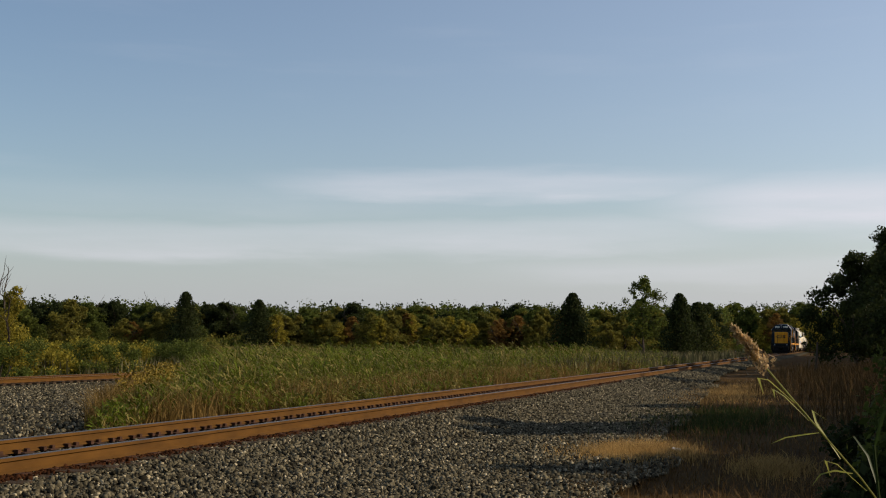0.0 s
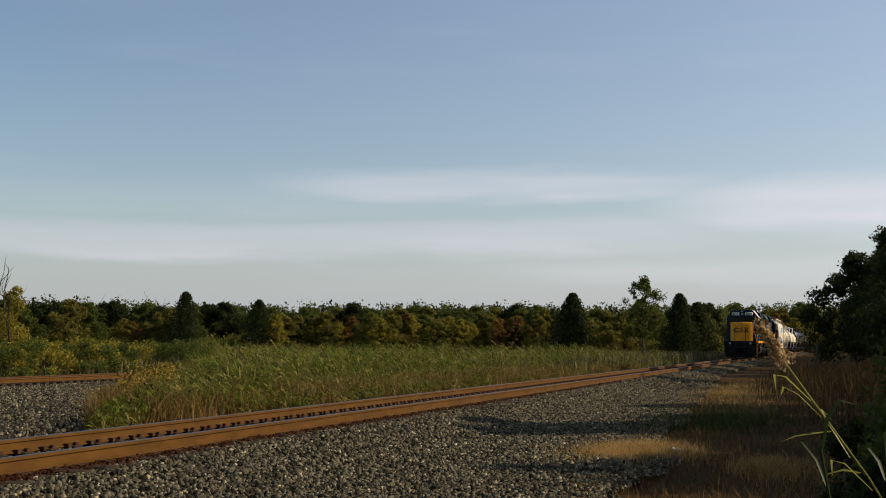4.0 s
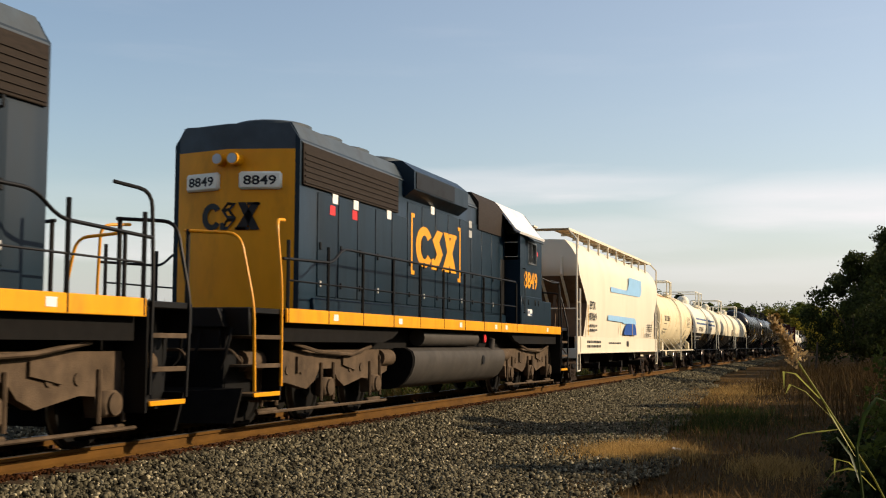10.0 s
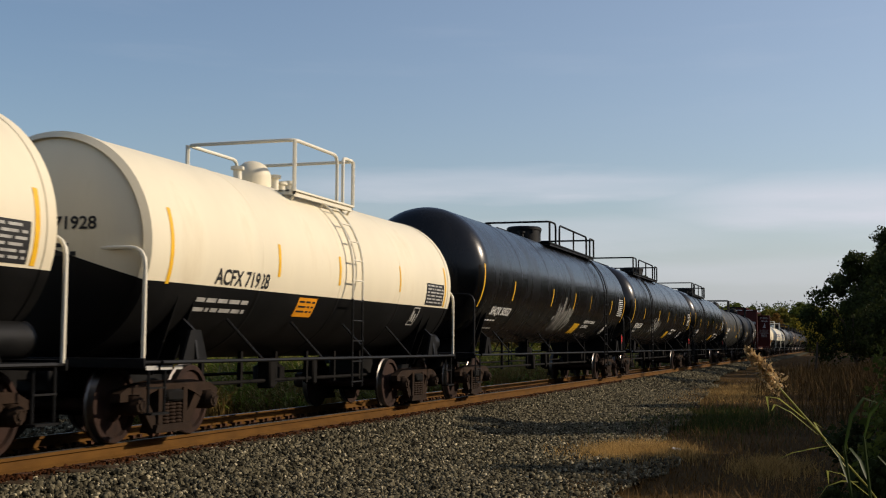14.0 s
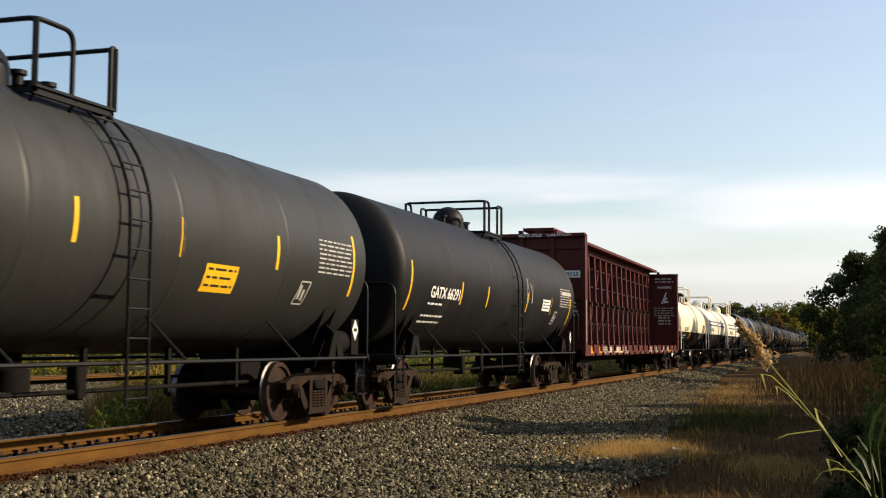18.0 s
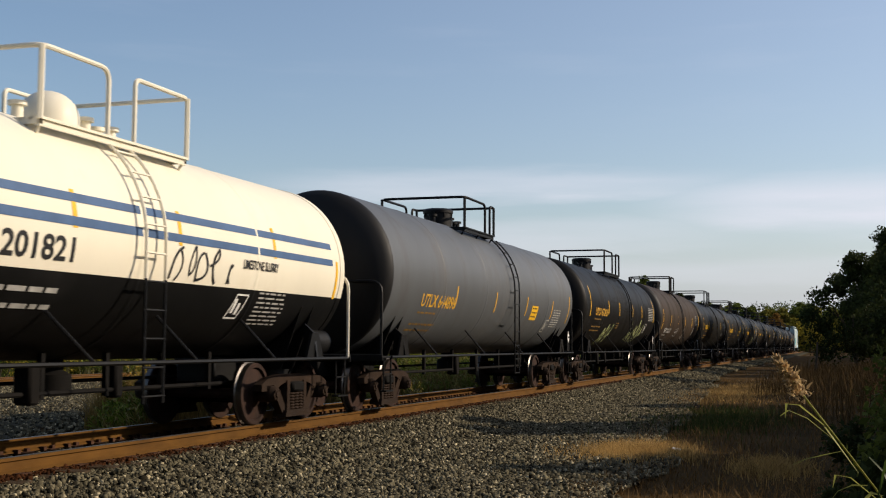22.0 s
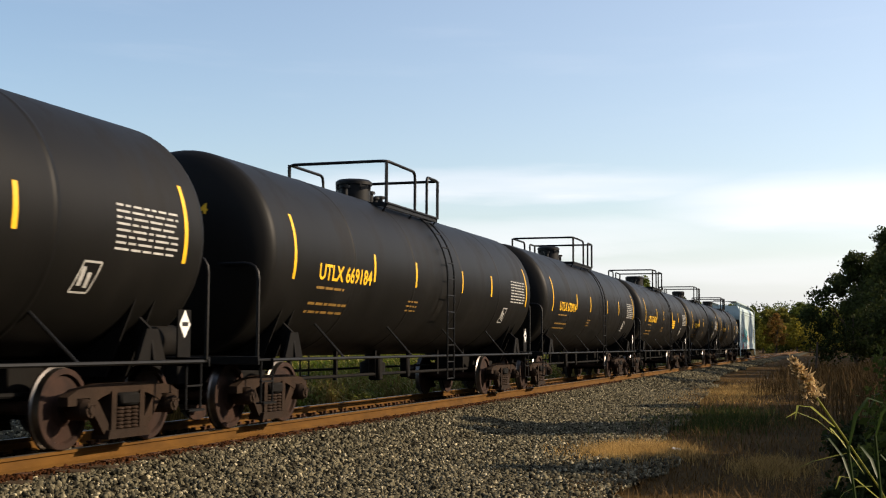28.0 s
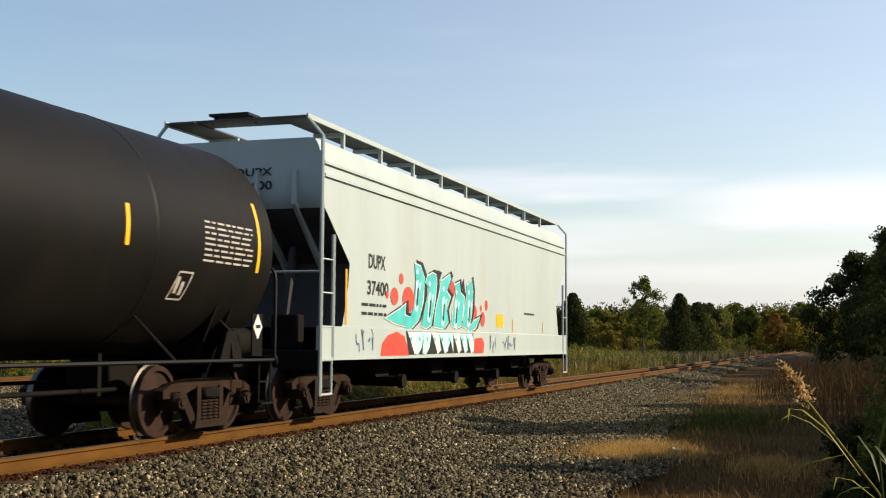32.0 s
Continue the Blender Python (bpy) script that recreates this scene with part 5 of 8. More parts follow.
    g.v += [(-1.1, end_y(1.1), lo), (0, e1, lo), (1.1, end_y(1.1), lo), (-1.1, end_y(1.1), hi), (0, e1, hi), (1.1, end_y(1.1), hi), (-1.1, end_y(1.1), 4.36), (-.92, end_y(.92), 4.62), (0, e1, 4.62), (.92, end_y(.92), 4.62), (1.1, end_y(1.1), 4.36)]
    for f, m in (((0, 3, 4, 1), 1), ((1, 4, 5, 2), 1), ((3, 6, 7, 8, 4), 2), ((4, 8, 9, 10, 5), 2), ((7, 9, 8), 2)):
        g.f.append(tuple(o + q for q in f))
        g.m.append(m)
    part("long_hood", g, [navy, yellow, roof_grey], car, "long dark blue engine hood")
    part("hood_roof", Geo().prism([(-1.12, 4.32), (-.93, 4.65), (.93, 4.65), (1.12, 4.32)], 'y', Y(8.5), e1 - .3), roof_grey, car)
    part("filter_housing", Geo().prism([(-1.15, 3.84), (-1.15, 4.48), (-.96, 4.72), (.96, 4.72), (1.15, 4.48), (1.15, 3.84)], 'y', Y(6.46), Y(8.5)), grille_brown, car, "brown air filter housing")
    part("dynamic_brake", Geo().prism([(-1.1, 4.0), (-1.32, 4.16), (-1.32, 4.52), (-1.06, 4.72), (1.06, 4.72), (1.32, 4.52), (1.32, 4.14), (1.1, 4.0)], 'y', Y(9.9), Y(13.4)), navy, car)
    for x in (-1, 1):
        part("brake_grille", Geo().box(min(x * 1.32, x * 1.335), max(x * 1.32, x * 1.335), Y(10.9), Y(13.3), 4.18, 4.5), black_paint, car)
        grille = part("radiator_grille", Geo().box(min(x * 1.1, x * 1.135), max(x * 1.1, x * 1.135), Y(13.75), e1 - .32, 3.66, 4.32, .01), grille_brown, car, "dark brown radiator grille")
        for k in range(6):
            z = 3.7 + k * .09
            part("grille_slat", Geo().box(min(x * 1.135, x * 1.15), max(x * 1.135, x * 1.15), Y(13.8), e1 - .36, z, z + .03), grille_brown, grille)
        for k in range(13):
            s = 6.5 + k * .84
            d = part("hood_door", Geo().box(min(x * 1.1, x * 1.118), max(x * 1.1, x * 1.118), Y(s), Y(s + .8), 1.95, 3.62 if s > 13 else 3.95, .008), navy, car)
            part("latch", Geo().box(min(x * 1.118, x * 1.14), max(x * 1.118, x * 1.14), Y(s + .68), Y(s + .74), 2.7, 2.82, .005), black_paint, d)
            part("latch", Geo().box(min(x * 1.118, x * 1.14), max(x * 1.118, x * 1.14), Y(s + .68), Y(s + .74), 2.1, 2.2, .005), dull_white if k % 3 == 0 else black_paint, d)
        part("hood_base", Geo().box(min(x * 1.1, x * 1.16), max(x * 1.1, x * 1.16), Y(6.1), Y(17.6), 1.69, 1.92, .015), navy, car)
    for s in (14.2, 15.5, 16.8, 10.9, 12.4):
        part("roof_fan", Geo().turn([(.66, -.02), (.66, .17), (.58, .2), (.58, .15), (0, .15)], (0, Y(s), 4.65 if s > 13.4 else 4.72), 24), roof_grey, car)
    part("exhaust_stack", Geo().box(-.25, .25, Y(9.1), Y(9.55), 4.62, 4.82, .02), grille_brown, car)
    part("hood_lifting_eye", Geo().tube([(1.08, Y(17.2), 3.5), (1.2, Y(17.2), 3.52), (1.2, Y(17.2), 3.62), (1.08, Y(17.2), 3.6)], .02, 6), black_paint, car)
    part("horn", Geo().cyl((.2, Y(13.6), 4.62), (.2, Y(13.6), 4.82), .04).cyl((.2, Y(13.45), 4.86), (.2, Y(13.85), 4.84), .05, .12, n=12).cyl((.05, Y(13.75), 4.8), (.05, Y(13.4), 4.8), .05, .1, n=12), black_paint, car)
    # hood end
    for x in (-1, 1):
        a, b = sorted((x * .14, x * .8))
        bd = part("number_board", Geo().box(-.34, .34, -.05, .05, -.14, .14, .035), board_white, car, "white number board", at=pose(x * .5, end_y(.5, .02), 3.72, 0, 0, 180 - x * 13.8))
        letters("board_number", number, black_mark, bd, lambda p, q: (p, -.054, q), -.26, .26, -.075, .075, 0)
        part("headlight", Geo().cyl((x * .13, e1 - .08, 4.05), (x * .13, e1 + .15, 4.05), .1, n=16).cyl((x * .13, e1 + .15, 4.05), (x * .13, e1 + .155, 4.05), .08, n=16, m=1), [yellow, lamp_glass], car)
    decal("rear_emblem", emblem(-.5, .5, 2.95, 3.38, -1), black_mark, car, lambda a, b: (a, end_y(a, .02), b), 0)
    # side lettering and labels
    a0, a1 = (9.2, 12.75) if facing > 0 else (10.1, 12.7)
    z0, z1 = (2.38, 3.7) if facing > 0 else (2.72, 3.55)
    decal("side_emblem", emblem(Y(a0), Y(a1), z0, z1, side), yellow, car, flat(1.123, side), 0, label="large yellow emblem")
    if facing < 0:
        b = [rect(Y(a0 - .3), Y(a0 - .22), 2.55, 3.75), rect(Y(a0 - .3), Y(a0 - .1), 3.67, 3.75), rect(Y(a0 - .3), Y(a0 - .1), 2.55, 2.63), rect(Y(a1 + .22), Y(a1 + .3), 2.55, 3.75), rect(Y(a1 + .1), Y(a1 + .3), 3.67, 3.75), rect(Y(a1 + .1), Y(a1 + .3), 2.55, 2.63)]
        decal("emblem_bracket", b, yellow, car, flat(1.123, side), 0)
    for s, z, m in ((8.95, 3.82, dull_white), (8.95, 3.6, dull_white), (11.6, 3.85, white_mark), (14.1, 3.5, white_mark), (15.7, 3.5, white_mark), (16.6, 3.5, white_mark), (15.75, 3.32, red_mark), (16.7, 3.3, red_mark)):
        decal("warning_label", [rect(Y(s), Y(s) + .22, z, z + .16)], m, car, flat(1.123, side), 0)
    decal("cab_label", [rect(Y(4.95), Y(5.4), 1.93, 2.1)], white_mark, car, flat(1.53, side), 0)
    decal("cab_label_print", [rect(Y(5.2), Y(5.26), 1.98, 2.06), rect(Y(5.3), Y(5.36), 1.98, 2.06), rect(Y(4.97), Y(5.15), 1.94, 1.99)], blue_mark, car, flat(1.533, side), 0)
    decal("cab_emblem", [rect(Y(4.22), Y(4.36), 3.5, 3.62)], red_mark, car, flat(1.504, side), 0)
    decal("sill_reflector", [rect(Y(q), Y(q) + .18, 1.55, 1.65) for q in (3.2, 7.4, 8.3, 11.0, 14.6, 17.5)], white_mark, car, flat(1.545, side), 0)
    # walkway rails
    for x in (-1, 1):
        k = 0
        s = 6.5
        while s < 19.4:
            part("handrail_post", Geo().tube([(x * 1.52, Y(s), 1.5), (x * 1.52, Y(s), 2.68)], .028, 6), black_paint, car)
            s += 1.42
        part("lower_handrail", Geo().tube([(x * 1.52, Y(6.5), 2.12), (x * 1.52, Y(19.3), 2.1)], .014, 6), black_paint, car)
        part("walkway_handrail", Geo().tube(bend([(x * 1.0, Y(6.1), 2.9), (x * 1.52, Y(6.45), 2.72), (x * 1.52, Y(17.3), 2.7), (x * 1.52, Y(17.7), 2.45), (x * 1.52, Y(19.45), 2.4)], .2), .022, 8), black_paint, car)
    # between the trucks
    half = [(1.0, .36), (1.16, .4), (1.3, .5), (1.4, .64), (1.46, .8), (1.47, .95), (1.43, 1.06), (1.3, 1.13)]
    tank = half + [(-x, z) for x, z in reversed(half)]
    ft = part("fuel_tank", Geo().prism(tank, 'y', Y(7.35), Y(13.7)), fuel_grey, car, "dusty grey fuel tank")
    for e in (7.3, 13.7):
        part("fuel_tank_end", Geo().prism([(x * .985, z * .99) for x, z in tank], 'y', Y(e), Y(e + .05)), underframe_black, ft)
    for x in (-1, 1):
        part("fuel_gauge", Geo().cyl((x * 1.44, Y(9.2), .86), (x * 1.485, Y(9.2), .86), .1, n=14), black_paint, ft)
        part("fuel_filler", Geo().cyl((x * 1.3, Y(8.1), 1.1), (x * 1.36, Y(8.1), 1.34), .12, .07, n=12), fuel_grey, ft)
        part("cutoff_button", Geo().cyl((x * 1.42, Y(8.95), 1.33), (x * 1.45, Y(8.95), 1.33), .09, n=14), red_mark, car, "red fuel cut-off button")
        part("air_reservoir", Geo().cyl((x * 1.22, Y(9.2), 1.32), (x * 1.22, Y(12.9), 1.32), .16, n=18), fuel_grey, car)
    add_loco_truck(car, Y(3.86))
    add_loco_truck(car, Y(17.12))
    return car


def build_locomotives():
    TRAIN[0] = locomotive("8854", 1, 1, "dark blue diesel locomotive with yellow nose and stripe")
    TRAIN[1] = locomotive("8849", -1, -1, "dark blue diesel locomotive running with yellow long hood first")


# ---- covered hoppers and the lumber car ----
def hopper_car(L, paint, under, dark, post, top_z, walk_z, label, walk_mat, flush=False):
    car = thing("hopper_car", label, "hopper car", "train cars")
    H = L / 2
    a = H - post                                 # end posts
    levels = []
    zs = [1.46, 1.75, 2.1, 2.5, 2.9, 3.3, 3.6] + [top_z - .55, top_z - .3, top_z - .12, top_z - .02, top_z]
    for z in zs:
        t = (z - 1.46) / (top_z - 1.46)
        if flush:
            x = 1.47 if z < top_z - .5 else 1.47 - .16 * ((z - top_z + .5) / .5) ** 2
        else:
            x = 1.5 + .07 * math.sin(math.pi * min(1, t * 1.15)) if t < .78 else 1.5 - .42 * ((t - .78) / .22) ** 1.6
        if z >= top_z:
            x = .75 if not flush else 1.25
        inset = .1 if z >= 3.35 else (1.25 - .0 if z <= 2.45 else .1 + 1.15 * (3.35 - z) / .9)
        if z < 2.45:
            inset = 1.25 - .35 * (2.45 - z)
        levels.append((z, x, a - inset))
    g = Geo()
    ny = 13
    for z, x, e in levels:
        g.v += [(x, -e + 2 * e * k / (ny - 1), z) for k in range(ny)] + [(-x, -e + 2 * e * k / (ny - 1), z) for k in range(ny)]
    for j in range(len(levels) - 1):
        o, p = j * 2 * ny, (j + 1) * 2 * ny
        for k in range(ny - 1):
            g.f += [(o + k, o + k + 1, p + k + 1, p + k), (o + ny + k, p + ny + k, p + ny + k + 1, o + ny + k + 1)]
            g.m += [0, 0]
        g.f += [(o, p, p + ny, o + ny), (o + ny - 1, o + 2 * ny - 1, p + 2 * ny - 1, p + ny - 1)]
        g.m += [1 if levels[j][0] < 3.25 else 0] * 2
    o = (len(levels) - 1) * 2 * ny
    for k in range(ny - 1):
        g.f.append((o + k, o + k + 1, o + ny + k + 1, o + ny + k))
        g.m.append(0)
    for k in range(ny - 1):
        g.f.append((k, ny + k, ny + k + 1, k + 1))
        g.m.append(1)
    part("hopper_body", g, [paint, dark], car)
    for x in (-1, 1):
        p, q = sorted((x * 1.42, x * 1.5))
        part("side_sill", Geo().box(p, q, -a, a, .96, 1.47, .015).box(min(x * 1.3, x * 1.52), max(x * 1.3, x * 1.52), -a, a, .94, .985), paint, car)
        if flush:
            part("side_ledge", Geo().box(min(x * 1.47, x * 1.51), max(x * 1.47, x * 1.51), -a + .1, a - .1, top_z - .62, top_z - .57).box(min(x * 1.46, x * 1.5), max(x * 1.46, x * 1.5), -a + .1, a - .1, top_z - .42, top_z - .38), paint, car)
    for e in (-1, 1):
        g = Geo()
        for x in (-1.0, -.35, .35, 1.0):
            g.prism([(e * (a - .1), 3.4), (e * (a - .1), 3.9), (e * (a - .02), 3.9), (e * (a - .02), 3.35), (e * (a - 1.2), 2.3), (e * (a - 1.28), 2.4)], 'x', x - .03, x + .03)
        part("end_rib", g, paint, car)
        part("slope_brace", Geo().prism([(e * (a - .4), 1.1), (e * (a - .32), 1.1), (e * (a - .75), 2.75), (e * (a - .85), 2.7)], 'x', -.7, -.6).prism([(e * (a - .4), 1.1), (e * (a - .32), 1.1), (e * (a - .75), 2.75), (e * (a - .85), 2.7)], 'x', .6, .7), dark, car)
        part("end_platform", Geo().box(-1.48, 1.48, min(e * a, e * (a - 1.0)), max(e * a, e * (a - 1.0)), 1.0, 1.08, .01).box(-1.48, 1.48, e * a - .03, e * a + .03, .8, 1.1, .01), under, car)
        part("center_sill", Geo().box(-.3, .3, min(e * (a - 2.6), e * (H - .5)), max(e * (a - 2.6), e * (H - .5)), .68, 1.0, .02), underframe_black, car)
        for x in (-1, 1):
            for d in (0, .46):
                part("corner_post", Geo().tube([(x * 1.5, e * (a - d), .4 if d == 0 else .95), (x * 1.5, e * (a - d), top_z - (.0 if d == 0 else 1.5))], .034, 6), paint, car)
            g = Geo().tube([(x * 1.5, e * a, top_z), (x * 1.22, e * a, walk_z)], .03)
            part("post_brace", g, paint, car)
            z = .42
            while z < top_z - 1.4:
                part("rung", Geo().tube([(x * 1.5, e * a, z), (x * 1.5, e * (a - .46), z)], .016, 5), paint, car)
                z += .52
            part("stirrup", Geo().tube(bend([(x * 1.5, e * a, .95), (x * 1.5, e * a, .42), (x * 1.5, e * (a - .42), .42), (x * 1.5, e * (a - .42), .95)], .06), .02), paint, car)
        part("end_handrail", Geo().tube(bend([(1.5, e * a, 2.3), (-1.5, e * a, 2.3)], .1), .02), paint, car)
        add_truck(car, e * (H - 1.9 - (.35 if not flush else .25)))
        part("brake_box", Geo().box(.55, 1.0, e * (a - .35) - .15, e * (a - .35) + .15, 1.1, 1.65, .03), underframe_black, car)
    add_couplers(car, L)
    # running boards and hatches
    for x in (-1, 1):
        p, q = sorted((x * .72, x * 1.25))
        part("running_board", Geo().box(p, q, -a - .05, a + .05, walk_z - .03, walk_z, .004), walk_mat, car)
        part("board_edge", Geo().box(min(x * 1.24, x * 1.27), max(x * 1.24, x * 1.27), -a - .05, a + .05, walk_z - .05, walk_z + .03), paint, car)
        k = -a + 1.4
        while k < a - .5:
            part("board_support", Geo().box(min(x * 1.2, x * 1.26), max(x * 1.2, x * 1.26), k - .03, k + .03, top_z - .42, walk_z).box(min(x * .7, x * 1.2), max(x * .7, x * 1.2), k - .025, k + .025, walk_z - .1, walk_z - .03), paint, car)
            k += 1.72
    for e in (-1, 1):
        part("cross_board", Geo().box(-1.25, 1.25, min(e * (a - .05), e * (a - .6)), max(e * (a - .05), e * (a - .6)), walk_z, walk_z + .03, .004), walk_mat, car)
        part("roof_grab", Geo().box(-.55, .15, e * (a - .55), e * (a - .1), walk_z + .1, walk_z + .14).tube([(-.6, e * (a - .3), walk_z), (-.5, e * (a - .3), walk_z + .12)], .03).tube([(.2, e * (a - .3), walk_z), (.1, e * (a - .3), walk_z + .12)], .03), under, car)
    for k in range(5):
        y = -a + 2.2 + k * (2 * a - 4.4) / 4
        part("roof_hatch", Geo().turn([(.42, 0), (.42, .1), (.38, .14), (0, .16)], (0, y, top_z - .01), 20), paint, car)
    n = 4 if flush else 3
    for k in range(n):
        y = -a + 3.9 + k * (2 * a - 7.8) / (n - 1)
        part("discharge_outlet", Geo().prism([(y - 1.3, 1.45), (y + 1.3, 1.45), (y + .3, .6), (y - .3, .6)], 'x', -1.0, 1.0).cyl((-1.2, y + .1, .52), (1.35, y + .1, .52), .1, n=12).cyl((1.3, y + .1, .52), (1.4, y + .1, .52), .13, n=12), underframe_black, car)
    return car


def build_hoppers():
    L = LENGTH[2]
    car = TRAIN[2] = hopper_car(L, hopper_white, hopper_white, mat("rust_brown_slope_grime", (0.12, 0.072, 0.04), .8, var=.4, scale=2, dirt=(.05, .032, .02), dirt_amount=.7), .93, 4.42, 4.72, "white covered hopper car with pale and deep blue swooshes", mat("rusty_tan_grating", (0.32, 0.22, 0.12), .8, var=.3, scale=4))
    f, y = flat(1.585), lambda s: s - L / 2 - .85
    R = lambda shapes: [[(y(a), b) for a, b in o] for o in shapes]
    arc = lambda cx, cz, rx, rz, t0, t1, n=8: [(cx + rx * math.cos(radians(t0 + (t1 - t0) * i / n)), cz + rz * math.sin(radians(t0 + (t1 - t0) * i / n))) for i in range(n + 1)]
    decal("side_swoosh", R([[(7.0, 3.2), (10.1, 3.2)] + arc(10.1, 3.6, .6, .4, -90, -10) + [(10.75, 3.72), (13.6, 3.72)] + arc(13.1, 3.4, .6, .32, 30, -90) + [(7.0, 3.02)]]), sky_blue, car, f, 0, "pale blue painted swoosh")
    decal("side_swoosh", R([[(6.45, 2.22), (11.9, 2.22)] + arc(11.9, 1.9, .5, .32, 90, 30) + [(12.4, 1.98), (9.6, 1.98), (9.3, 2.02), (6.45, 2.04)]]), sky_blue, car, f, 0)
    decal("side_swoosh", R([arc(10.6, 1.58, 1.0, .42, 180, 100) + [(11.9, 2.0)] + arc(11.9, 1.58, .5, .42, 90, 0)]), deep_blue, car, flat(1.588), 0, "deep blue painted swoosh")
    letters("car_lettering", "EPTX", black_mark, car, f, y(3.4), y(4.3), 2.33, 2.58, 0)
    letters("car_number", "87069", black_mark, car, f, y(3.3), y(4.45), 1.98, 2.22, 0)
    decal("small_print", [[(y(p[0]), p[1]) for p in o] for o in text_bars(3.3, 4.5, 1.85, 2, .06, .08, 2) + text_bars(15.2, 16.4, 2.05, 4, .04, .04, 6) + text_bars(14.7, 16.2, 1.68, 2, .04, .04, 7)], black_mark, car, f, 0)
    decal("sill_print", [[(y(p[0]), p[1]) for p in o] for o in text_bars(3.3, 5.6, 1.34, 2, .08, .06, 12) + text_bars(7.0, 9.5, 1.3, 1, .06, .05, 13) + [rect(10.6, 11.1, 1.15, 1.35)]], black_mark, car, flat(1.504), 0)
    decal("round_badge", [arc(9.35, 1.78, .12, .12, 0, 345, 14)], black_mark, car, f, 0)
    decal("reflector_strip", R([rect(3.0, 3.08, 1.5, 2.45), rect(8.8, 8.87, 1.55, 2.0), rect(11.4, 11.47, 1.55, 2.0), rect(14.0, 14.07, 1.55, 1.9), rect(16.6, 16.67, 1.5, 2.2)]), faded_yellow, car, flat(1.592), 0)
    letters("end_number", "87069", black_mark, car, lambda a, b: (a, -(L / 2 - .93) + .088, b), -.1, .32, 3.97, 4.08, 0)
    letters("end_lettering", "EPTX", black_mark, car, lambda a, b: (a, -(L / 2 - .93) + .088, b), -.08, .28, 4.14, 4.24, 0)

    L = LENGTH[28]
    black_end = mat("black_slope_sheet", (0.03, 0.03, 0.032), .6, var=.3)
    car = TRAIN[28] = hopper_car(L, hopper_grey, black_paint, black_end, 1.05, 4.4, 4.72, "pale grey covered hopper car with turquoise and red graffiti", mat("dark_grating", (0.06, 0.06, 0.06), .7, var=.3), True)
    f, y = flat(1.476), lambda s: s - L / 2
    R = lambda shapes: [[(y(a), b) for a, b in o] for o in shapes]
    letters("car_lettering", "DUPX", black_mark, car, f, y(3.05), y(3.84), 2.47, 2.72, 0)
    letters("car_number", "37400", black_mark, car, f, y(3.0), y(4.0), 2.02, 2.27, 0)
    decal("small_print", [[(y(p[0]), p[1]) for p in o] for o in text_bars(2.75, 3.9, 1.88, 2, .05, .1, 2) + text_bars(13.6, 14.6, 2.0, 1, .05, .1, 5)], black_mark, car, f, 0)
    # graffiti: red bubbles, tall turquoise strokes edged in white and black, over side and sill
    P = lambda pts: [(3.6 + (c - 145) * .01125, .99 + (585 - v) * .0036) for c, v in pts]
    oval = lambda c, v, a, b: P([(c + a * math.cos(i * .42), v + b * math.sin(i * .42)) for i in range(15)])

    def grow(pts, k, dc=0, dv=0):
        mc, mv = sum(q[0] for q in pts) / len(pts), sum(q[1] for q in pts) / len(pts)
        out = []
        for c, v in pts:
            d = math.hypot(c - mc, v - mv) or 1
            out.append((c + (c - mc) / d * k + dc, v + (v - mv) / d * k + dv))
        return P(out)
    decal("graffiti_spot", R([oval(238, 200, 10, 28), oval(175, 288, 6, 19), oval(207, 292, 17, 45), oval(272, 300, 28, 66), oval(728, 285, 10, 34), oval(690, 306, 6, 20), oval(702, 372, 16, 46), oval(646, 335, 17, 44), oval(648, 418, 14, 34), oval(500, 215, 22, 50)]), red_spray, car, flat(1.478), 0)
    decal("graffiti_tag", R([P([(445, 130), (420, 120), (430, 180)]), P([(575, 140), (560, 190), (585, 230)])]), black_mark, car, flat(1.4785), 0)
    strokes = [[(300, 110), (330, 118), (350, 180), (342, 300), (322, 400), (285, 448), (258, 455), (272, 415), (298, 330), (306, 200)],
               [(365, 165), (392, 142), (412, 150), (416, 200), (404, 300), (388, 420), (362, 444), (335, 432), (354, 330), (374, 226), (354, 205)],
               [(440, 180), (488, 133), (496, 160), (472, 232), (492, 262), (472, 330), (482, 400), (455, 442), (400, 432), (412, 330), (430, 250)],
               [(515, 190), (548, 168), (554, 230), (578, 250), (570, 330), (560, 420), (530, 436), (500, 422), (510, 330), (530, 250)],
               [(595, 180), (625, 140), (634, 220), (626, 330), (617, 400), (590, 434), (568, 420), (576, 330), (590, 260)],
               [(165, 402), (232, 352), (258, 322), (252, 380), (300, 398), (262, 440), (205, 424)], [(598, 440), (640, 385), (682, 358), (650, 430), (615, 452)]]
    pale_spray = mat("pale_turquoise_spray_paint", (.42, .72, .7), .45, var=.2, scale=4)
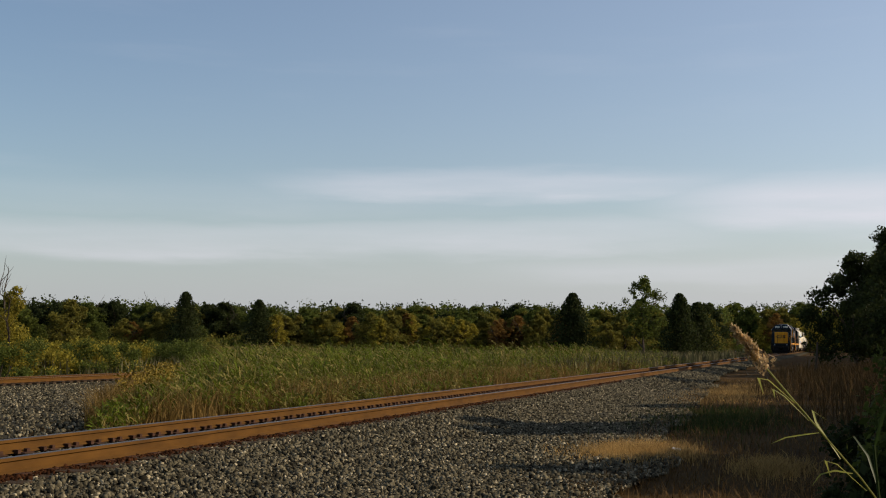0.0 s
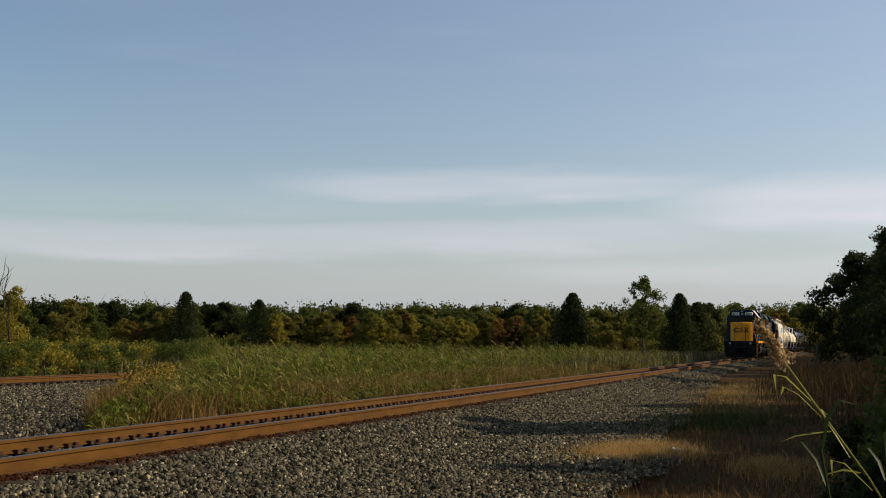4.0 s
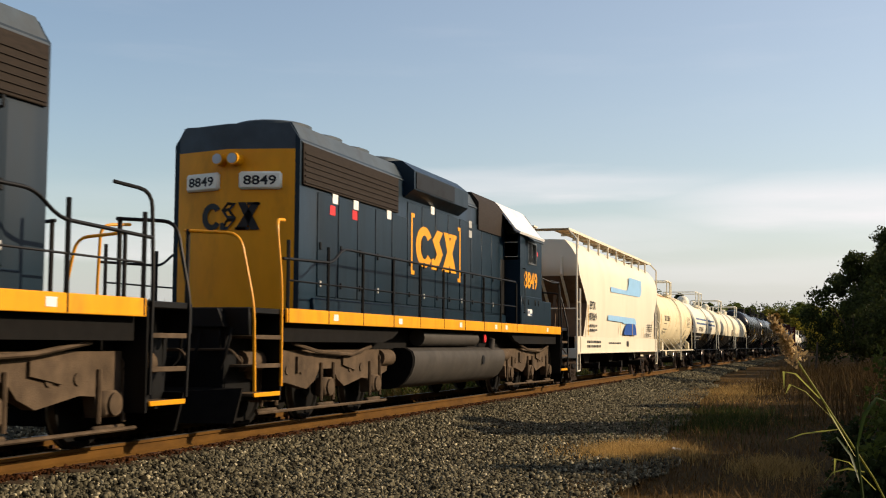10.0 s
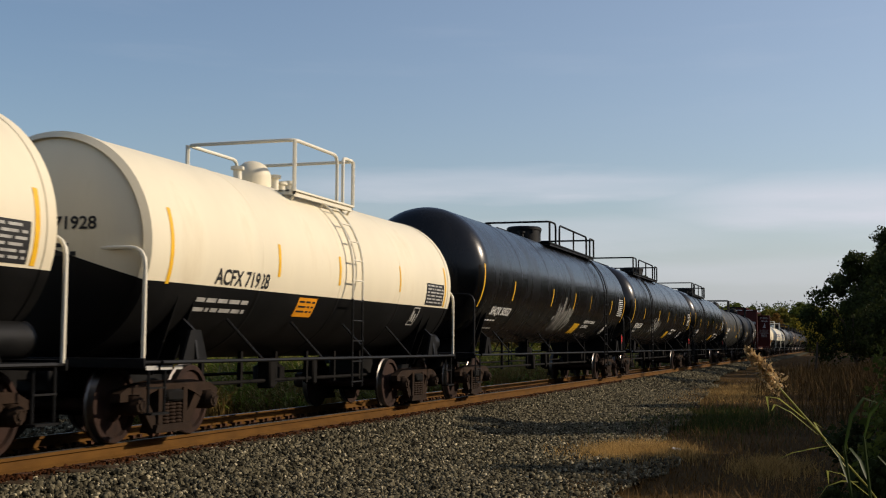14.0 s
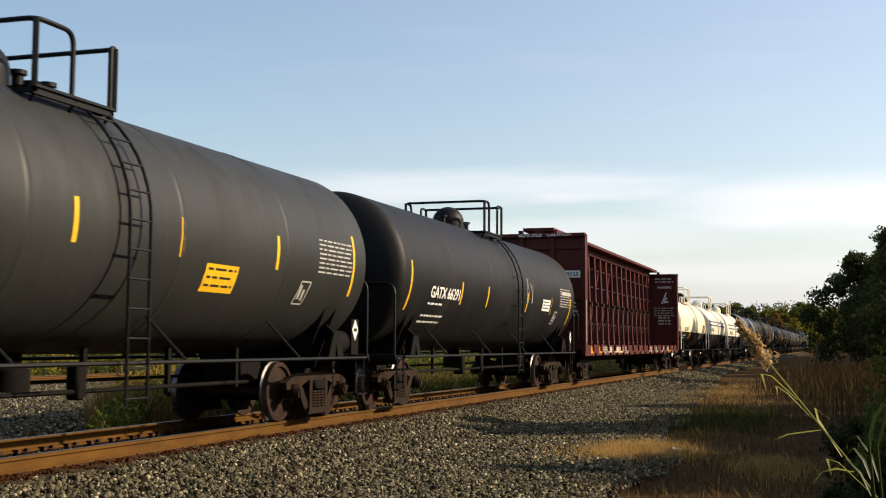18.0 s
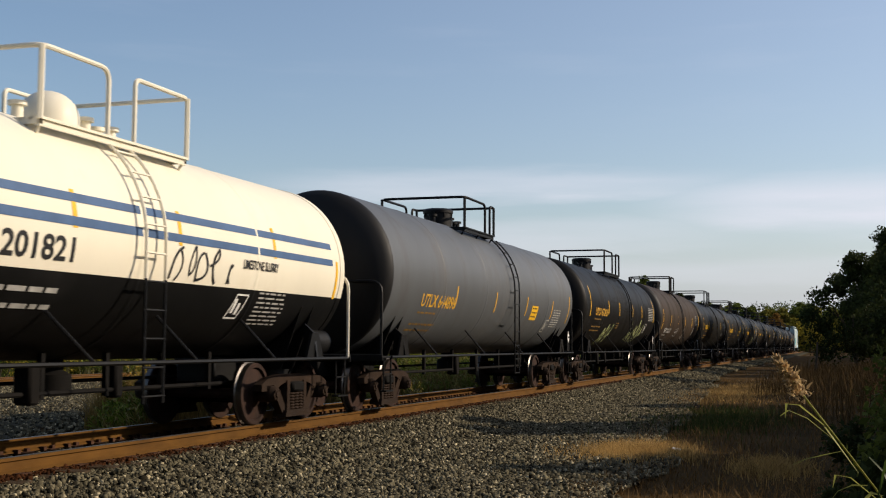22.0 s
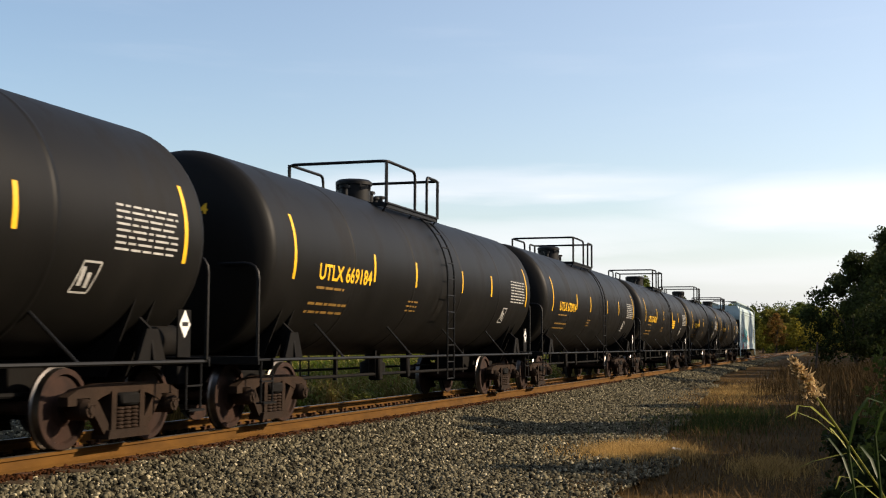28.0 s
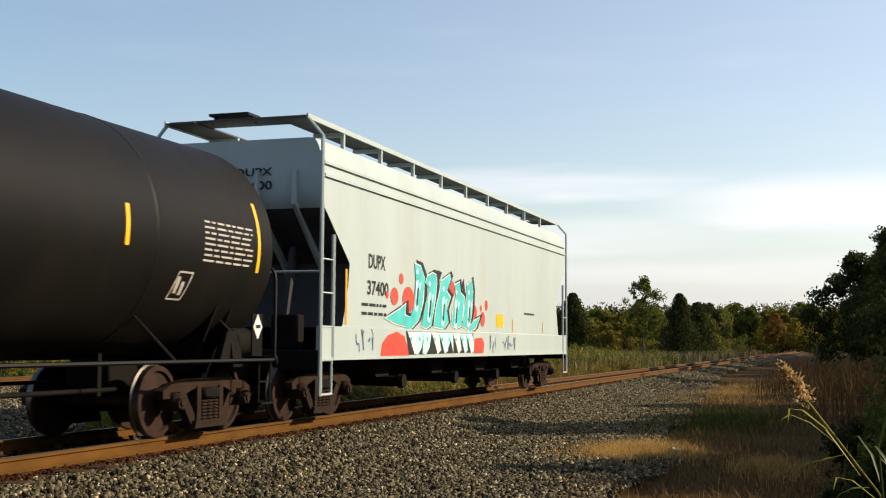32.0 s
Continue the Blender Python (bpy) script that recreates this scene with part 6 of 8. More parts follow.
    for k, p in enumerate(strokes):
        decal("graffiti_outline", R([grow(p, 13, 10, -8)]), black_mark, car, flat(1.4792 + .0002 * k), 0)
        decal("graffiti_edge", R([grow(p, 5)]), white_mark, car, flat(1.4812 + .0004 * k), 0)
        decal("graffiti_stroke", R([p if k < 0 else grow(p, 0)]), cyan_spray, car, flat(1.4846 + .0004 * k), 0)
        c0, v0 = p[0][0], p[0][1]
        if k < 5:
            decal("graffiti_highlight", R([P([(c0 + 5, v0 + 95), (c0 + 18, v0 + 80), (c0 + 14, v0 + 180), (c0 + 2, v0 + 200)]), oval(c0 + 12, v0 + 40, 6, 14), oval(c0 + 8, v0 + 225, 9, 24), P([(c0 + 22, v0 + 100), (c0 + 34, v0 + 90), (c0 + 24, v0 + 150)])]), pale_spray, car, flat(1.4884 + .0002 * k), 0)
            decal("graffiti_gap", R([P([(c0 + 12, v0 + 130), (c0 + 20, v0 + 120), (c0 + 14, v0 + 215), (c0 + 6, v0 + 225)])]), black_mark, car, flat(1.49), 0)
    decal("graffiti_spot", R([P([(142, 585), (148, 525), (172, 486), (212, 466), (248, 488), (272, 585)]), P([(636, 582), (640, 492), (690, 486), (706, 522), (700, 580)])]), red_spray, car, flat(1.505), 0)
    decal("graffiti_shade", R([P([(255, 462), (630, 462), (628, 576), (268, 582)])]), black_mark, car, flat(1.506), 0)
    rnd = random.Random(8)
    for k in range(9):
        c0 = 262 + k * 40
        top = [(c0, 464), (c0 + 40, 464)]
        foot = rnd.choice([[(c0 + 52, 560), (c0 + 34, 580), (c0 + 18, 520)], [(c0 + 30, 545), (c0 + 12, 582), (c0 - 6, 575)], [(c0 + 44, 578), (c0 + 26, 500), (c0 + 6, 574)]])
        decal("graffiti_foot", R([P(top + foot)]), pale_spray if k % 3 else white_mark, car, flat(1.507 + .0003 * k), 0)
        decal("graffiti_mark", R([oval(c0 + 18, 500, 5, 12)]), cyan_spray, car, flat(1.511), 0)
    decal("sill_tag", scribble(y(2.4), y(3.3), 1.05, 1.4, 4, .03, 3) + scribble(y(10.3), y(10.9), 1.05, 1.38, 3, .03, 5) + scribble(y(11.4), y(12.6), 1.05, 1.38, 5, .04, 6), blue_mark, car, flat(1.505), 0)
    decal("yellow_tag", R([rect(11.0, 11.6, 1.6, 1.9)]), yellow_mark, car, f, 0)
    decal("reflector_strip", R([rect(2.05, 2.13, 1.5, 2.4), rect(12.4, 12.45, 1.5, 1.8), rect(15.5, 15.55, 1.5, 1.8)]), faded_yellow, car, flat(1.479), 0)
    letters("end_number", "37400", black_mark, car, lambda a, b: (a, -(L / 2 - 1.05) + .088, b), -.05, .6, 3.6, 3.74, 0)
    letters("end_lettering", "DUPX", black_mark, car, lambda a, b: (a, -(L / 2 - 1.05) + .088, b), -.05, .6, 3.82, 3.95, 0)


def build_lumber_car():
    L = LENGTH[12]
    car = TRAIN[12] = thing("lumber_car", "empty oxide-red centre-beam lumber car with tall end bulkheads", "flat car", "train cars")
    H = L / 2
    a = H - .62
    part("deck", Geo().box(-1.45, 1.45, -a, a, .98, 1.06, .01), oxide, car)
    for x in (-1, 1):
        part("side_sill", Geo().prism([(-a, 1.2), (a - .5, 1.2), (a - .5, .86), (-a, .86)], 'x', x * 1.42, x * 1.5), oxide, car)
        for k in range(17):
            y = -a + 1.2 + k * (2 * a - 2.4) / 16
            part("stake_pocket", Geo().prism([(y - .1, 1.22), (y + .1, 1.22), (y + .06, 1.0), (y - .06, 1.0)], 'x', x * 1.5, x * 1.56), oxide, car)
            part("winch", Geo().cyl((x * 1.35, y + .4, .9), (x * 1.55, y + .4, .9), .06, n=10), truck_brown, car)
    part("center_sill", Geo().box(-.3, .3, -H + .5, H - .5, .62, 1.0, .02), underframe_black, car)
    full = a
    for e in (-1, 1):
        a = full if e < 0 else full - .6
        g = Geo().box(-1.5, 1.5, min(e * a, e * (a - .06)), max(e * a, e * (a - .06)), .98, 4.6, .01)
        part("bulkhead", g, oxide, car, "oxide red end bulkhead panel")
        for x in (-1.5, -.55, .45, 1.42):
            part("bulkhead_post", Geo().box(x - .03 if x > -1.4 else x, x + .1, min(e * (a + .04), e * (a - .3)) if abs(x) > 1.4 else min(e * (a + .1), e * a), max(e * (a + .04), e * (a - .3)) if abs(x) > 1.4 else max(e * (a + .1), e * a), .95, 4.66, .01), oxide, car)
        part("bulkhead_cap", Geo().box(-1.52, 1.52, e * a - .14, e * a + .14, 4.58, 4.7, .015).box(-.62, -.5, e * a - .1, e * a + .1, 4.68, 4.8).box(.5, .62, e * a - .1, e * a + .1, 4.68, 4.8), oxide, car)
        part("bulkhead_shelf", Geo().box(-1.45, 1.45, e * a + e * .02 - .05, e * a + e * .02 + .05, 4.2, 4.3).box(-1.45, 1.45, e * a + e * .02 - .05, e * a + e * .02 + .05, 2.6, 2.7), oxide, car)
        part("end_grab_iron", Geo().tube(bend([(1.3, e * (a + .06), 1.1), (1.3, e * (a + .14), 1.5), (1.3, e * (a + .14), 2.2), (.9, e * (a + .08), 2.2)], .1), .02), black_paint, car)
        # gusset panel behind each bulkhead
        part("gusset_panel", Geo().box(-.15, .15, min(e * (a - .06), e * (a - .5)), max(e * (a - .06), e * (a - .5)), 1.06, 4.5, .01), oxide, car)
        add_truck(car, e * (H - 2.6))
    add_couplers(car, L)
    far, a = full - .6, full
    part("top_chord", Geo().box(-.5, .5, -a, far, 4.78, 4.89, .01).box(-.14, .14, -a, far, 4.55, 4.8, .01), oxide, car)
    part("bottom_chord", Geo().box(-.25, .25, -a, far, 1.06, 1.2, .02), oxide, car)
    n = 18
    ys = [-L / 2 + 2.18 + 1.187 * k for k in range(n)]
    cable = mat("grey_cable", (.1, .095, .09), .6, metal=.3, var=.2)
    for k, y in enumerate(ys):
        post = part("beam_post", Geo().prism([(-.1, 4.58), (.1, 4.58), (.2, 1.1), (-.2, 1.1)], 'y', y - .02, y + .02), oxide, car)
        for x in (-1, 1):
            part("post_flange", Geo().prism([(x * .08, 4.58), (x * .11, 4.58), (x * .22, 1.1), (x * .19, 1.1)], 'y', y - .1, y + .1), oxide, post)
            part("post_clamp", Geo().box(min(x * .14, x * .24), max(x * .14, x * .24), y - .12, y + .12, 2.72, 2.82, .01), truck_brown, post)
            for q in range(5):
                part("rivet", Geo().box(min(x * .15, x * .235), max(x * .15, x * .235), y + .08, y + .105, 1.3 + q * .68, 1.34 + q * .68), dull_white, post)

    def diagonal(k0, z0, k1, z1):
        y0, y1 = ys[k0], ys[k1]
        part("diagonal", Geo().prism([(y0 - .09, z0), (y0 + .09, z0), (y1 + .09, z1), (y1 - .09, z1)], 'x', -.05, .05), oxide, car)
        part("gusset", Geo().prism([(y1 - .14, z1 + .3), (y1 + .14, z1 + .3), (y1 + .12, z1 - .2), (y1 - .12, z1 - .2)], 'x', -.1, .1), oxide, car)
    for k in (1, 3, 5, 7):
        diagonal(k, 1.25, k + 2, 4.2)
        diagonal(17 - k + 1 if k == 1 else 18 - k - 1, 1.25, 16 - k if k == 1 else 16 - k - 1, 4.2)
    for k in range(n - 1):
        for x in (-.26, .26):
            part("tie_down_cable", Geo().tube([(x, ys[k], 2.75), (x, (ys[k] + ys[k + 1]) / 2, 2.2), (x, ys[k + 1], 1.75)], .005, 5), cable, car)
            part("tie_down_cable", Geo().tube([(x, ys[k], 1.75), (x, (ys[k] + ys[k + 1]) / 2, 2.2), (x, ys[k + 1], 2.75)], .005, 5), cable, car)
    # lettering
    letters("caution_lettering", "CAUTION", white_mark, car, lambda p, q: (p, -a - .146, q), .3, 1.1, 4.6, 4.68, 0)
    decal("caution_print", text_bars(-.6, .15, 4.68, 2, .03, .025, 3), white_mark, car, lambda p, q: (p, -a - .146, q), 0)
    part("number_panel", Geo().box(.1, 1.35, -a - .02, -a - .005, 3.3, 3.52, .004), white_mark, car)
    letters("car_number", "COER 880155", black_mark, car, lambda p, q: (p, -a - .024, q), .15, 1.3, 3.34, 3.48, 0)
    decal("bulkhead_print", text_bars(.4, 1.3, 2.55, 4, .07, .06, 4), dull_white, car, lambda p, q: (p, -a - .008, q), 0)
    for x in (0, -1.7):
        for b0, b1, z, rows, h, gap, sd in ((.4, 1.3, 4.5, 2, .07, .08, 6), (.35, 1.35, 3.05, 4, .05, .07, 7), (.55, 1.15, 2.6, 3, .08, .07, 9)):
            decal("panel_print", text_bars(b0 + x, b1 + x, z, rows, h, gap, sd), dull_white, car, lambda p, q: (p, far - .068, q), 0)
    letters("warning_lettering", "WARNING", white_mark, car, lambda p, q: (p, far - .07, q), .5, 1.2, 3.98, 4.1, 0)
    decal("warning_sign", stroke([(.75, 3.3), (.95, 3.8), (.88, 3.55), (1.0, 3.5), (.8, 3.4), (1.05, 3.32), (.7, 3.28)], .05), white_mark, car, lambda p, q: (p, far - .07, q), 0)
    o = lambda s0: s0 - L / 2
    letters("sill_lettering", "COER", white_mark, car, flat(1.506), o(4.55), o(5.24), .93, 1.14, 0)
    letters("sill_number", "880155", white_mark, car, flat(1.506), o(5.99), o(7.13), .93, 1.14, 0)
    for s0, s1, m in ((5.69, 5.96, orange_label), (7.16, 7.5, orange_label), (2.9, 3.3, orange_label), (20.0, 20.4, orange_label), (1.5, 1.9, orange_label)):
        decal("sill_label", [rect(o(s0), o(s1), .93, 1.15)], m, car, flat(1.505), 0)
    for s0 in (3.6, 7.95, 13.8, 15.6, 17.4, 19.0):
        decal("sill_print", text_bars(o(s0), o(s0) + .75, 1.14, 4, .04, .02, int(s0 * 10)), dull_white, car, flat(1.506), 0)
    decal("sill_frame", stroke([(o(21.0), .84), (o(21.35), .84), (o(21.35), 1.16), (o(21.0), 1.16), (o(21.0), .84)], .03), dull_white, car, flat(1.507), 0)
    decal("post_print", text_bars(-.1, .1, 3.9, 9, .1, .12, 31), dull_white, car, lambda p, q: (p, far - .505, q), 0)
    decal("reflector_strip", [rect(-a + .08, -a + .14, 1.3, 2.6)], dull_white, car, flat(1.524), 0)


# ---- land ----
def land_z(x, y):
    n = noise.noise((x * .12, y * .12, 3.1)) * .07 + noise.noise((x * .5, y * .5, 7.7)) * .025
    side = min(1.0, max(0.0, (-13.5 - x) / 6))
    z = -.46 - .22 * side + n
    if x > 1.0:                                 # a low bank beside the line
        z += min(.9, (x - 1.0) * .16) * (1 if y > 6 else max(0, (y + 4) / 10))
    return z


def gravel_edge(y):
    return max(-6.6, -2.1 - .075 * max(0, y - 9)) + .5 * noise.noise((0, y * .23, 1.7)) + .25 * noise.noise((4, y * .9, 1.7))


ground_soil = mat("dry_grass_soil", (0.055, 0.033, 0.0125), 0.95, var=0.45, scale=0.6, dirt=(0.02, 0.015, 0.005), dirt_amount=0.8, dirt_scale=0.25, bump=0.8, bump_scale=14, spec=0.02)
gravel = mat("grey_ballast", (0.04, 0.035, 0.022), 0.95, var=0.6, scale=22, dirt=(0.07, 0.06, 0.037), dirt_amount=0.6, dirt_scale=14, bump=1.0, bump_scale=26, spec=.03)
stone = mat("ballast_stone", (0.083, 0.072, 0.044), 0.9, var=0.3, scale=8, island=0.9, spec=.06)
pale_stone = mat("pale_ballast_stone", (0.29, 0.245, 0.15), 0.85, var=0.2, scale=8, island=0.55)
rust_stone = mat("rust_stained_ballast", (0.042, 0.016, 0.006), 0.95, var=0.3, scale=8, island=0.5, spec=0.05)
reed_green = mat("green_reed_blades", (0.1, 0.125, 0.012), 0.8, spec=.12, var=0.4, scale=0.35, dirt=(0.2, 0.15, 0.045), dirt_amount=0.8, dirt_scale=0.22, island=0.6, backlit=0.35)
dry_grass = mat("straw_grass", (0.19, 0.122, 0.036), 0.85, spec=.1, var=0.35, scale=0.5, island=0.4, backlit=0.25)
verge_straw = mat("trampled_brown_grass", (0.15, 0.088, 0.033), 0.9, spec=.08, var=0.4, scale=0.5, island=0.5, backlit=0.2)
brown_weed = mat("dead_brown_weeds", (0.09, 0.054, 0.02), 0.85, var=0.4, scale=0.8, island=0.5, spec=0.05)
short_green = mat("short_green_grass", (0.04, 0.055, 0.014), 0.7, var=0.4, scale=0.6, island=0.4, backlit=0.25, spec=0.08)
goldenrod = mat("goldenrod_bloom", (0.2, 0.14, 0.022), 0.8, var=0.3, scale=3, island=0.4, spec=0.08)


def build_ground():
    xs = [-2500, -1400, -800, -450, -300, -220, -160, -120, -95, -78, -66, -58] + [-52 + 1.6 * i for i in range(24)] + [-13 + .7 * i for i in range(36)] + [14, 18, 24, 34, 50, 80, 130, 220, 400, 800, 1500, 2500]
    ys = [-2500, -1200, -500, -200, -90, -50, -30, -20] + [-14 + 1.2 * i for i in range(70)] + [72 + 5 * i for i in range(30)] + [230, 260, 300, 350, 420, 520, 700, 1000, 1600, 2600, 4200]
    vs = [(x, y, land_z(x, y) if abs(x) < 160 and -60 < y < 400 else -.7) for y in ys for x in xs]
    n = len(xs)
    fs = [(j * n + i, j * n + i + 1, (j + 1) * n + i + 1, (j + 1) * n + i) for j in range(len(ys) - 1) for i in range(n - 1)]
    me = bpy.data.meshes.new("ground")
    me.from_pydata(vs, [], fs)
    me.materials.append(ground_soil)
    me.polygons.foreach_set("use_smooth", [True] * len(fs))
    tagged(new("ground", me), "dry grassy ground reaching to the woods", "ground", kind="structure")


def bed_z(dx, y):
    """Height of the stone bed, dx from the track's centre towards the camera."""
    a = abs(dx)
    if a < 1.45:
        z = -.215
    elif a < 2.9:
        z = -.215 - (a - 1.45) * .14
    else:
        z = -.418
    return z + .02 * noise.noise((dx * 2.1, y * 2.1, .3))


def build_bed():
    rows = [-30 + 1.0 * i for i in range(110)] + [80 + 4 * i for i in range(40)] + [260, 320, 400, 500]
    cols = 26
    vs, fs = [], []
    for y in rows:
        right = gravel_edge(y) + D
        for i in range(cols):
            dx = -4.6 + (right + 4.6) * i / (cols - 1)
            z = bed_z(dx, y) if -3.3 < dx else -.42 - (-3.3 - dx) * .26
            if i == cols - 1:
                z -= .12
            vs.append((-D + dx, y, z))
    for j in range(len(rows) - 1):
        fs += [(j * cols + i, j * cols + i + 1, (j + 1) * cols + i + 1, (j + 1) * cols + i) for i in range(cols - 1)]
    me = bpy.data.meshes.new("ballast_bed")
    me.from_pydata(vs, [], fs)
    me.materials.append(gravel)
    me.polygons.foreach_set("use_smooth", [True] * len(fs))
    tagged(new("ballast_bed", me), "grey crushed-stone bed of the railway", "ballast", kind="structure")
    # gravel yard between the two tracks
    g = Geo()
    pts = [(-10.5, 2), (-29.5, -6), (-44, -6), (-44, 60), (-27.0, 50.0), (-25.0, 46.5), (-17.0, 24.5), (-14.6, 19.0), (-12.4, 15.5)]
    g.prism([(p[0], p[1]) for p in pts], 'z', -.62, -.47)
    tagged(new("gravel_yard", g.mesh("gravel_yard", gravel)), "flat grey gravel between two railway tracks", "gravel", kind="structure")
    # loose stones
    rs = np.random.RandomState(5)
    block = np.array([(-1, -1, -.8), (1, -1, -.8), (1, 1, -.8), (-1, 1, -.8), (-.7, -.8, .8), (.8, -.7, .8), (.7, .8, .8), (-.8, .7, .8)]) * .74
    sides = [(0, 1, 5, 4), (1, 2, 6, 5), (2, 3, 7, 6), (3, 0, 4, 7), (4, 5, 6, 7)]

    def stones(name, where, n, size, material, label):
        pts = np.array([where() for _ in range(n)])
        sz = size * rs.uniform(.55, 1.5, (n, 1, 1)) * rs.uniform(.65, 1.2, (n, 1, 3))
        v = (block[None] + rs.uniform(-.42, .42, (n, 8, 3))) * sz
        a, b = rs.uniform(0, 6.28, n), rs.uniform(-.9, .9, n)
        ca, sa, cb, sb = np.cos(a)[:, None], np.sin(a)[:, None], np.cos(b)[:, None], np.sin(b)[:, None]
        x, y, z = v[..., 0], v[..., 1], v[..., 2]
        y, z = y * cb - z * sb, y * sb + z * cb
        x, y = x * ca - y * sa, x * sa + y * ca
        v = np.stack([x, y, z], -1) + pts[:, None]
        tagged(new(name, many(name, v, sides, n, material)), label, "stones", kind="stuff")

    def near_bed():
        y = 5.5 + 45 * rs.rand() ** 1.7
        lo, hi = 1.1, gravel_edge(y) + D
        dx = lo + (hi - lo + .3) * rs.rand()
        return (-D + dx, y, bed_z(dx, y) + .012)

    def mid_bed():
        y = 5.5 + 40 * rs.rand() ** 1.5
        dx = rs.uniform(-2.6, 1.1)
        return (-D + dx, y, bed_z(dx, y) + .01)

    def yard():
        while True:
            x, y = rs.uniform(-29.5, -11.5), rs.uniform(9, 46)
            if y < 21 + (-14.2 - x) * 1.75 and y > .85 * -x - 4:
                return (x, y, -.465)

    def stained():
        y = 5.5 + 50 * rs.rand() ** 1.6
        dx = .752 + abs(rs.normal(0, .13)) + .08
        return (-D + dx, y, max(-.19, bed_z(dx, y) + .03 - .2 * (dx - .83)))
    stones("loose_ballast", near_bed, 70000, .026, stone, "angular grey crushed stones beside the track")
    def far_bed():
        y = 46 + 90 * rs.rand() ** 1.3
        dx = 1.0 + (gravel_edge(y) + D - .8) * rs.rand()
        return (-D + dx, y, bed_z(dx, y) + .02)
    stones("far_ballast", far_bed, 15000, .05, stone, "grey crushed stones of the bed further along the line")
    stones("track_ballast", mid_bed, 12000, .027, stone, "angular grey crushed stones between the ties")
    stones("rust_stained_ballast", stained, 7000, .024, rust_stone, "rust-brown stones along the rail")
    stones("pale_ballast", near_bed, 11000, .021, pale_stone, "pale tan stones scattered over the ballast")
    stones("pale_yard_gravel", yard, 2500, .028, pale_stone, "pale stones scattered over the gravel yard")
    stones("yard_gravel", yard, 15000, .034, stone, "grey stones of the gravel yard")


def rail_geo(y0, y1):
    p = [(-.07, -.172), (.07, -.172), (.07, -.16), (.012, -.135), (.012, -.048), (.036, -.04), (.036, -.004), (.028, 0), (-.028, 0), (-.036, -.004), (-.036, -.04), (-.012, -.048), (-.012, -.135), (-.07, -.16)]
    n = len(p)
    g = Geo()
    g.v = [(x, y0, z) for x, z in p] + [(x, y1, z) for x, z in p]
    for i in range(n):
        g.f.append((i, (i + 1) % n, n + (i + 1) % n, n + i))
        g.m.append(1 if i in (6, 7, 8) else 0)
    g.f += [tuple(range(n - 1, -1, -1)), tuple(range(n, 2 * n))]
    g.m += [0, 0]
    return g


def build_track(name, x, y0, y1, ties_to, label, z=0.0):
    track = thing(name, label, "railway track", kind="structure", at=pose(x, 0, z))
    rail = rail_geo(y0, y1).mesh("rail", [rail_rust, rail_head], 30)
    for s in (-.752, .752):
        part("rail", rail, None, track, at=pose(s, 0, 0))
    tie = Geo().box(-1.3, 1.3, -.115, .115, -.36, -.178, .012).mesh("tie", tie_wood)
    rnd = random.Random(3)
    plate_g, n = Geo(), 0
    y = ties_to[0]
    while y < ties_to[1]:
        part("tie", tie, None, track, at=pose(rnd.uniform(-.05, .05), y, rnd.uniform(-.012, .004), 0, 0, rnd.uniform(-.8, .8)))
        for s in (-.752, .752):
            plate_g.box(s - .17, s + .17, y - .09, y + .09, -.178, -.165)
            for k in ((-1, 1) if s < 0 else (-1,)):
                plate_g.box(s + k * .09 - .025, s + k * .09 + .025, y + k * .05 - .03, y + k * .05 + .03, -.165, -.125)
                plate_g.box(s + k * .04, s + k * .12, y - .16 if k > 0 else y + .1, y - .1 if k > 0 else y + .16, -.178, -.13)
        y += .508
    part("rail_fasteners", plate_g, anchor_iron, track)
    return track


# ---- plants ----
def blades(rs, pts, h0, h1, w, lean=.35, segs=3, gust=(0, 0)):
    """Tapered, bending blades: an array of triangles-and-quads as quads."""
    n = len(pts)
    h = rs.uniform(h0, h1, n)
    a = rs.uniform(0, 2 * np.pi, n)
    side = np.stack([np.cos(a), np.sin(a), np.zeros(n)], -1) * (w * rs.uniform(.6, 1.3, n))[:, None]
    b = rs.uniform(0, 2 * np.pi, n)
    tilt = np.stack([np.cos(b), np.sin(b), np.zeros(n)], -1) * (h * lean * rs.rand(n))[:, None] + np.array([*gust, 0]) * h[:, None]
    out = []
    for k in range(segs):
        t0, t1 = k / segs, (k + 1) / segs
        c0 = pts + tilt * t0 ** 2 + np.array([0, 0, 1.]) * (h * t0 * (1 - .12 * t0))[:, None]
        c1 = pts + tilt * t1 ** 2 + np.array([0, 0, 1.]) * (h * t1 * (1 - .12 * t1))[:, None]
        w0, w1 = 1 - t0 ** 1.5, max(.06, 1 - t1 ** 1.5)
        out.append(np.stack([c0 - side * w0, c0 + side * w0, c1 + side * w1, c1 - side * w1], 1))
    return np.stack(out, 1).reshape(-1, 4, 3)


def weld_blades(name, quads, material, segs):
    """Joins each blade's quads so that one blade is one island."""
    q = quads.reshape(-1, segs, 4, 3)
    n = len(q)
    v = np.concatenate([q[:, 0, :2], q[:, :, 3:1:-1].reshape(n, -1, 3)], 1)
    f = [(2 * k, 2 * k + 1, 2 * k + 3, 2 * k + 2) for k in range(segs)]
    return many(name, v, f, n, material)


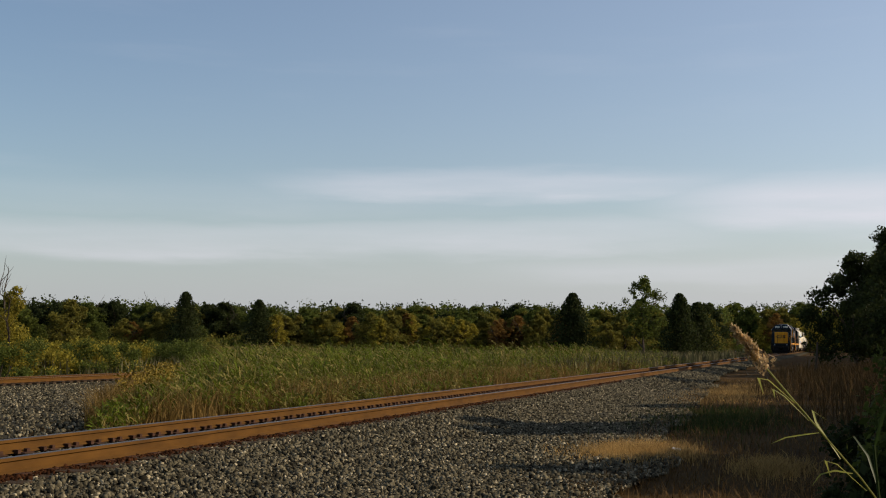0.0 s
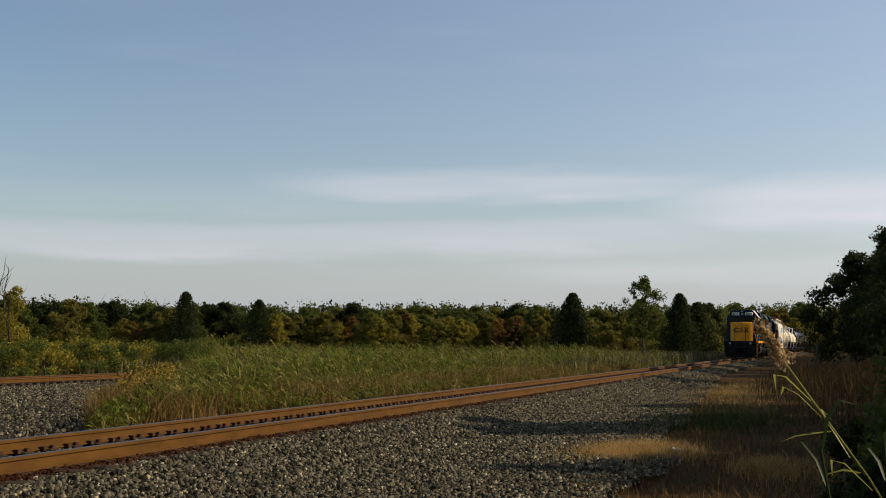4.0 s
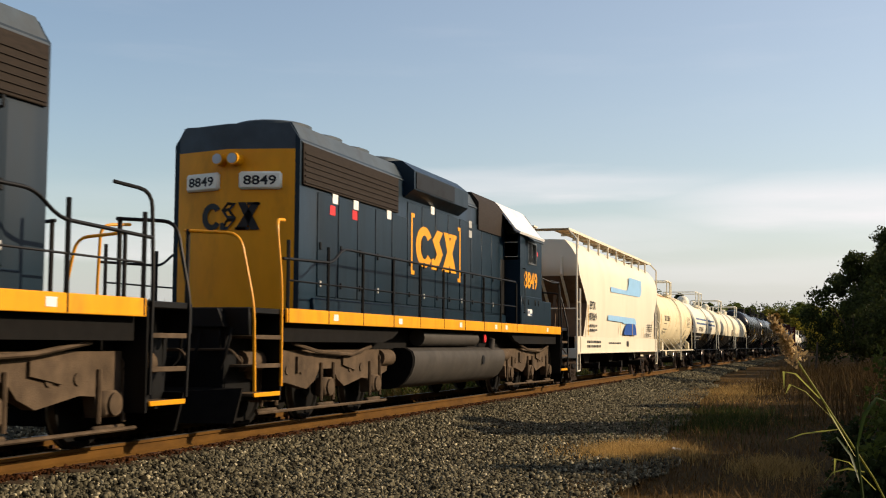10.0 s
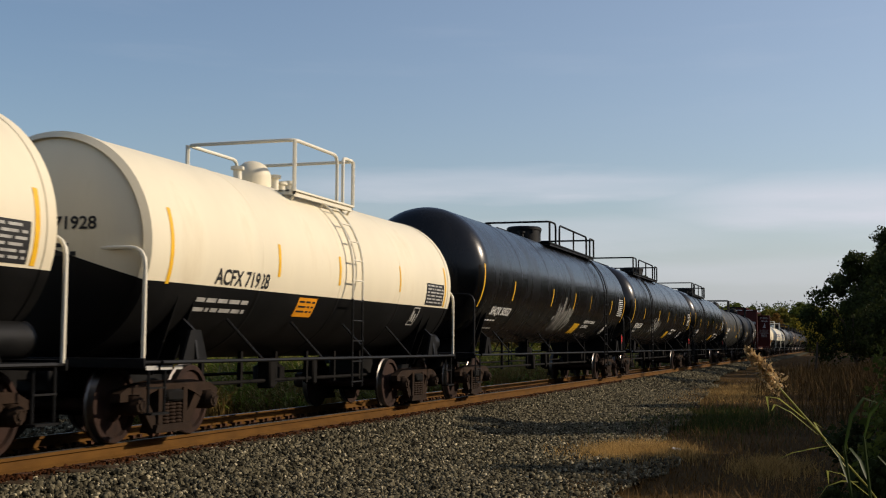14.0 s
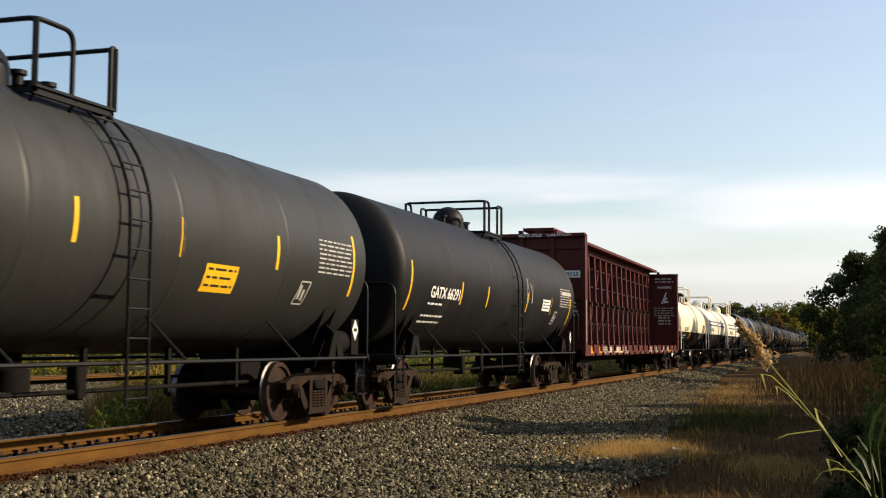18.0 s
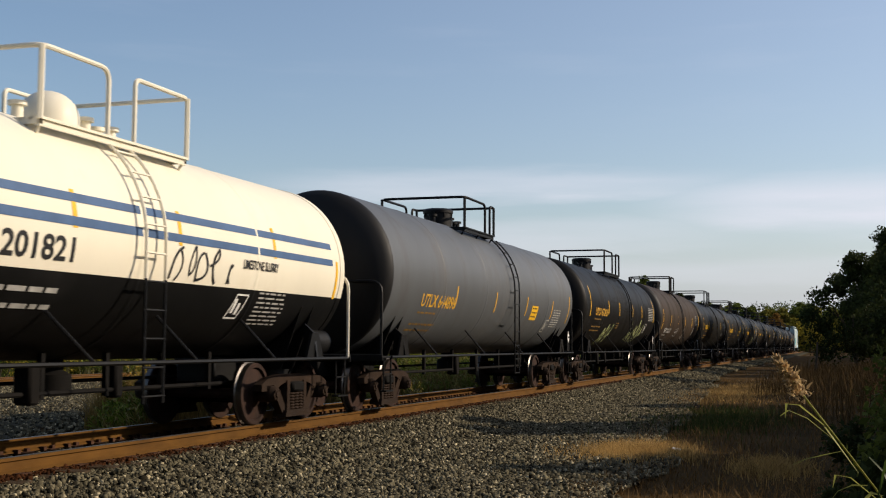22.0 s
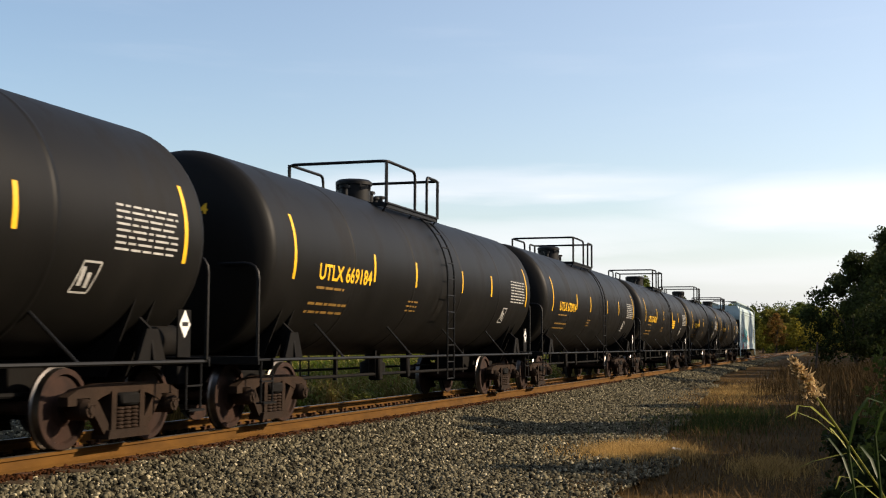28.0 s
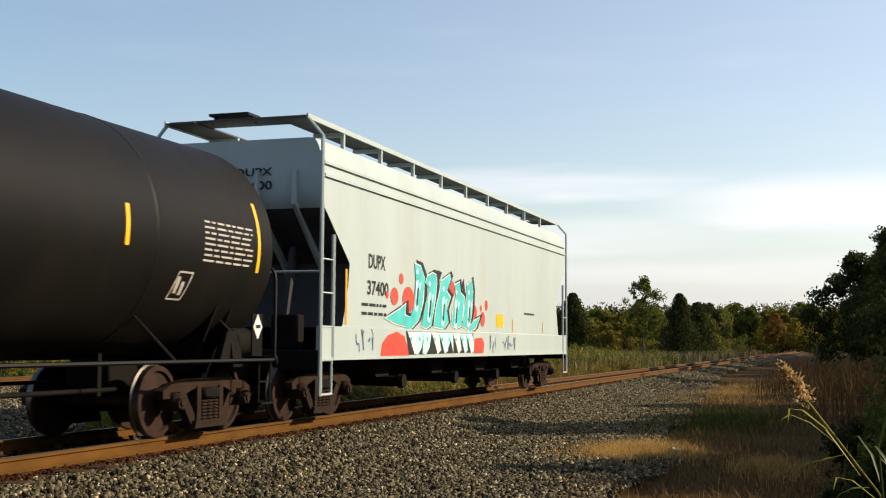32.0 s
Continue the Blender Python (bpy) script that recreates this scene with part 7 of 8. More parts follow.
def leaf_cloud(rs, centers, radii, n, size, squash=.85, shell=.55):
    """Leaf quads in the outer parts of several lobes."""
    pick = rs.randint(0, len(centers), n)
    d = rs.normal(size=(n, 3))
    d /= np.linalg.norm(d, axis=1)[:, None]
    rad = radii[pick] * (shell + (1.3 - shell) * rs.rand(n) ** .9)
    c = centers[pick] + d * rad[:, None] * np.array([1, 1, squash])
    a = rs.normal(size=(n, 3))
    a /= np.linalg.norm(a, axis=1)[:, None]
    b = np.cross(a, rs.normal(size=(n, 3)))
    b /= np.linalg.norm(b, axis=1)[:, None]
    s = (size * rs.uniform(.6, 1.4, n))[:, None]
    return np.stack([c - a * s, c - b * s * .6, c + a * s, c + b * s * .6], 1)


bark = mat("grey_brown_bark", (0.075, 0.06, 0.045), 0.9, var=0.35, scale=5, bump=0.6, bump_scale=18, stretch=(2, 2, .4), spec=0.08)
leaf_mats = {
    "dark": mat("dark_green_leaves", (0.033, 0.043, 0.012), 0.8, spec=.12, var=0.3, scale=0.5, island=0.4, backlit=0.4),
    "green": mat("green_leaves", (0.085, 0.105, 0.02), 0.8, spec=.12, var=0.35, scale=0.4, island=0.4, backlit=0.45),
    "yellow": mat("yellow_green_leaves", (0.27, 0.225, 0.03), 0.8, spec=.12, var=0.35, scale=0.4, island=0.4, backlit=0.45),
    "orange": mat("orange_autumn_leaves", (0.19, 0.105, 0.026), 0.8, spec=.12, var=0.35, scale=0.4, island=0.4, backlit=0.45),
    "olive": mat("olive_leaves", (0.155, 0.14, 0.026), 0.8, spec=.12, var=0.35, scale=0.4, island=0.4, backlit=0.45)}


def tree_proto(seed, h, spread_r, kind, leaves, size, stem=.3, bare=False):
    """A tree: a forked trunk with limbs, and a crown of leaves in uneven lobes."""
    rs = np.random.RandomState(seed)
    rnd = random.Random(seed)
    root = thing("tree", "", "tree")
    g = Geo()
    tips = []
    base_r = h * .018 + .03

    def limb(p, d, length, r, depth):
        pts = [p]
        for k in range(3):
            d = (d + Vector((rnd.uniform(-.22, .22), rnd.uniform(-.22, .22), .12))).normalized()
            pts.append(pts[-1] + d * length / 3)
        for k in range(3):
            g.cyl(pts[k], pts[k + 1], r * (1 - .22 * k), r * (1 - .22 * (k + 1)), n=6)
        tips.append((pts[-1], length))
        if depth:
            for k in range(3):
                a = rnd.uniform(0, 6.28)
                nd = (d * .7 + Vector((math.cos(a), math.sin(a), rnd.uniform(0, .5))) * .75).normalized()
                limb(pts[1 + k % 3], nd, length * rnd.uniform(.5, .7), r * .5, depth - 1)
    limb(Vector((0, 0, -.3)), Vector((rnd.uniform(-.06, .06), rnd.uniform(-.06, .06), 1)), h * (.62 if bare else .5), base_r, 3 if bare else 2)
    part("trunk", g, bark, root)
    if not bare:
        k = 84
        cs, rr = [], []
        for i in range(k):
            t = i / (k - 1)
            z = h * (stem + (1 - stem) * (.1 + .84 * t))
            r = spread_r * (math.sin(math.pi * min(1, .22 + .76 * t)) ** .72) * .9 * rnd.uniform(.3, 1.1)
            a = rnd.uniform(0, 6.28)
            cs.append((math.cos(a) * r, math.sin(a) * r, z))
            rr.append(spread_r * rnd.uniform(.1, .29) * (1.08 - .4 * t))
        part("crown", polys("crown", leaf_cloud(rs, np.array(cs), np.array(rr), leaves, size, .85, .3), leaf_mats[kind]), None, root)
    return root


def conifer_proto(seed, h, r):
    rs = np.random.RandomState(seed)
    root = thing("tree", "", "tree")
    part("trunk", Geo().cyl((0, 0, -.3), (0, 0, h * .95), h * .022, .03, n=8), bark, root)
    cs = [(rs.uniform(-.3, .3) * r * (1 - t), rs.uniform(-.3, .3) * r * (1 - t), h * (.1 + .86 * t)) for t in np.linspace(0, 1, 26)]
    rr = [r * (1.02 - t) ** .75 * rs.uniform(.75, 1.1) + .3 for t in np.linspace(0, 1, 26)]
    part("crown", polys("crown", leaf_cloud(rs, np.array(cs), np.array(rr), 9000, .15, .55, .3), leaf_mats["dark"]), None, root)
    return root


def place_at(px_yaw, dist):
    """A spot at that many degrees left of the track's direction and that far off."""
    a = radians(px_yaw)
    return -math.sin(a) * dist, math.cos(a) * dist


def build_woods():
    rnd = random.Random(11)
    protos = {"dark": [tree_proto(1, 11, 4.0, "dark", 11000, .19, .04), tree_proto(2, 11, 4.6, "dark", 11000, .19, .04)],
              "green": [tree_proto(3, 10, 3.6, "green", 10000, .18, .04), tree_proto(4, 10.5, 4.0, "green", 10000, .18, .04)],
              "olive": [tree_proto(5, 10, 3.6, "olive", 10000, .18, .04), tree_proto(6, 9.5, 3.2, "olive", 9000, .18, .04)],
              "yellow": [tree_proto(7, 8.5, 2.4, "yellow", 4200, .15, .12), tree_proto(8, 8, 2.0, "yellow", 3600, .15, .12)],
              "orange": [tree_proto(9, 8.5, 2.5, "orange", 4200, .15, .15), tree_proto(10, 8.5, 2.2, "orange", 3800, .15, .15)],
              "bare": [tree_proto(14, 11, 3, "dark", 0, .3, bare=True)]}
    words = {"dark": "tall dark green broadleaf tree in a wood edge", "green": "green broadleaf tree in a wood edge", "olive": "olive-green autumn tree in a wood edge",
             "yellow": "slender tree turning yellow before dark woods", "orange": "small tree with orange autumn leaves before woods", "bare": "leafless grey tree among woods"}
    used = set()

    def put(kind, yaw, dist, scale, z=-.6):
        p = rnd.choice(protos[kind])
        x, y = place_at(yaw, dist)
        m = pose(x, y, z, 0, 0, rnd.uniform(0, 360))
        if p in used:
            ob = copy_thing(p, m)
        else:
            used.add(p)
            p.matrix_basis, ob = m, p
        ob.scale = (scale * rnd.uniform(1.0, 1.45), scale * rnd.uniform(1.0, 1.45), scale * rnd.uniform(.95, 1.06))
        tagged(ob, words[kind], "tree", "woods")
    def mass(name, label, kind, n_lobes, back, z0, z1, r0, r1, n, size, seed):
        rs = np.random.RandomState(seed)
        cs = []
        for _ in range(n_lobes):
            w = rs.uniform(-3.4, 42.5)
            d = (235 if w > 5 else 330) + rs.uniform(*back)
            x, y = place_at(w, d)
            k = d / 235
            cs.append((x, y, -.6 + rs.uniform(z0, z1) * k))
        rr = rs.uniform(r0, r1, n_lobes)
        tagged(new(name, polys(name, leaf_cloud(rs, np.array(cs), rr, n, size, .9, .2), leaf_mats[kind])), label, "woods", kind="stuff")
    # inner wood: its depth shade is put into a dark leaf colour
    mass("wood_interior", "dark leaf mass coloured for the shaded depth of the wood", "dark", 900, (9, 24), 1.0, 8.3, 1.2, 2.4, 70000, .3, 301)
    mass("wood_canopy", "green canopy of the wood behind its edge", "green", 420, (8, 22), 5.5, 8.7, .9, 1.9, 34000, .26, 302)
    mass("undergrowth", "olive undergrowth along the foot of the wood", "olive", 620, (-16, -5), .3, 3.0, .7, 1.7, 40000, .22, 303)
    mass("undergrowth", "green undergrowth along the foot of the wood", "green", 420, (-18, -5), .3, 2.6, .7, 1.6, 30000, .22, 304)
    # the wood's edge across the field
    yaw = -3.0
    while yaw < 42:
        far = yaw > 5
        base = 235 if far else 330
        top = 1.0
        for row in range(1):
            kind = rnd.choices(["dark", "green", "olive", "bare"], [4, 3, 3, .5 if yaw > 28 else .1])[0]
            d = base + row * 16 + rnd.uniform(-6, 6)
            # paler leaf kinds on the furthest stretch stand in for haze
            if not far:
                kind = rnd.choices(['olive', 'green', 'dark'], [4, 4, 1])[0]
            elif yaw < 27:
                kind = rnd.choices(['olive', 'green', 'dark', 'yellow'], [5, 4, 1.0, .8])[0]
            put(kind, yaw + rnd.uniform(-.4, .4), d, top * (d / 235) * rnd.uniform(.8, .9) * (1.0 + .07 * row))
        if rnd.random() < (.85 if 9 < yaw < 26 else .4):
            kind = rnd.choices(["yellow", "orange", "olive"], [4, 1.0, 4])[0] if yaw < 27 else rnd.choices(["olive", "green", "orange"], [3, 2, .6])[0]
            put(kind, yaw + rnd.uniform(-.5, .5), base - rnd.uniform(12, 26), rnd.uniform(.6, .88) * (base / 235))
        yaw += .44 if far else .4
    for kind, (yaw, d, sc) in {"bare": (31.5, 250, .95), "yellow": (18, 216, .8), "orange": (15.5, 215, .8)}.items():
        put(kind, yaw, d, sc)
    for kind, ps in protos.items():
        for p in ps:
            if p not in used:
                used.add(p)
                x, y = place_at(29 + len(used) * .3, 262)
                p.matrix_basis = pose(x, y, -.6)
                tagged(p, words[kind], "tree", "woods")
    tall = tree_proto(21, 10.4, 2.9, "green", 8000, .12, .2)
    x, y = place_at(8.8, 150)
    tall.matrix_basis = pose(x, y, -.6)
    tagged(tall, "tall slim green tree standing alone before the woods", "tree")
    for i, (yaw, d, h, r, s) in enumerate(((12.1, 150, 8.3, 2.7, 31), (7.1, 165, 8.9, 2.6, 32), (6.3, 170, 7.8, 3.2, 33), (30.4, 200, 10.2, 3.2, 34), (27, 215, 9.6, 3.2, 35))):
        c = conifer_proto(s, h, r)
        x, y = place_at(yaw, d)
        c.matrix_basis = pose(x, y, -.6)
        tagged(c, "dark evergreen tree before the wood edge", "tree", "evergreens")

    # woods behind the camera close the place; unseen, added to block sky light
    for k in range(28):
        p = rnd.choice(protos[rnd.choice(["dark", "green", "olive"])])
        x, y = (-34 + k * 3.0, -9 - rnd.uniform(0, 14)) if k < 20 else (17 + rnd.uniform(0, 10), -12 + (k - 20) * 3.6)
        ob = copy_thing(p, pose(x, y, -.5, 0, 0, rnd.uniform(0, 360)))
        ob.scale = (1.1, 1.1, rnd.uniform(1.0, 1.25) if k < 20 else .75)
        tagged(ob, words["green"], "tree", "woods")


# ---- field, verge and near plants ----
def land_pts(rs, n, pick):
    pts = []
    while len(pts) < n:
        x, y = pick()
        pts.append((x, y, land_z(x, y) - .02))
    return np.array(pts)


def in_reeds(x, y):
    edge = -12.3 - .35 * noise.noise((x * .2, y * .35, 9)) * 3
    left = 20.3 + (-14.2 - x) * 1.72 + 2.2 * noise.noise((x * .3, 2, 5))
    return x < edge and y > left


def build_field():
    rs = np.random.RandomState(21)

    def reeds():
        while True:
            d = 20 + 90 * rs.rand() ** 1.9
            a = radians(rs.uniform(5, 36))
            x, y = -math.sin(a) * d, math.cos(a) * d
            if in_reeds(x, y - 1.6) and x > -46:
                return x, y

    def reed_front():
        while True:
            if rs.rand() < .6:
                y = 20 + 60 * rs.rand() ** 1.5
                x = -12.4 - 2.2 * rs.rand()
            else:
                x = -14 - 14 * rs.rand()
                y = 20.3 + (-14.2 - x) * 1.72 + 3 * rs.rand()
            if in_reeds(x, y):
                return x, y
    def grown(p):
        # the bed rises from its edges inwards
        left = p[:, 1] - (20.3 + (-14.2 - p[:, 0]) * 1.72)
        return np.clip(.22 + np.minimum(left * .1, (-12.0 - p[:, 0]) * .22), .2, 1.0)

    def bed(name, n, h0, h1, w, lean, material, label, stems=False):
        p = land_pts(rs, n, reeds)
        k = grown(p)
        k = k * np.array([1.0 + .45 * noise.noise((a[0] * .45, a[1] * .3, 4.4)) for a in p])
        h = rs.uniform(h0, h1, n) * k * .9
        out = []
        for j in range(lean):                   # leaves all up the stem, arching outwards
            u = rs.uniform(.25, 1.0, n)
            a = rs.uniform(0, 6.28, n)
            ln = rs.uniform(.2, .5, n) * np.clip(k, .5, 1)
            d = np.stack([np.cos(a) - .35, np.sin(a) - .1, np.zeros(n)], -1)
            s = np.stack([-np.sin(a), np.cos(a), rs.uniform(-.6, .6, n)], -1) * (w * rs.uniform(.6, 1.3, n))[:, None]
            o = p + np.array([0, 0, 1.]) * (h * u)[:, None]
            up = rs.uniform(.6, 1.5, n)[:, None] * np.array([0, 0, 1.])
            mid = o + (d * .45 + up * .42) * ln[:, None]
            tip = o + (d * .95 + up * rs.uniform(.1, .75, n)[:, None]) * ln[:, None]
            out.append(np.stack([o - s * .4, o + s * .4, mid - s, mid + s, tip - s * .08, tip + s * .08], 1))
        v = np.concatenate(out)
        tagged(new(name, many(name, v, [(0, 1, 3, 2), (2, 3, 5, 4)], len(v), material)), label, "reeds", kind="stuff")
        if stems:
            q = blades(rs, p, .95, 1.0, .009, .12, 2).reshape(n, 2, 4, 3)
            q[..., 2] = p[:, None, None, 2] + (q[..., 2] - p[:, None, None, 2]) * h[:, None, None]
            tagged(new("reed_stems", weld_blades("reed_stems", q.reshape(-1, 4, 3), dry_grass, 2)), "straw-coloured reed stems", "reeds", kind="stuff")
    bed("reed_bed", 9500, .95, 1.75, .019, 7, reed_green, "dense green reed bed beyond the rails", True)
    bed("pale_reeds", 6200, .9, 1.8, .016, 5, mat("pale_reed_blades", (0.24, 0.195, 0.05), .7, var=.4, scale=.4, island=.4, backlit=.3), "pale yellowing reeds among the green ones")
    q = blades(rs, land_pts(rs, 20000, reed_front), .25, 1.0, .012, .9, 3)
    tagged(new("straw_fringe", weld_blades("straw_fringe", q, dry_grass, 3)), "straw-coloured grass along the reed bed's foot", "grass", kind="stuff")

    def golden():
        while True:
            x = -14.4 - 13 * rs.rand()
            y = 21.3 + (-14.2 - x) * 1.72 + 2.4 * rs.rand()
            return x, y
    pts = land_pts(rs, 380, golden)
    pts[:, 2] += rs.uniform(.5, 1.15, len(pts))
    tagged(new("goldenrod", polys("goldenrod", leaf_cloud(rs, pts, np.full(len(pts), .12), 3800, .03), goldenrod)), "yellow goldenrod at the edge of the reeds", "wildflowers", kind="stuff")

    def meadow():
        while True:
            d = 60 + 150 * rs.rand()
            a = radians(rs.uniform(3.5, 40))
            x, y = -math.sin(a) * d, math.cos(a) * d
            if x < -13:
                return x, y
    q = blades(rs, land_pts(rs, 26000, meadow), .7, 1.5, .07, .4, 2)
    tagged(new("meadow", weld_blades("meadow", q, mat("meadow_grass", (0.1, 0.092, 0.036), .8, var=.4, scale=.06, dirt=(.16, .1, .055), dirt_amount=.8, dirt_scale=.035, island=.35, backlit=.2), 2)), "rough autumn meadow before the woods", "grass", kind="stuff")

    # bushes behind the second track
    rnd = random.Random(9)
    for k in range(15):
        y = 36 + k * 2.3 + rnd.uniform(-.6, .6)
        x = -35.5 - rnd.uniform(0, 4)
        b = thing("bush", "green bush with pale seed heads beside a rusty track", "bush", "bushes", at=pose(x, y, -.7))
        n = 30
        cs = np.array([(rnd.uniform(-1.8, 1.8), rnd.uniform(-1.8, 1.8), rnd.uniform(.2, 1.75)) for _ in range(n)])
        part("foliage", polys("foliage", leaf_cloud(np.random.RandomState(k), cs, np.array([rnd.uniform(.25, .55) for _ in range(n)]), 7500, .055, .8, .2), leaf_mats[rnd.choice(["green", "olive", "green", "yellow"])]), None, b)
        part("stem", Geo().tube([(0, 0, -.1), (.1, .1, .9)], .03).tube([(.2, 0, -.1), (.5, .2, .8)], .025).tube([(-.2, .1, -.1), (-.5, -.2, .8)], .025), bark, b)
    t = tree_proto(41, 5.6, .6, "yellow", 10, .1, bare=True)
    t.matrix_basis = pose(-39.0, 50.0, -.7, 0, 0, 40)
    tagged(t, "thin bare-topped tree hung with yellow leaves", "tree")
    rs2 = np.random.RandomState(4)
    cs = np.array([(rs2.uniform(-.35, .35), rs2.uniform(-.35, .35), z) for z in np.linspace(.6, 4.4, 14)] + [(-1.0, .2, 1.8), (-1.3, .1, 1.1), (-.8, 0, 2.5)])
    part("crown", polys("crown", leaf_cloud(rs2, cs, np.concatenate([np.linspace(.65, .25, 14), [.7, .8, .5]]), 6000, .055), leaf_mats["yellow"]), None, t)


def build_verge():
    rs = np.random.RandomState(33)

    def right_side(y0, y1, k, x1):
        def pick():
            y = y0 + (y1 - y0) * rs.rand() ** k
            e = gravel_edge(y)
            return e - .25 + (x1 - e) * rs.rand() ** 1.2, y
        return pick
    q = blades(rs, land_pts(rs, 26000, right_side(9, 60, 1.5, 3.0)), .06, .24, .006, 1.2, 2)
    tagged(new("verge_grass", weld_blades("verge_grass", q, verge_straw, 2)), "short straw-brown grass on the verge", "grass", kind="stuff")

    q = blades(rs, land_pts(rs, 9000, right_side(-6, 9, 1.0, 4.0)), .05, .2, .006, 1.2, 2)
    tagged(new("verge_grass", weld_blades("verge_grass", q, verge_straw, 2)), "short straw-brown grass on the verge", "grass", kind="stuff")

    def green_patch():
        a, b = rs.normal(0, 1), rs.normal(0, 1)
        return -2.6 + a * .8, 27.5 + b * 2.6
    q = blades(rs, land_pts(rs, 4500, green_patch), .08, .3, .008, .8, 2)
    tagged(new("green_grass", weld_blades("green_grass", q, short_green, 2)), "patch of short green grass on the verge", "grass", kind="stuff")

    # sunlit spots between the shadows, given by a brighter grass colour
    def sunlit_patch():
        a, b = rs.normal(0, 1), rs.normal(0, 1)
        k = rs.rand()
        if k < .5:
            return -2.95 + a * .42, 18.3 + b * .75
        if k < .65:
            return -.85 + a * .25, 16.6 + b * .6
        return -3.6 + a * .8, 44 + b * 5
    q = blades(rs, land_pts(rs, 15000, sunlit_patch), .07, .24, .006, 1.0, 2)
    tagged(new("golden_grass", weld_blades("golden_grass", q, mat("sunlit_dry_grass", (.42, .265, .09), .8, spec=.1, var=.35, scale=.5, island=.4, backlit=.25), 2)), "dry golden grass on the verge, brightened in colour for sunlight", "grass", kind="stuff")

    def weeds():
        y = 26 + 62 * rs.rand()
        lo = -2.2 - .02 * y + (1.6 if y < 40 else 0)
        return lo + 6.5 * rs.rand() ** .7, y
    q = blades(rs, land_pts(rs, 7000, weeds), .25, 1.05, .011, .6, 3)
    tagged(new("dead_weeds", weld_blades("dead_weeds", q, brown_weed, 3)), "tall dead brown weeds beside the line", "weeds", kind="stuff")
    part_post = thing("wooden_post", "weathered leaning wooden post among dead weeds", "post", at=pose(-1.43, 78.7, -.46, 0, 4, 0))
    part("shaft", Geo().cyl((0, 0, -.2), (0, 0, 1.95), .07, .06, n=8), bark, part_post)
    lump = thing("litter", "crumpled white scrap lying on the verge", "litter", at=pose(-2.45, 18.7, land_z(-2.45, 18.7) + .02))
    part("scrap", Geo().add([(-.12, 0, 0), (-.02, .06, .05), (.08, -.03, .02), (.13, .05, .06), (.02, -.08, .07), (-.06, -.05, .03), (0, 0, .09)], [(0, 1, 6), (1, 3, 6), (3, 2, 6), (2, 4, 6), (4, 5, 6), (5, 0, 6)]), white_mark, lump)

    # hidden trees added to throw shade on the far track
    far_shade_trees = [tree_proto(170 + k, h, 4.2, "dark", 5000, .26) for k, h in enumerate((13.0, 12.0))]
    for k in range(12):
        x, y = 7.5 + 2.2 * (k % 3), 108 + 9.5 * k
        m = pose(x, y, -.5, 0, 0, k * 53)
        t = far_shade_trees[k % 2] if k < 2 else copy_thing(far_shade_trees[k % 2], m)
        t.matrix_basis = m
        tagged(t, "tall dark broadleaf tree, hidden from view, added to shade the far line", "tree", "verge trees")
    # low thicket atop the bank, unseen and added to shade the verge
    low = [tree_proto(140 + k, h, 1.25, kind, 5200, .07, .02) for k, (h, kind) in enumerate(((2.2, "olive"), (2.5, "green"), (2.0, "olive")))]
    for k, (x, y, sc) in enumerate(((2.7, 12.2, 1.0), (2.9, 14.2, .92), (2.6, 16.0, .95), (3.0, 18.2, .9), (2.6, 20.4, 1.05), (2.8, 22.5, 1.1), (2.5, 24.6, 1.05), (2.9, 26.8, 1.1), (2.7, 29.0, 1.05), (3.2, 31.4, 1.1), (3.0, 10.0, 1.0), (2.7, 7.6, 1.0), (2.8, 5.7, 1.0), (2.6, 4.1, .9), (3.3, 2.8, .9))):
        m = pose(x, y, land_z(x, y) - .03, 0, 0, k * 77)
        t = low[k % 3] if k < 3 else copy_thing(low[k % 3], m)
        t.matrix_basis = m
        t.scale = (sc * 1.1, sc * 1.15, sc)
        tagged(t, "low leafy shrub out of view on the bank, added to shade the verge", "shrub", "thicket")
    # trees and shrubs along the verge; unseen ones are added to cast shade
    for k, (x, y, h, r, kind, n, size) in enumerate(((1.2, 88, 8.3, 3.5, "dark", 16000, .11), (4.9, 80, 10.0, 4.0, "dark", 18000, .12), (7.5, 74, 11, 3.4, "green", 9000, .18), (3.2, 104, 7.5, 3.2, "dark", 6000, .18), (4.6, 116, 12.0, 3.6, "dark", 5000, .24), (5.4, 137, 12.5, 3.8, "olive", 5000, .24), (4.8, 160, 13.0, 3.8, "dark", 5000, .26), (5.6, 183, 13.5, 4.0, "dark", 5000, .26), (5.0, 208, 14.0, 4.2, "dark", 5000, .28), (9.5, 92, 11, 4, "dark", 5000, .22),
                                                     (4.6, 58, 6.9, 2.8, "dark", 9000, .1), (6.2, 50, 6.0, 2.4, "olive", 7000, .12), (8.0, 44, 6.4, 2.6, "dark", 6000, .12), (6.3, 36.5, 5.6, 2.4, "olive", 9000, .12),
                                                     (6.0, 28.6, 6.9, 2.0, "olive", 9000, .12), (7.4, 32, 5.8, 2.4, "green", 8000, .12), (5.4, 19.4, 4.7, 1.8, "green", 10000, .11), (6.5, 24.0, 4.4, 1.6, "green", 8000, .11),
                                                     (6.2, 12.6, 5.4, 2.1, "olive", 11000, .11), (5.6, 9.5, 5.2, 2.2, "green", 11000, .11), (7.5, 4.5, 5.0, 2.4, "olive", 9000, .12), (5.5, 26.6, 6.4, 1.9, "olive", 9000, .12), (10.5, 20, 6.5, 2.6, "dark", 3000, .14), (12, 34, 8, 3, "dark", 3000, .16), (12, 10, 7.5, 3, "dark", 3000, .16))):
        t = tree_proto(60 + k, h, r, kind, n, size, .03)
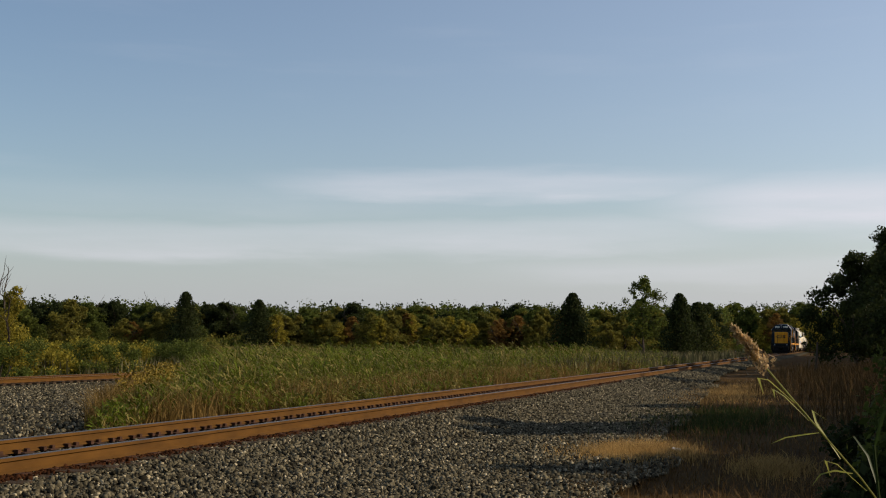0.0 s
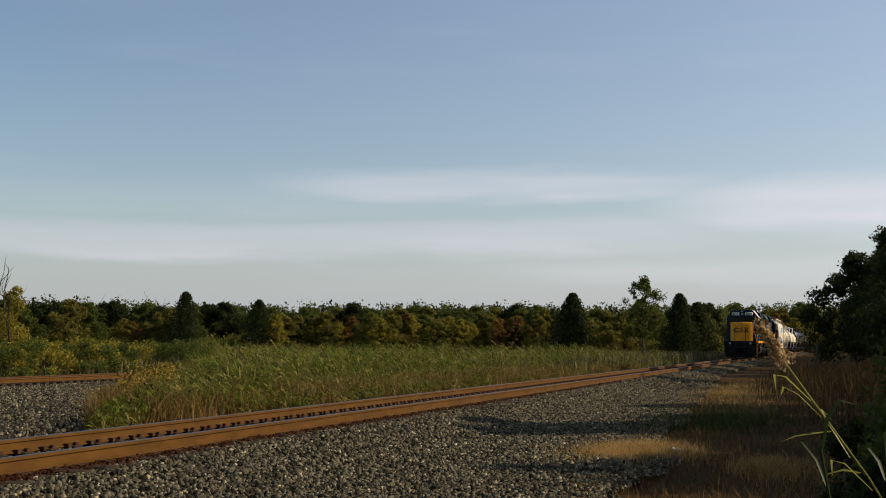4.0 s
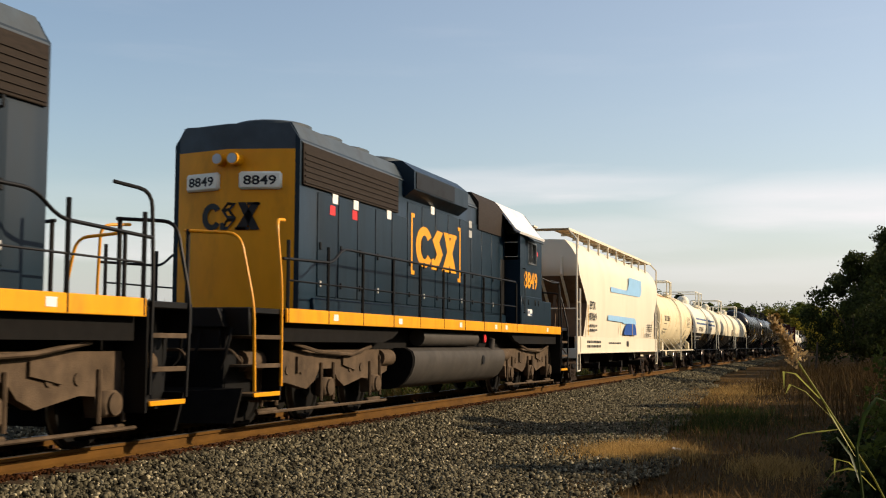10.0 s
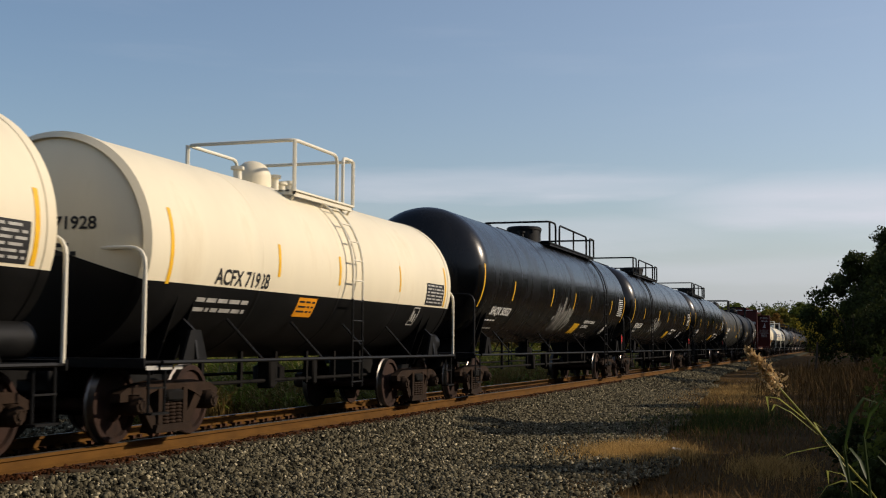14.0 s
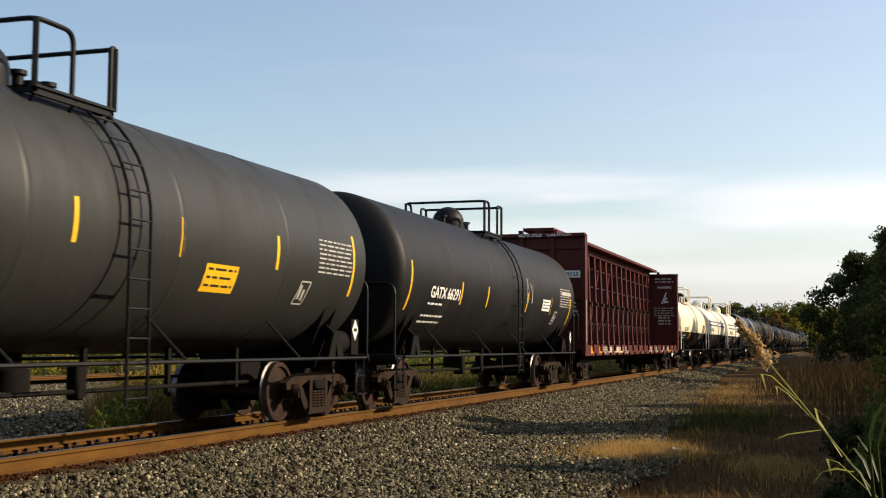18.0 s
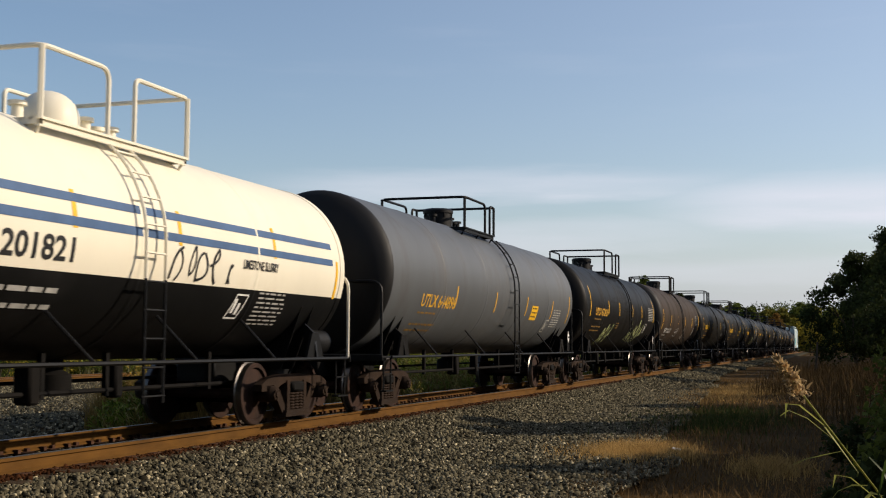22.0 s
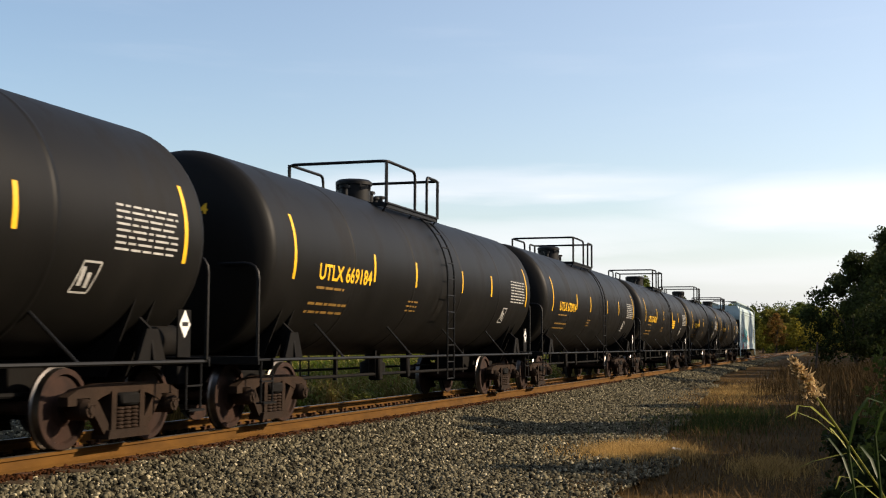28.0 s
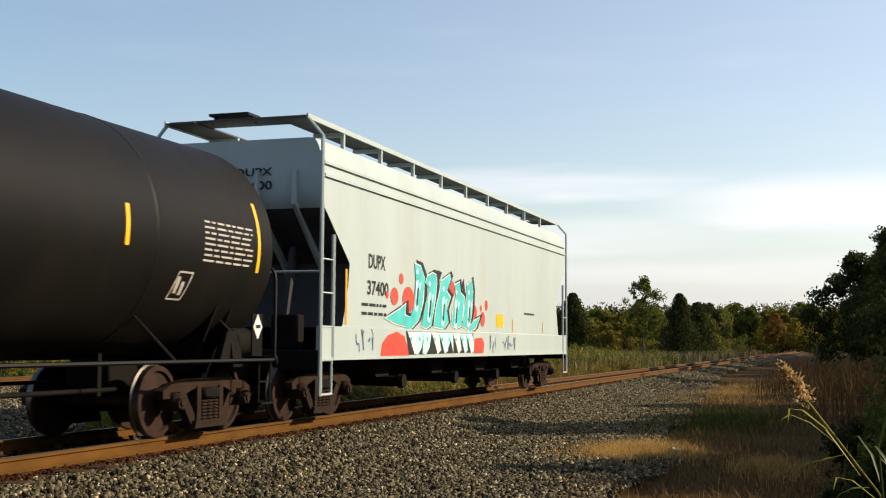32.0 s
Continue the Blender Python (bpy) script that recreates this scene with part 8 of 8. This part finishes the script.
        t.matrix_basis = pose(x, y, land_z(x, y) - .05)
        tagged(t, {"dark": "dark broadleaf tree at the edge of the verge", "olive": "olive-leaved shrub tree at the edge of the verge", "green": "green shrub tree at the edge of the verge"}[kind], "tree", "verge trees")


def strip(points, widths, up=(0, 0, 1), fold=.25):
    """A leaf blade: a folded strip along points."""
    g, pts = Geo(), [Vector(p) for p in points]
    n = len(pts)
    for i, p in enumerate(pts):
        d = (pts[min(i + 1, n - 1)] - pts[max(i - 1, 0)]).normalized()
        s = d.cross(Vector(up)).normalized()
        nrm = s.cross(d)
        w = widths[i] / 2
        g.v += [tuple(p - s * w), tuple(p - nrm * w * fold), tuple(p + s * w)]
    for i in range(n - 1):
        o = i * 3
        g.f += [(o, o + 1, o + 4, o + 3), (o + 1, o + 2, o + 5, o + 4)]
        g.m += [0, 0]
    return g


reed_leaf = mat("reed_leaf", (0.34, 0.34, 0.08), .5, var=.3, scale=9, dirt=(.3, .25, .1), dirt_amount=.7, dirt_scale=5, backlit=.45, stretch=(1, 1, .2))
# reed leaf darkened in colour for leaves that stand in shade
shaded_reed_leaf = mat("shaded_reed_leaf", (0.045, 0.075, 0.012), .5, var=.3, scale=9, backlit=.45, stretch=(1, 1, .2))
plume_tan = mat("reed_plume", (0.5, 0.36, 0.18), .8, var=.3, scale=20, island=.4, backlit=.3)
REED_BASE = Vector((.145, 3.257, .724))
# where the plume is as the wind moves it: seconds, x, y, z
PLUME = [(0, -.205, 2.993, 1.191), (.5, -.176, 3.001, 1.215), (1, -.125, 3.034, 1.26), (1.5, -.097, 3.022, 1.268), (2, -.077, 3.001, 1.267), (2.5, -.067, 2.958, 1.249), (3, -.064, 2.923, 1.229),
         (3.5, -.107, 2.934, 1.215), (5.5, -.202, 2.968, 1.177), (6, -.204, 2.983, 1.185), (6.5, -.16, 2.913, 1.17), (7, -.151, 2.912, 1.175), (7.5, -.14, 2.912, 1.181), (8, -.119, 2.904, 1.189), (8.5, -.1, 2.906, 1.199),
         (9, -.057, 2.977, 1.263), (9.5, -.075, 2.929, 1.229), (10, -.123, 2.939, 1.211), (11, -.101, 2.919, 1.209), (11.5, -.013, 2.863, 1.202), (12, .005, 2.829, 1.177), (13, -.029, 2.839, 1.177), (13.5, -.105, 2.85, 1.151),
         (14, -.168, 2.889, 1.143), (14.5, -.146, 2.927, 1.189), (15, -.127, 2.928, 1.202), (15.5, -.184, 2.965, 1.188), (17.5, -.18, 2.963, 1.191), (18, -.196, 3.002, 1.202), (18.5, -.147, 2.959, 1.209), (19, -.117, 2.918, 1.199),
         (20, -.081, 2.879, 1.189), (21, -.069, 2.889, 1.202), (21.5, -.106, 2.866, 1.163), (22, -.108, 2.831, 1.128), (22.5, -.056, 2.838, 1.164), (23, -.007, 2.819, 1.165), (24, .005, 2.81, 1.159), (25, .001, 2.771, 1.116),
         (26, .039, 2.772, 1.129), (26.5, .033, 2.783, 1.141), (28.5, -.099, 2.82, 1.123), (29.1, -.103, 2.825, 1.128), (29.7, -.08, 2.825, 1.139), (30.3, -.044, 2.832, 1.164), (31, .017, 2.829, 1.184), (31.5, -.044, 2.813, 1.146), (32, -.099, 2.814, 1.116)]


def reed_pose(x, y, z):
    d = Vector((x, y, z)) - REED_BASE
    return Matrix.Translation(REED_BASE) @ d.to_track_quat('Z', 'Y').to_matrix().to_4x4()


def build_reeds():
    rs = np.random.RandomState(8)
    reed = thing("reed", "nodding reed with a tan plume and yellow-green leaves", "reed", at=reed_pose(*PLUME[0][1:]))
    part("stem", Geo().tube([(0, 0, -.02), (.012, .004, .2), (.008, 0, .42), (0, 0, .6), (-.004, 0, .7)], .0024, 6), reed_leaf, reed)
    n = 430
    t = rs.rand(n)
    c = np.stack([rs.normal(0, .0105, n) * (1.2 - t), rs.normal(0, .0105, n) * (1.2 - t), .575 + t * .13], -1)
    d = np.stack([rs.normal(0, .5, n), rs.normal(0, .5, n), rs.uniform(.2, 1, n)], -1)
    d /= np.linalg.norm(d, axis=1)[:, None]
    s = np.cross(d, rs.normal(size=(n, 3)))
    s /= np.linalg.norm(s, axis=1)[:, None]
    ln, w = rs.uniform(.008, .018, n)[:, None], rs.uniform(.002, .0042, n)[:, None]
    part("plume", polys("plume", np.stack([c - s * w, c + s * w, c + d * ln + s * w * .4, c + d * ln - s * w * .4], 1), plume_tan), None, reed, "tan feathery plume")
    for k, (z, a, l, lift) in enumerate(((.40, 2.9, .15, .02), (.36, 3.7, .13, -.04), (.27, 2.4, .12, .05), (.22, 4.0, .1, -.02), (.16, 3.2, .1, .04), (.46, 3.3, .08, .03))):
        dx, dy = math.cos(a), math.sin(a)
        pts = [(0, 0, z), (dx * l * .3, dy * l * .3, z + .05 + lift), (dx * l * .65, dy * l * .65, z + .06 + lift), (dx * l, dy * l, z + .03 + lift * .3)]
        part("leaf", strip(pts, [.004, .0095, .007, .001], (dy, -dx, .6)), reed_leaf, reed)
    # broad-leaved clump beside it: a stem with arching leaves on both sides
    clump = []
    for k, (x, y, top, lean) in enumerate(((.15, 2.95, 1.25, -.03), (.175, 2.9, 1.28, .0), (.19, 3.05, 1.22, .02), (.2, 2.85, 1.14, .03), (.18, 3.0, 1.04, -.02), (.16, 2.9, .94, -.03), (.2, 2.75, 1.0, -.02))):
        z0 = land_z(x, y)
        rk = random.Random(70 + k)
        r = thing("reed", "broad-leaved green reed on a tall stem", "reed", "reed clump", at=pose(x, y, z0))
        h = top - z0
        bow_x = lambda u: lean * u * u
        part("stem", Geo().tube([(bow_x(u), 0, h * .86 * u - .04) for u in (0, .3, .6, .85, 1)], .0035, 6), shaded_reed_leaf, r)
        n = 9
        for j in range(n):
            u = .42 + .55 * j / (n - 1)
            a = (2.7 if j % 2 else .3) + rk.uniform(-.6, .6)
            ln, w = rk.uniform(.08, .15) * (1.1 - .3 * u), rk.uniform(.007, .012)
            dx, dy, z = math.cos(a), math.sin(a) * .8, h * .86 * u
            steep = rk.uniform(.5, 1.3) if j < n - 2 else 2.2
            pts = [(bow_x(u), 0, z), (bow_x(u) + dx * ln * .25, dy * ln * .25, z + ln * .3 * steep), (bow_x(u) + dx * ln * .62, dy * ln * .62, z + ln * .46 * steep), (bow_x(u) + dx * ln, dy * ln, z + ln * (.5 * steep - .22))]
            # few leaves take the lit colour, the rest the shaded one
            part("leaf", strip(pts, [w * .5, w, w * .75, .001], (dy * .4, -dx * .4 - .5, .7)), reed_leaf if (j + k) % 12 == 0 else shaded_reed_leaf, r)
        clump.append((r, x, y, z0, k))
    # dark growth at the foot of the bank
    for k, (x, y, s, top) in enumerate(((.2, 4.6, .5, 1.2), (.34, 5.0, .6, 1.45), (.12, 5.6, .5, 1.0), (.36, 6.0, .8, 1.4), (.16, 6.8, .7, 1.0), (.55, 7.4, .9, 1.5), (.2, 8.6, .8, 1.1), (.6, 10.5, 1.2, 1.6))):
        b = thing("shrub", "low dark leafy shrub on the bank", "shrub", "shrubs", at=pose(x, y, land_z(x, y)))
        r2 = np.random.RandomState(90 + k)
        cs = np.stack([r2.uniform(-.32, .32, 22) * s, r2.uniform(-.4, .4, 22) * s, r2.uniform(.1, 1.0, 22) ** .7 * top], -1)
        part("foliage", polys("foliage", leaf_cloud(r2, cs, r2.uniform(.09, .2, 22) * s, 2600, .022, 1.0, .2), leaf_mats["green" if k % 2 else "dark"]), None, b)
        part("stem", Geo().tube([(0, 0, -.05), (0, 0, s)], .01).tube([(.05, 0, -.05), (.1, .05, top * .9)], .008), bark, b)
    return reed, clump


build_ground()
build_track("second_track", -31.2, -30, 120, (10, 60), "rusty second railway track beside a gravel yard", -.22)
build_woods()
build_field()
build_verge()
build_locomotives()
build_hoppers()
build_lumber_car()
build_tank_cars()
REED, CLUMP = build_reeds()
build_bed()
build_track("railway_track", -D, -40, 460, (3, 150), "rusty steel rails on weathered wooden ties in ballast")


# ---- movement ----
SPEED0, SPEED1 = 20.626, -0.0105


def run(t):
    return SPEED0 * (t - 15) + SPEED1 * (t - 15) ** 2


def spin_wheels(car, mid, sense):
    """The wheels roll while their car passes near."""
    sets = [(w, w.matrix_basis.translation.copy()) for w in car.children_recursive if w.name.startswith("wheelset")]
    near = [k for k in range(1, 30 * 32) if 2 < mid - run(k / 30) < 38]
    if not near:
        return
    for w, at in sets:
        r = at.z
        turned = lambda t: math.degrees((run(t) - run(near[0] / 30)) / r) * sense
        rows = [(0, pose(*at))] + [(k / 30, pose(*at, turned(k / 30))) for k in near]
        walk(w, rows + [(32, pose(*at, turned(near[-1] / 30)))])


def motions():
    for i, car in enumerate(TRAIN):
        if car is None:
            continue
        mid = (ENDS[i] + ENDS[i + 1]) / 2 + SLACK.get(i, 0)
        turn = 180 if i == 1 else 0
        walk(car, [(t, pose(-D, mid - run(t), 0, 0, 0, turn)) for t in (0, 4, 8, 12, 16, 20, 24, 28, 32)])
        spin_wheels(car, mid, -1 if turn else 1)
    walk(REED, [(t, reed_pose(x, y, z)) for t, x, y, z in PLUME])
    for r, x, y, z, k in CLUMP:
        walk(r, [(t, pose(x, y, z, 1.5 * math.sin(t * 1.7 + k), 3.2 * math.sin(t * 1.25 + k * .8) + 2 * math.sin(t * 2.9 + k) - 2, 0)) for t in (i * .5 for i in range(65))])


motions()
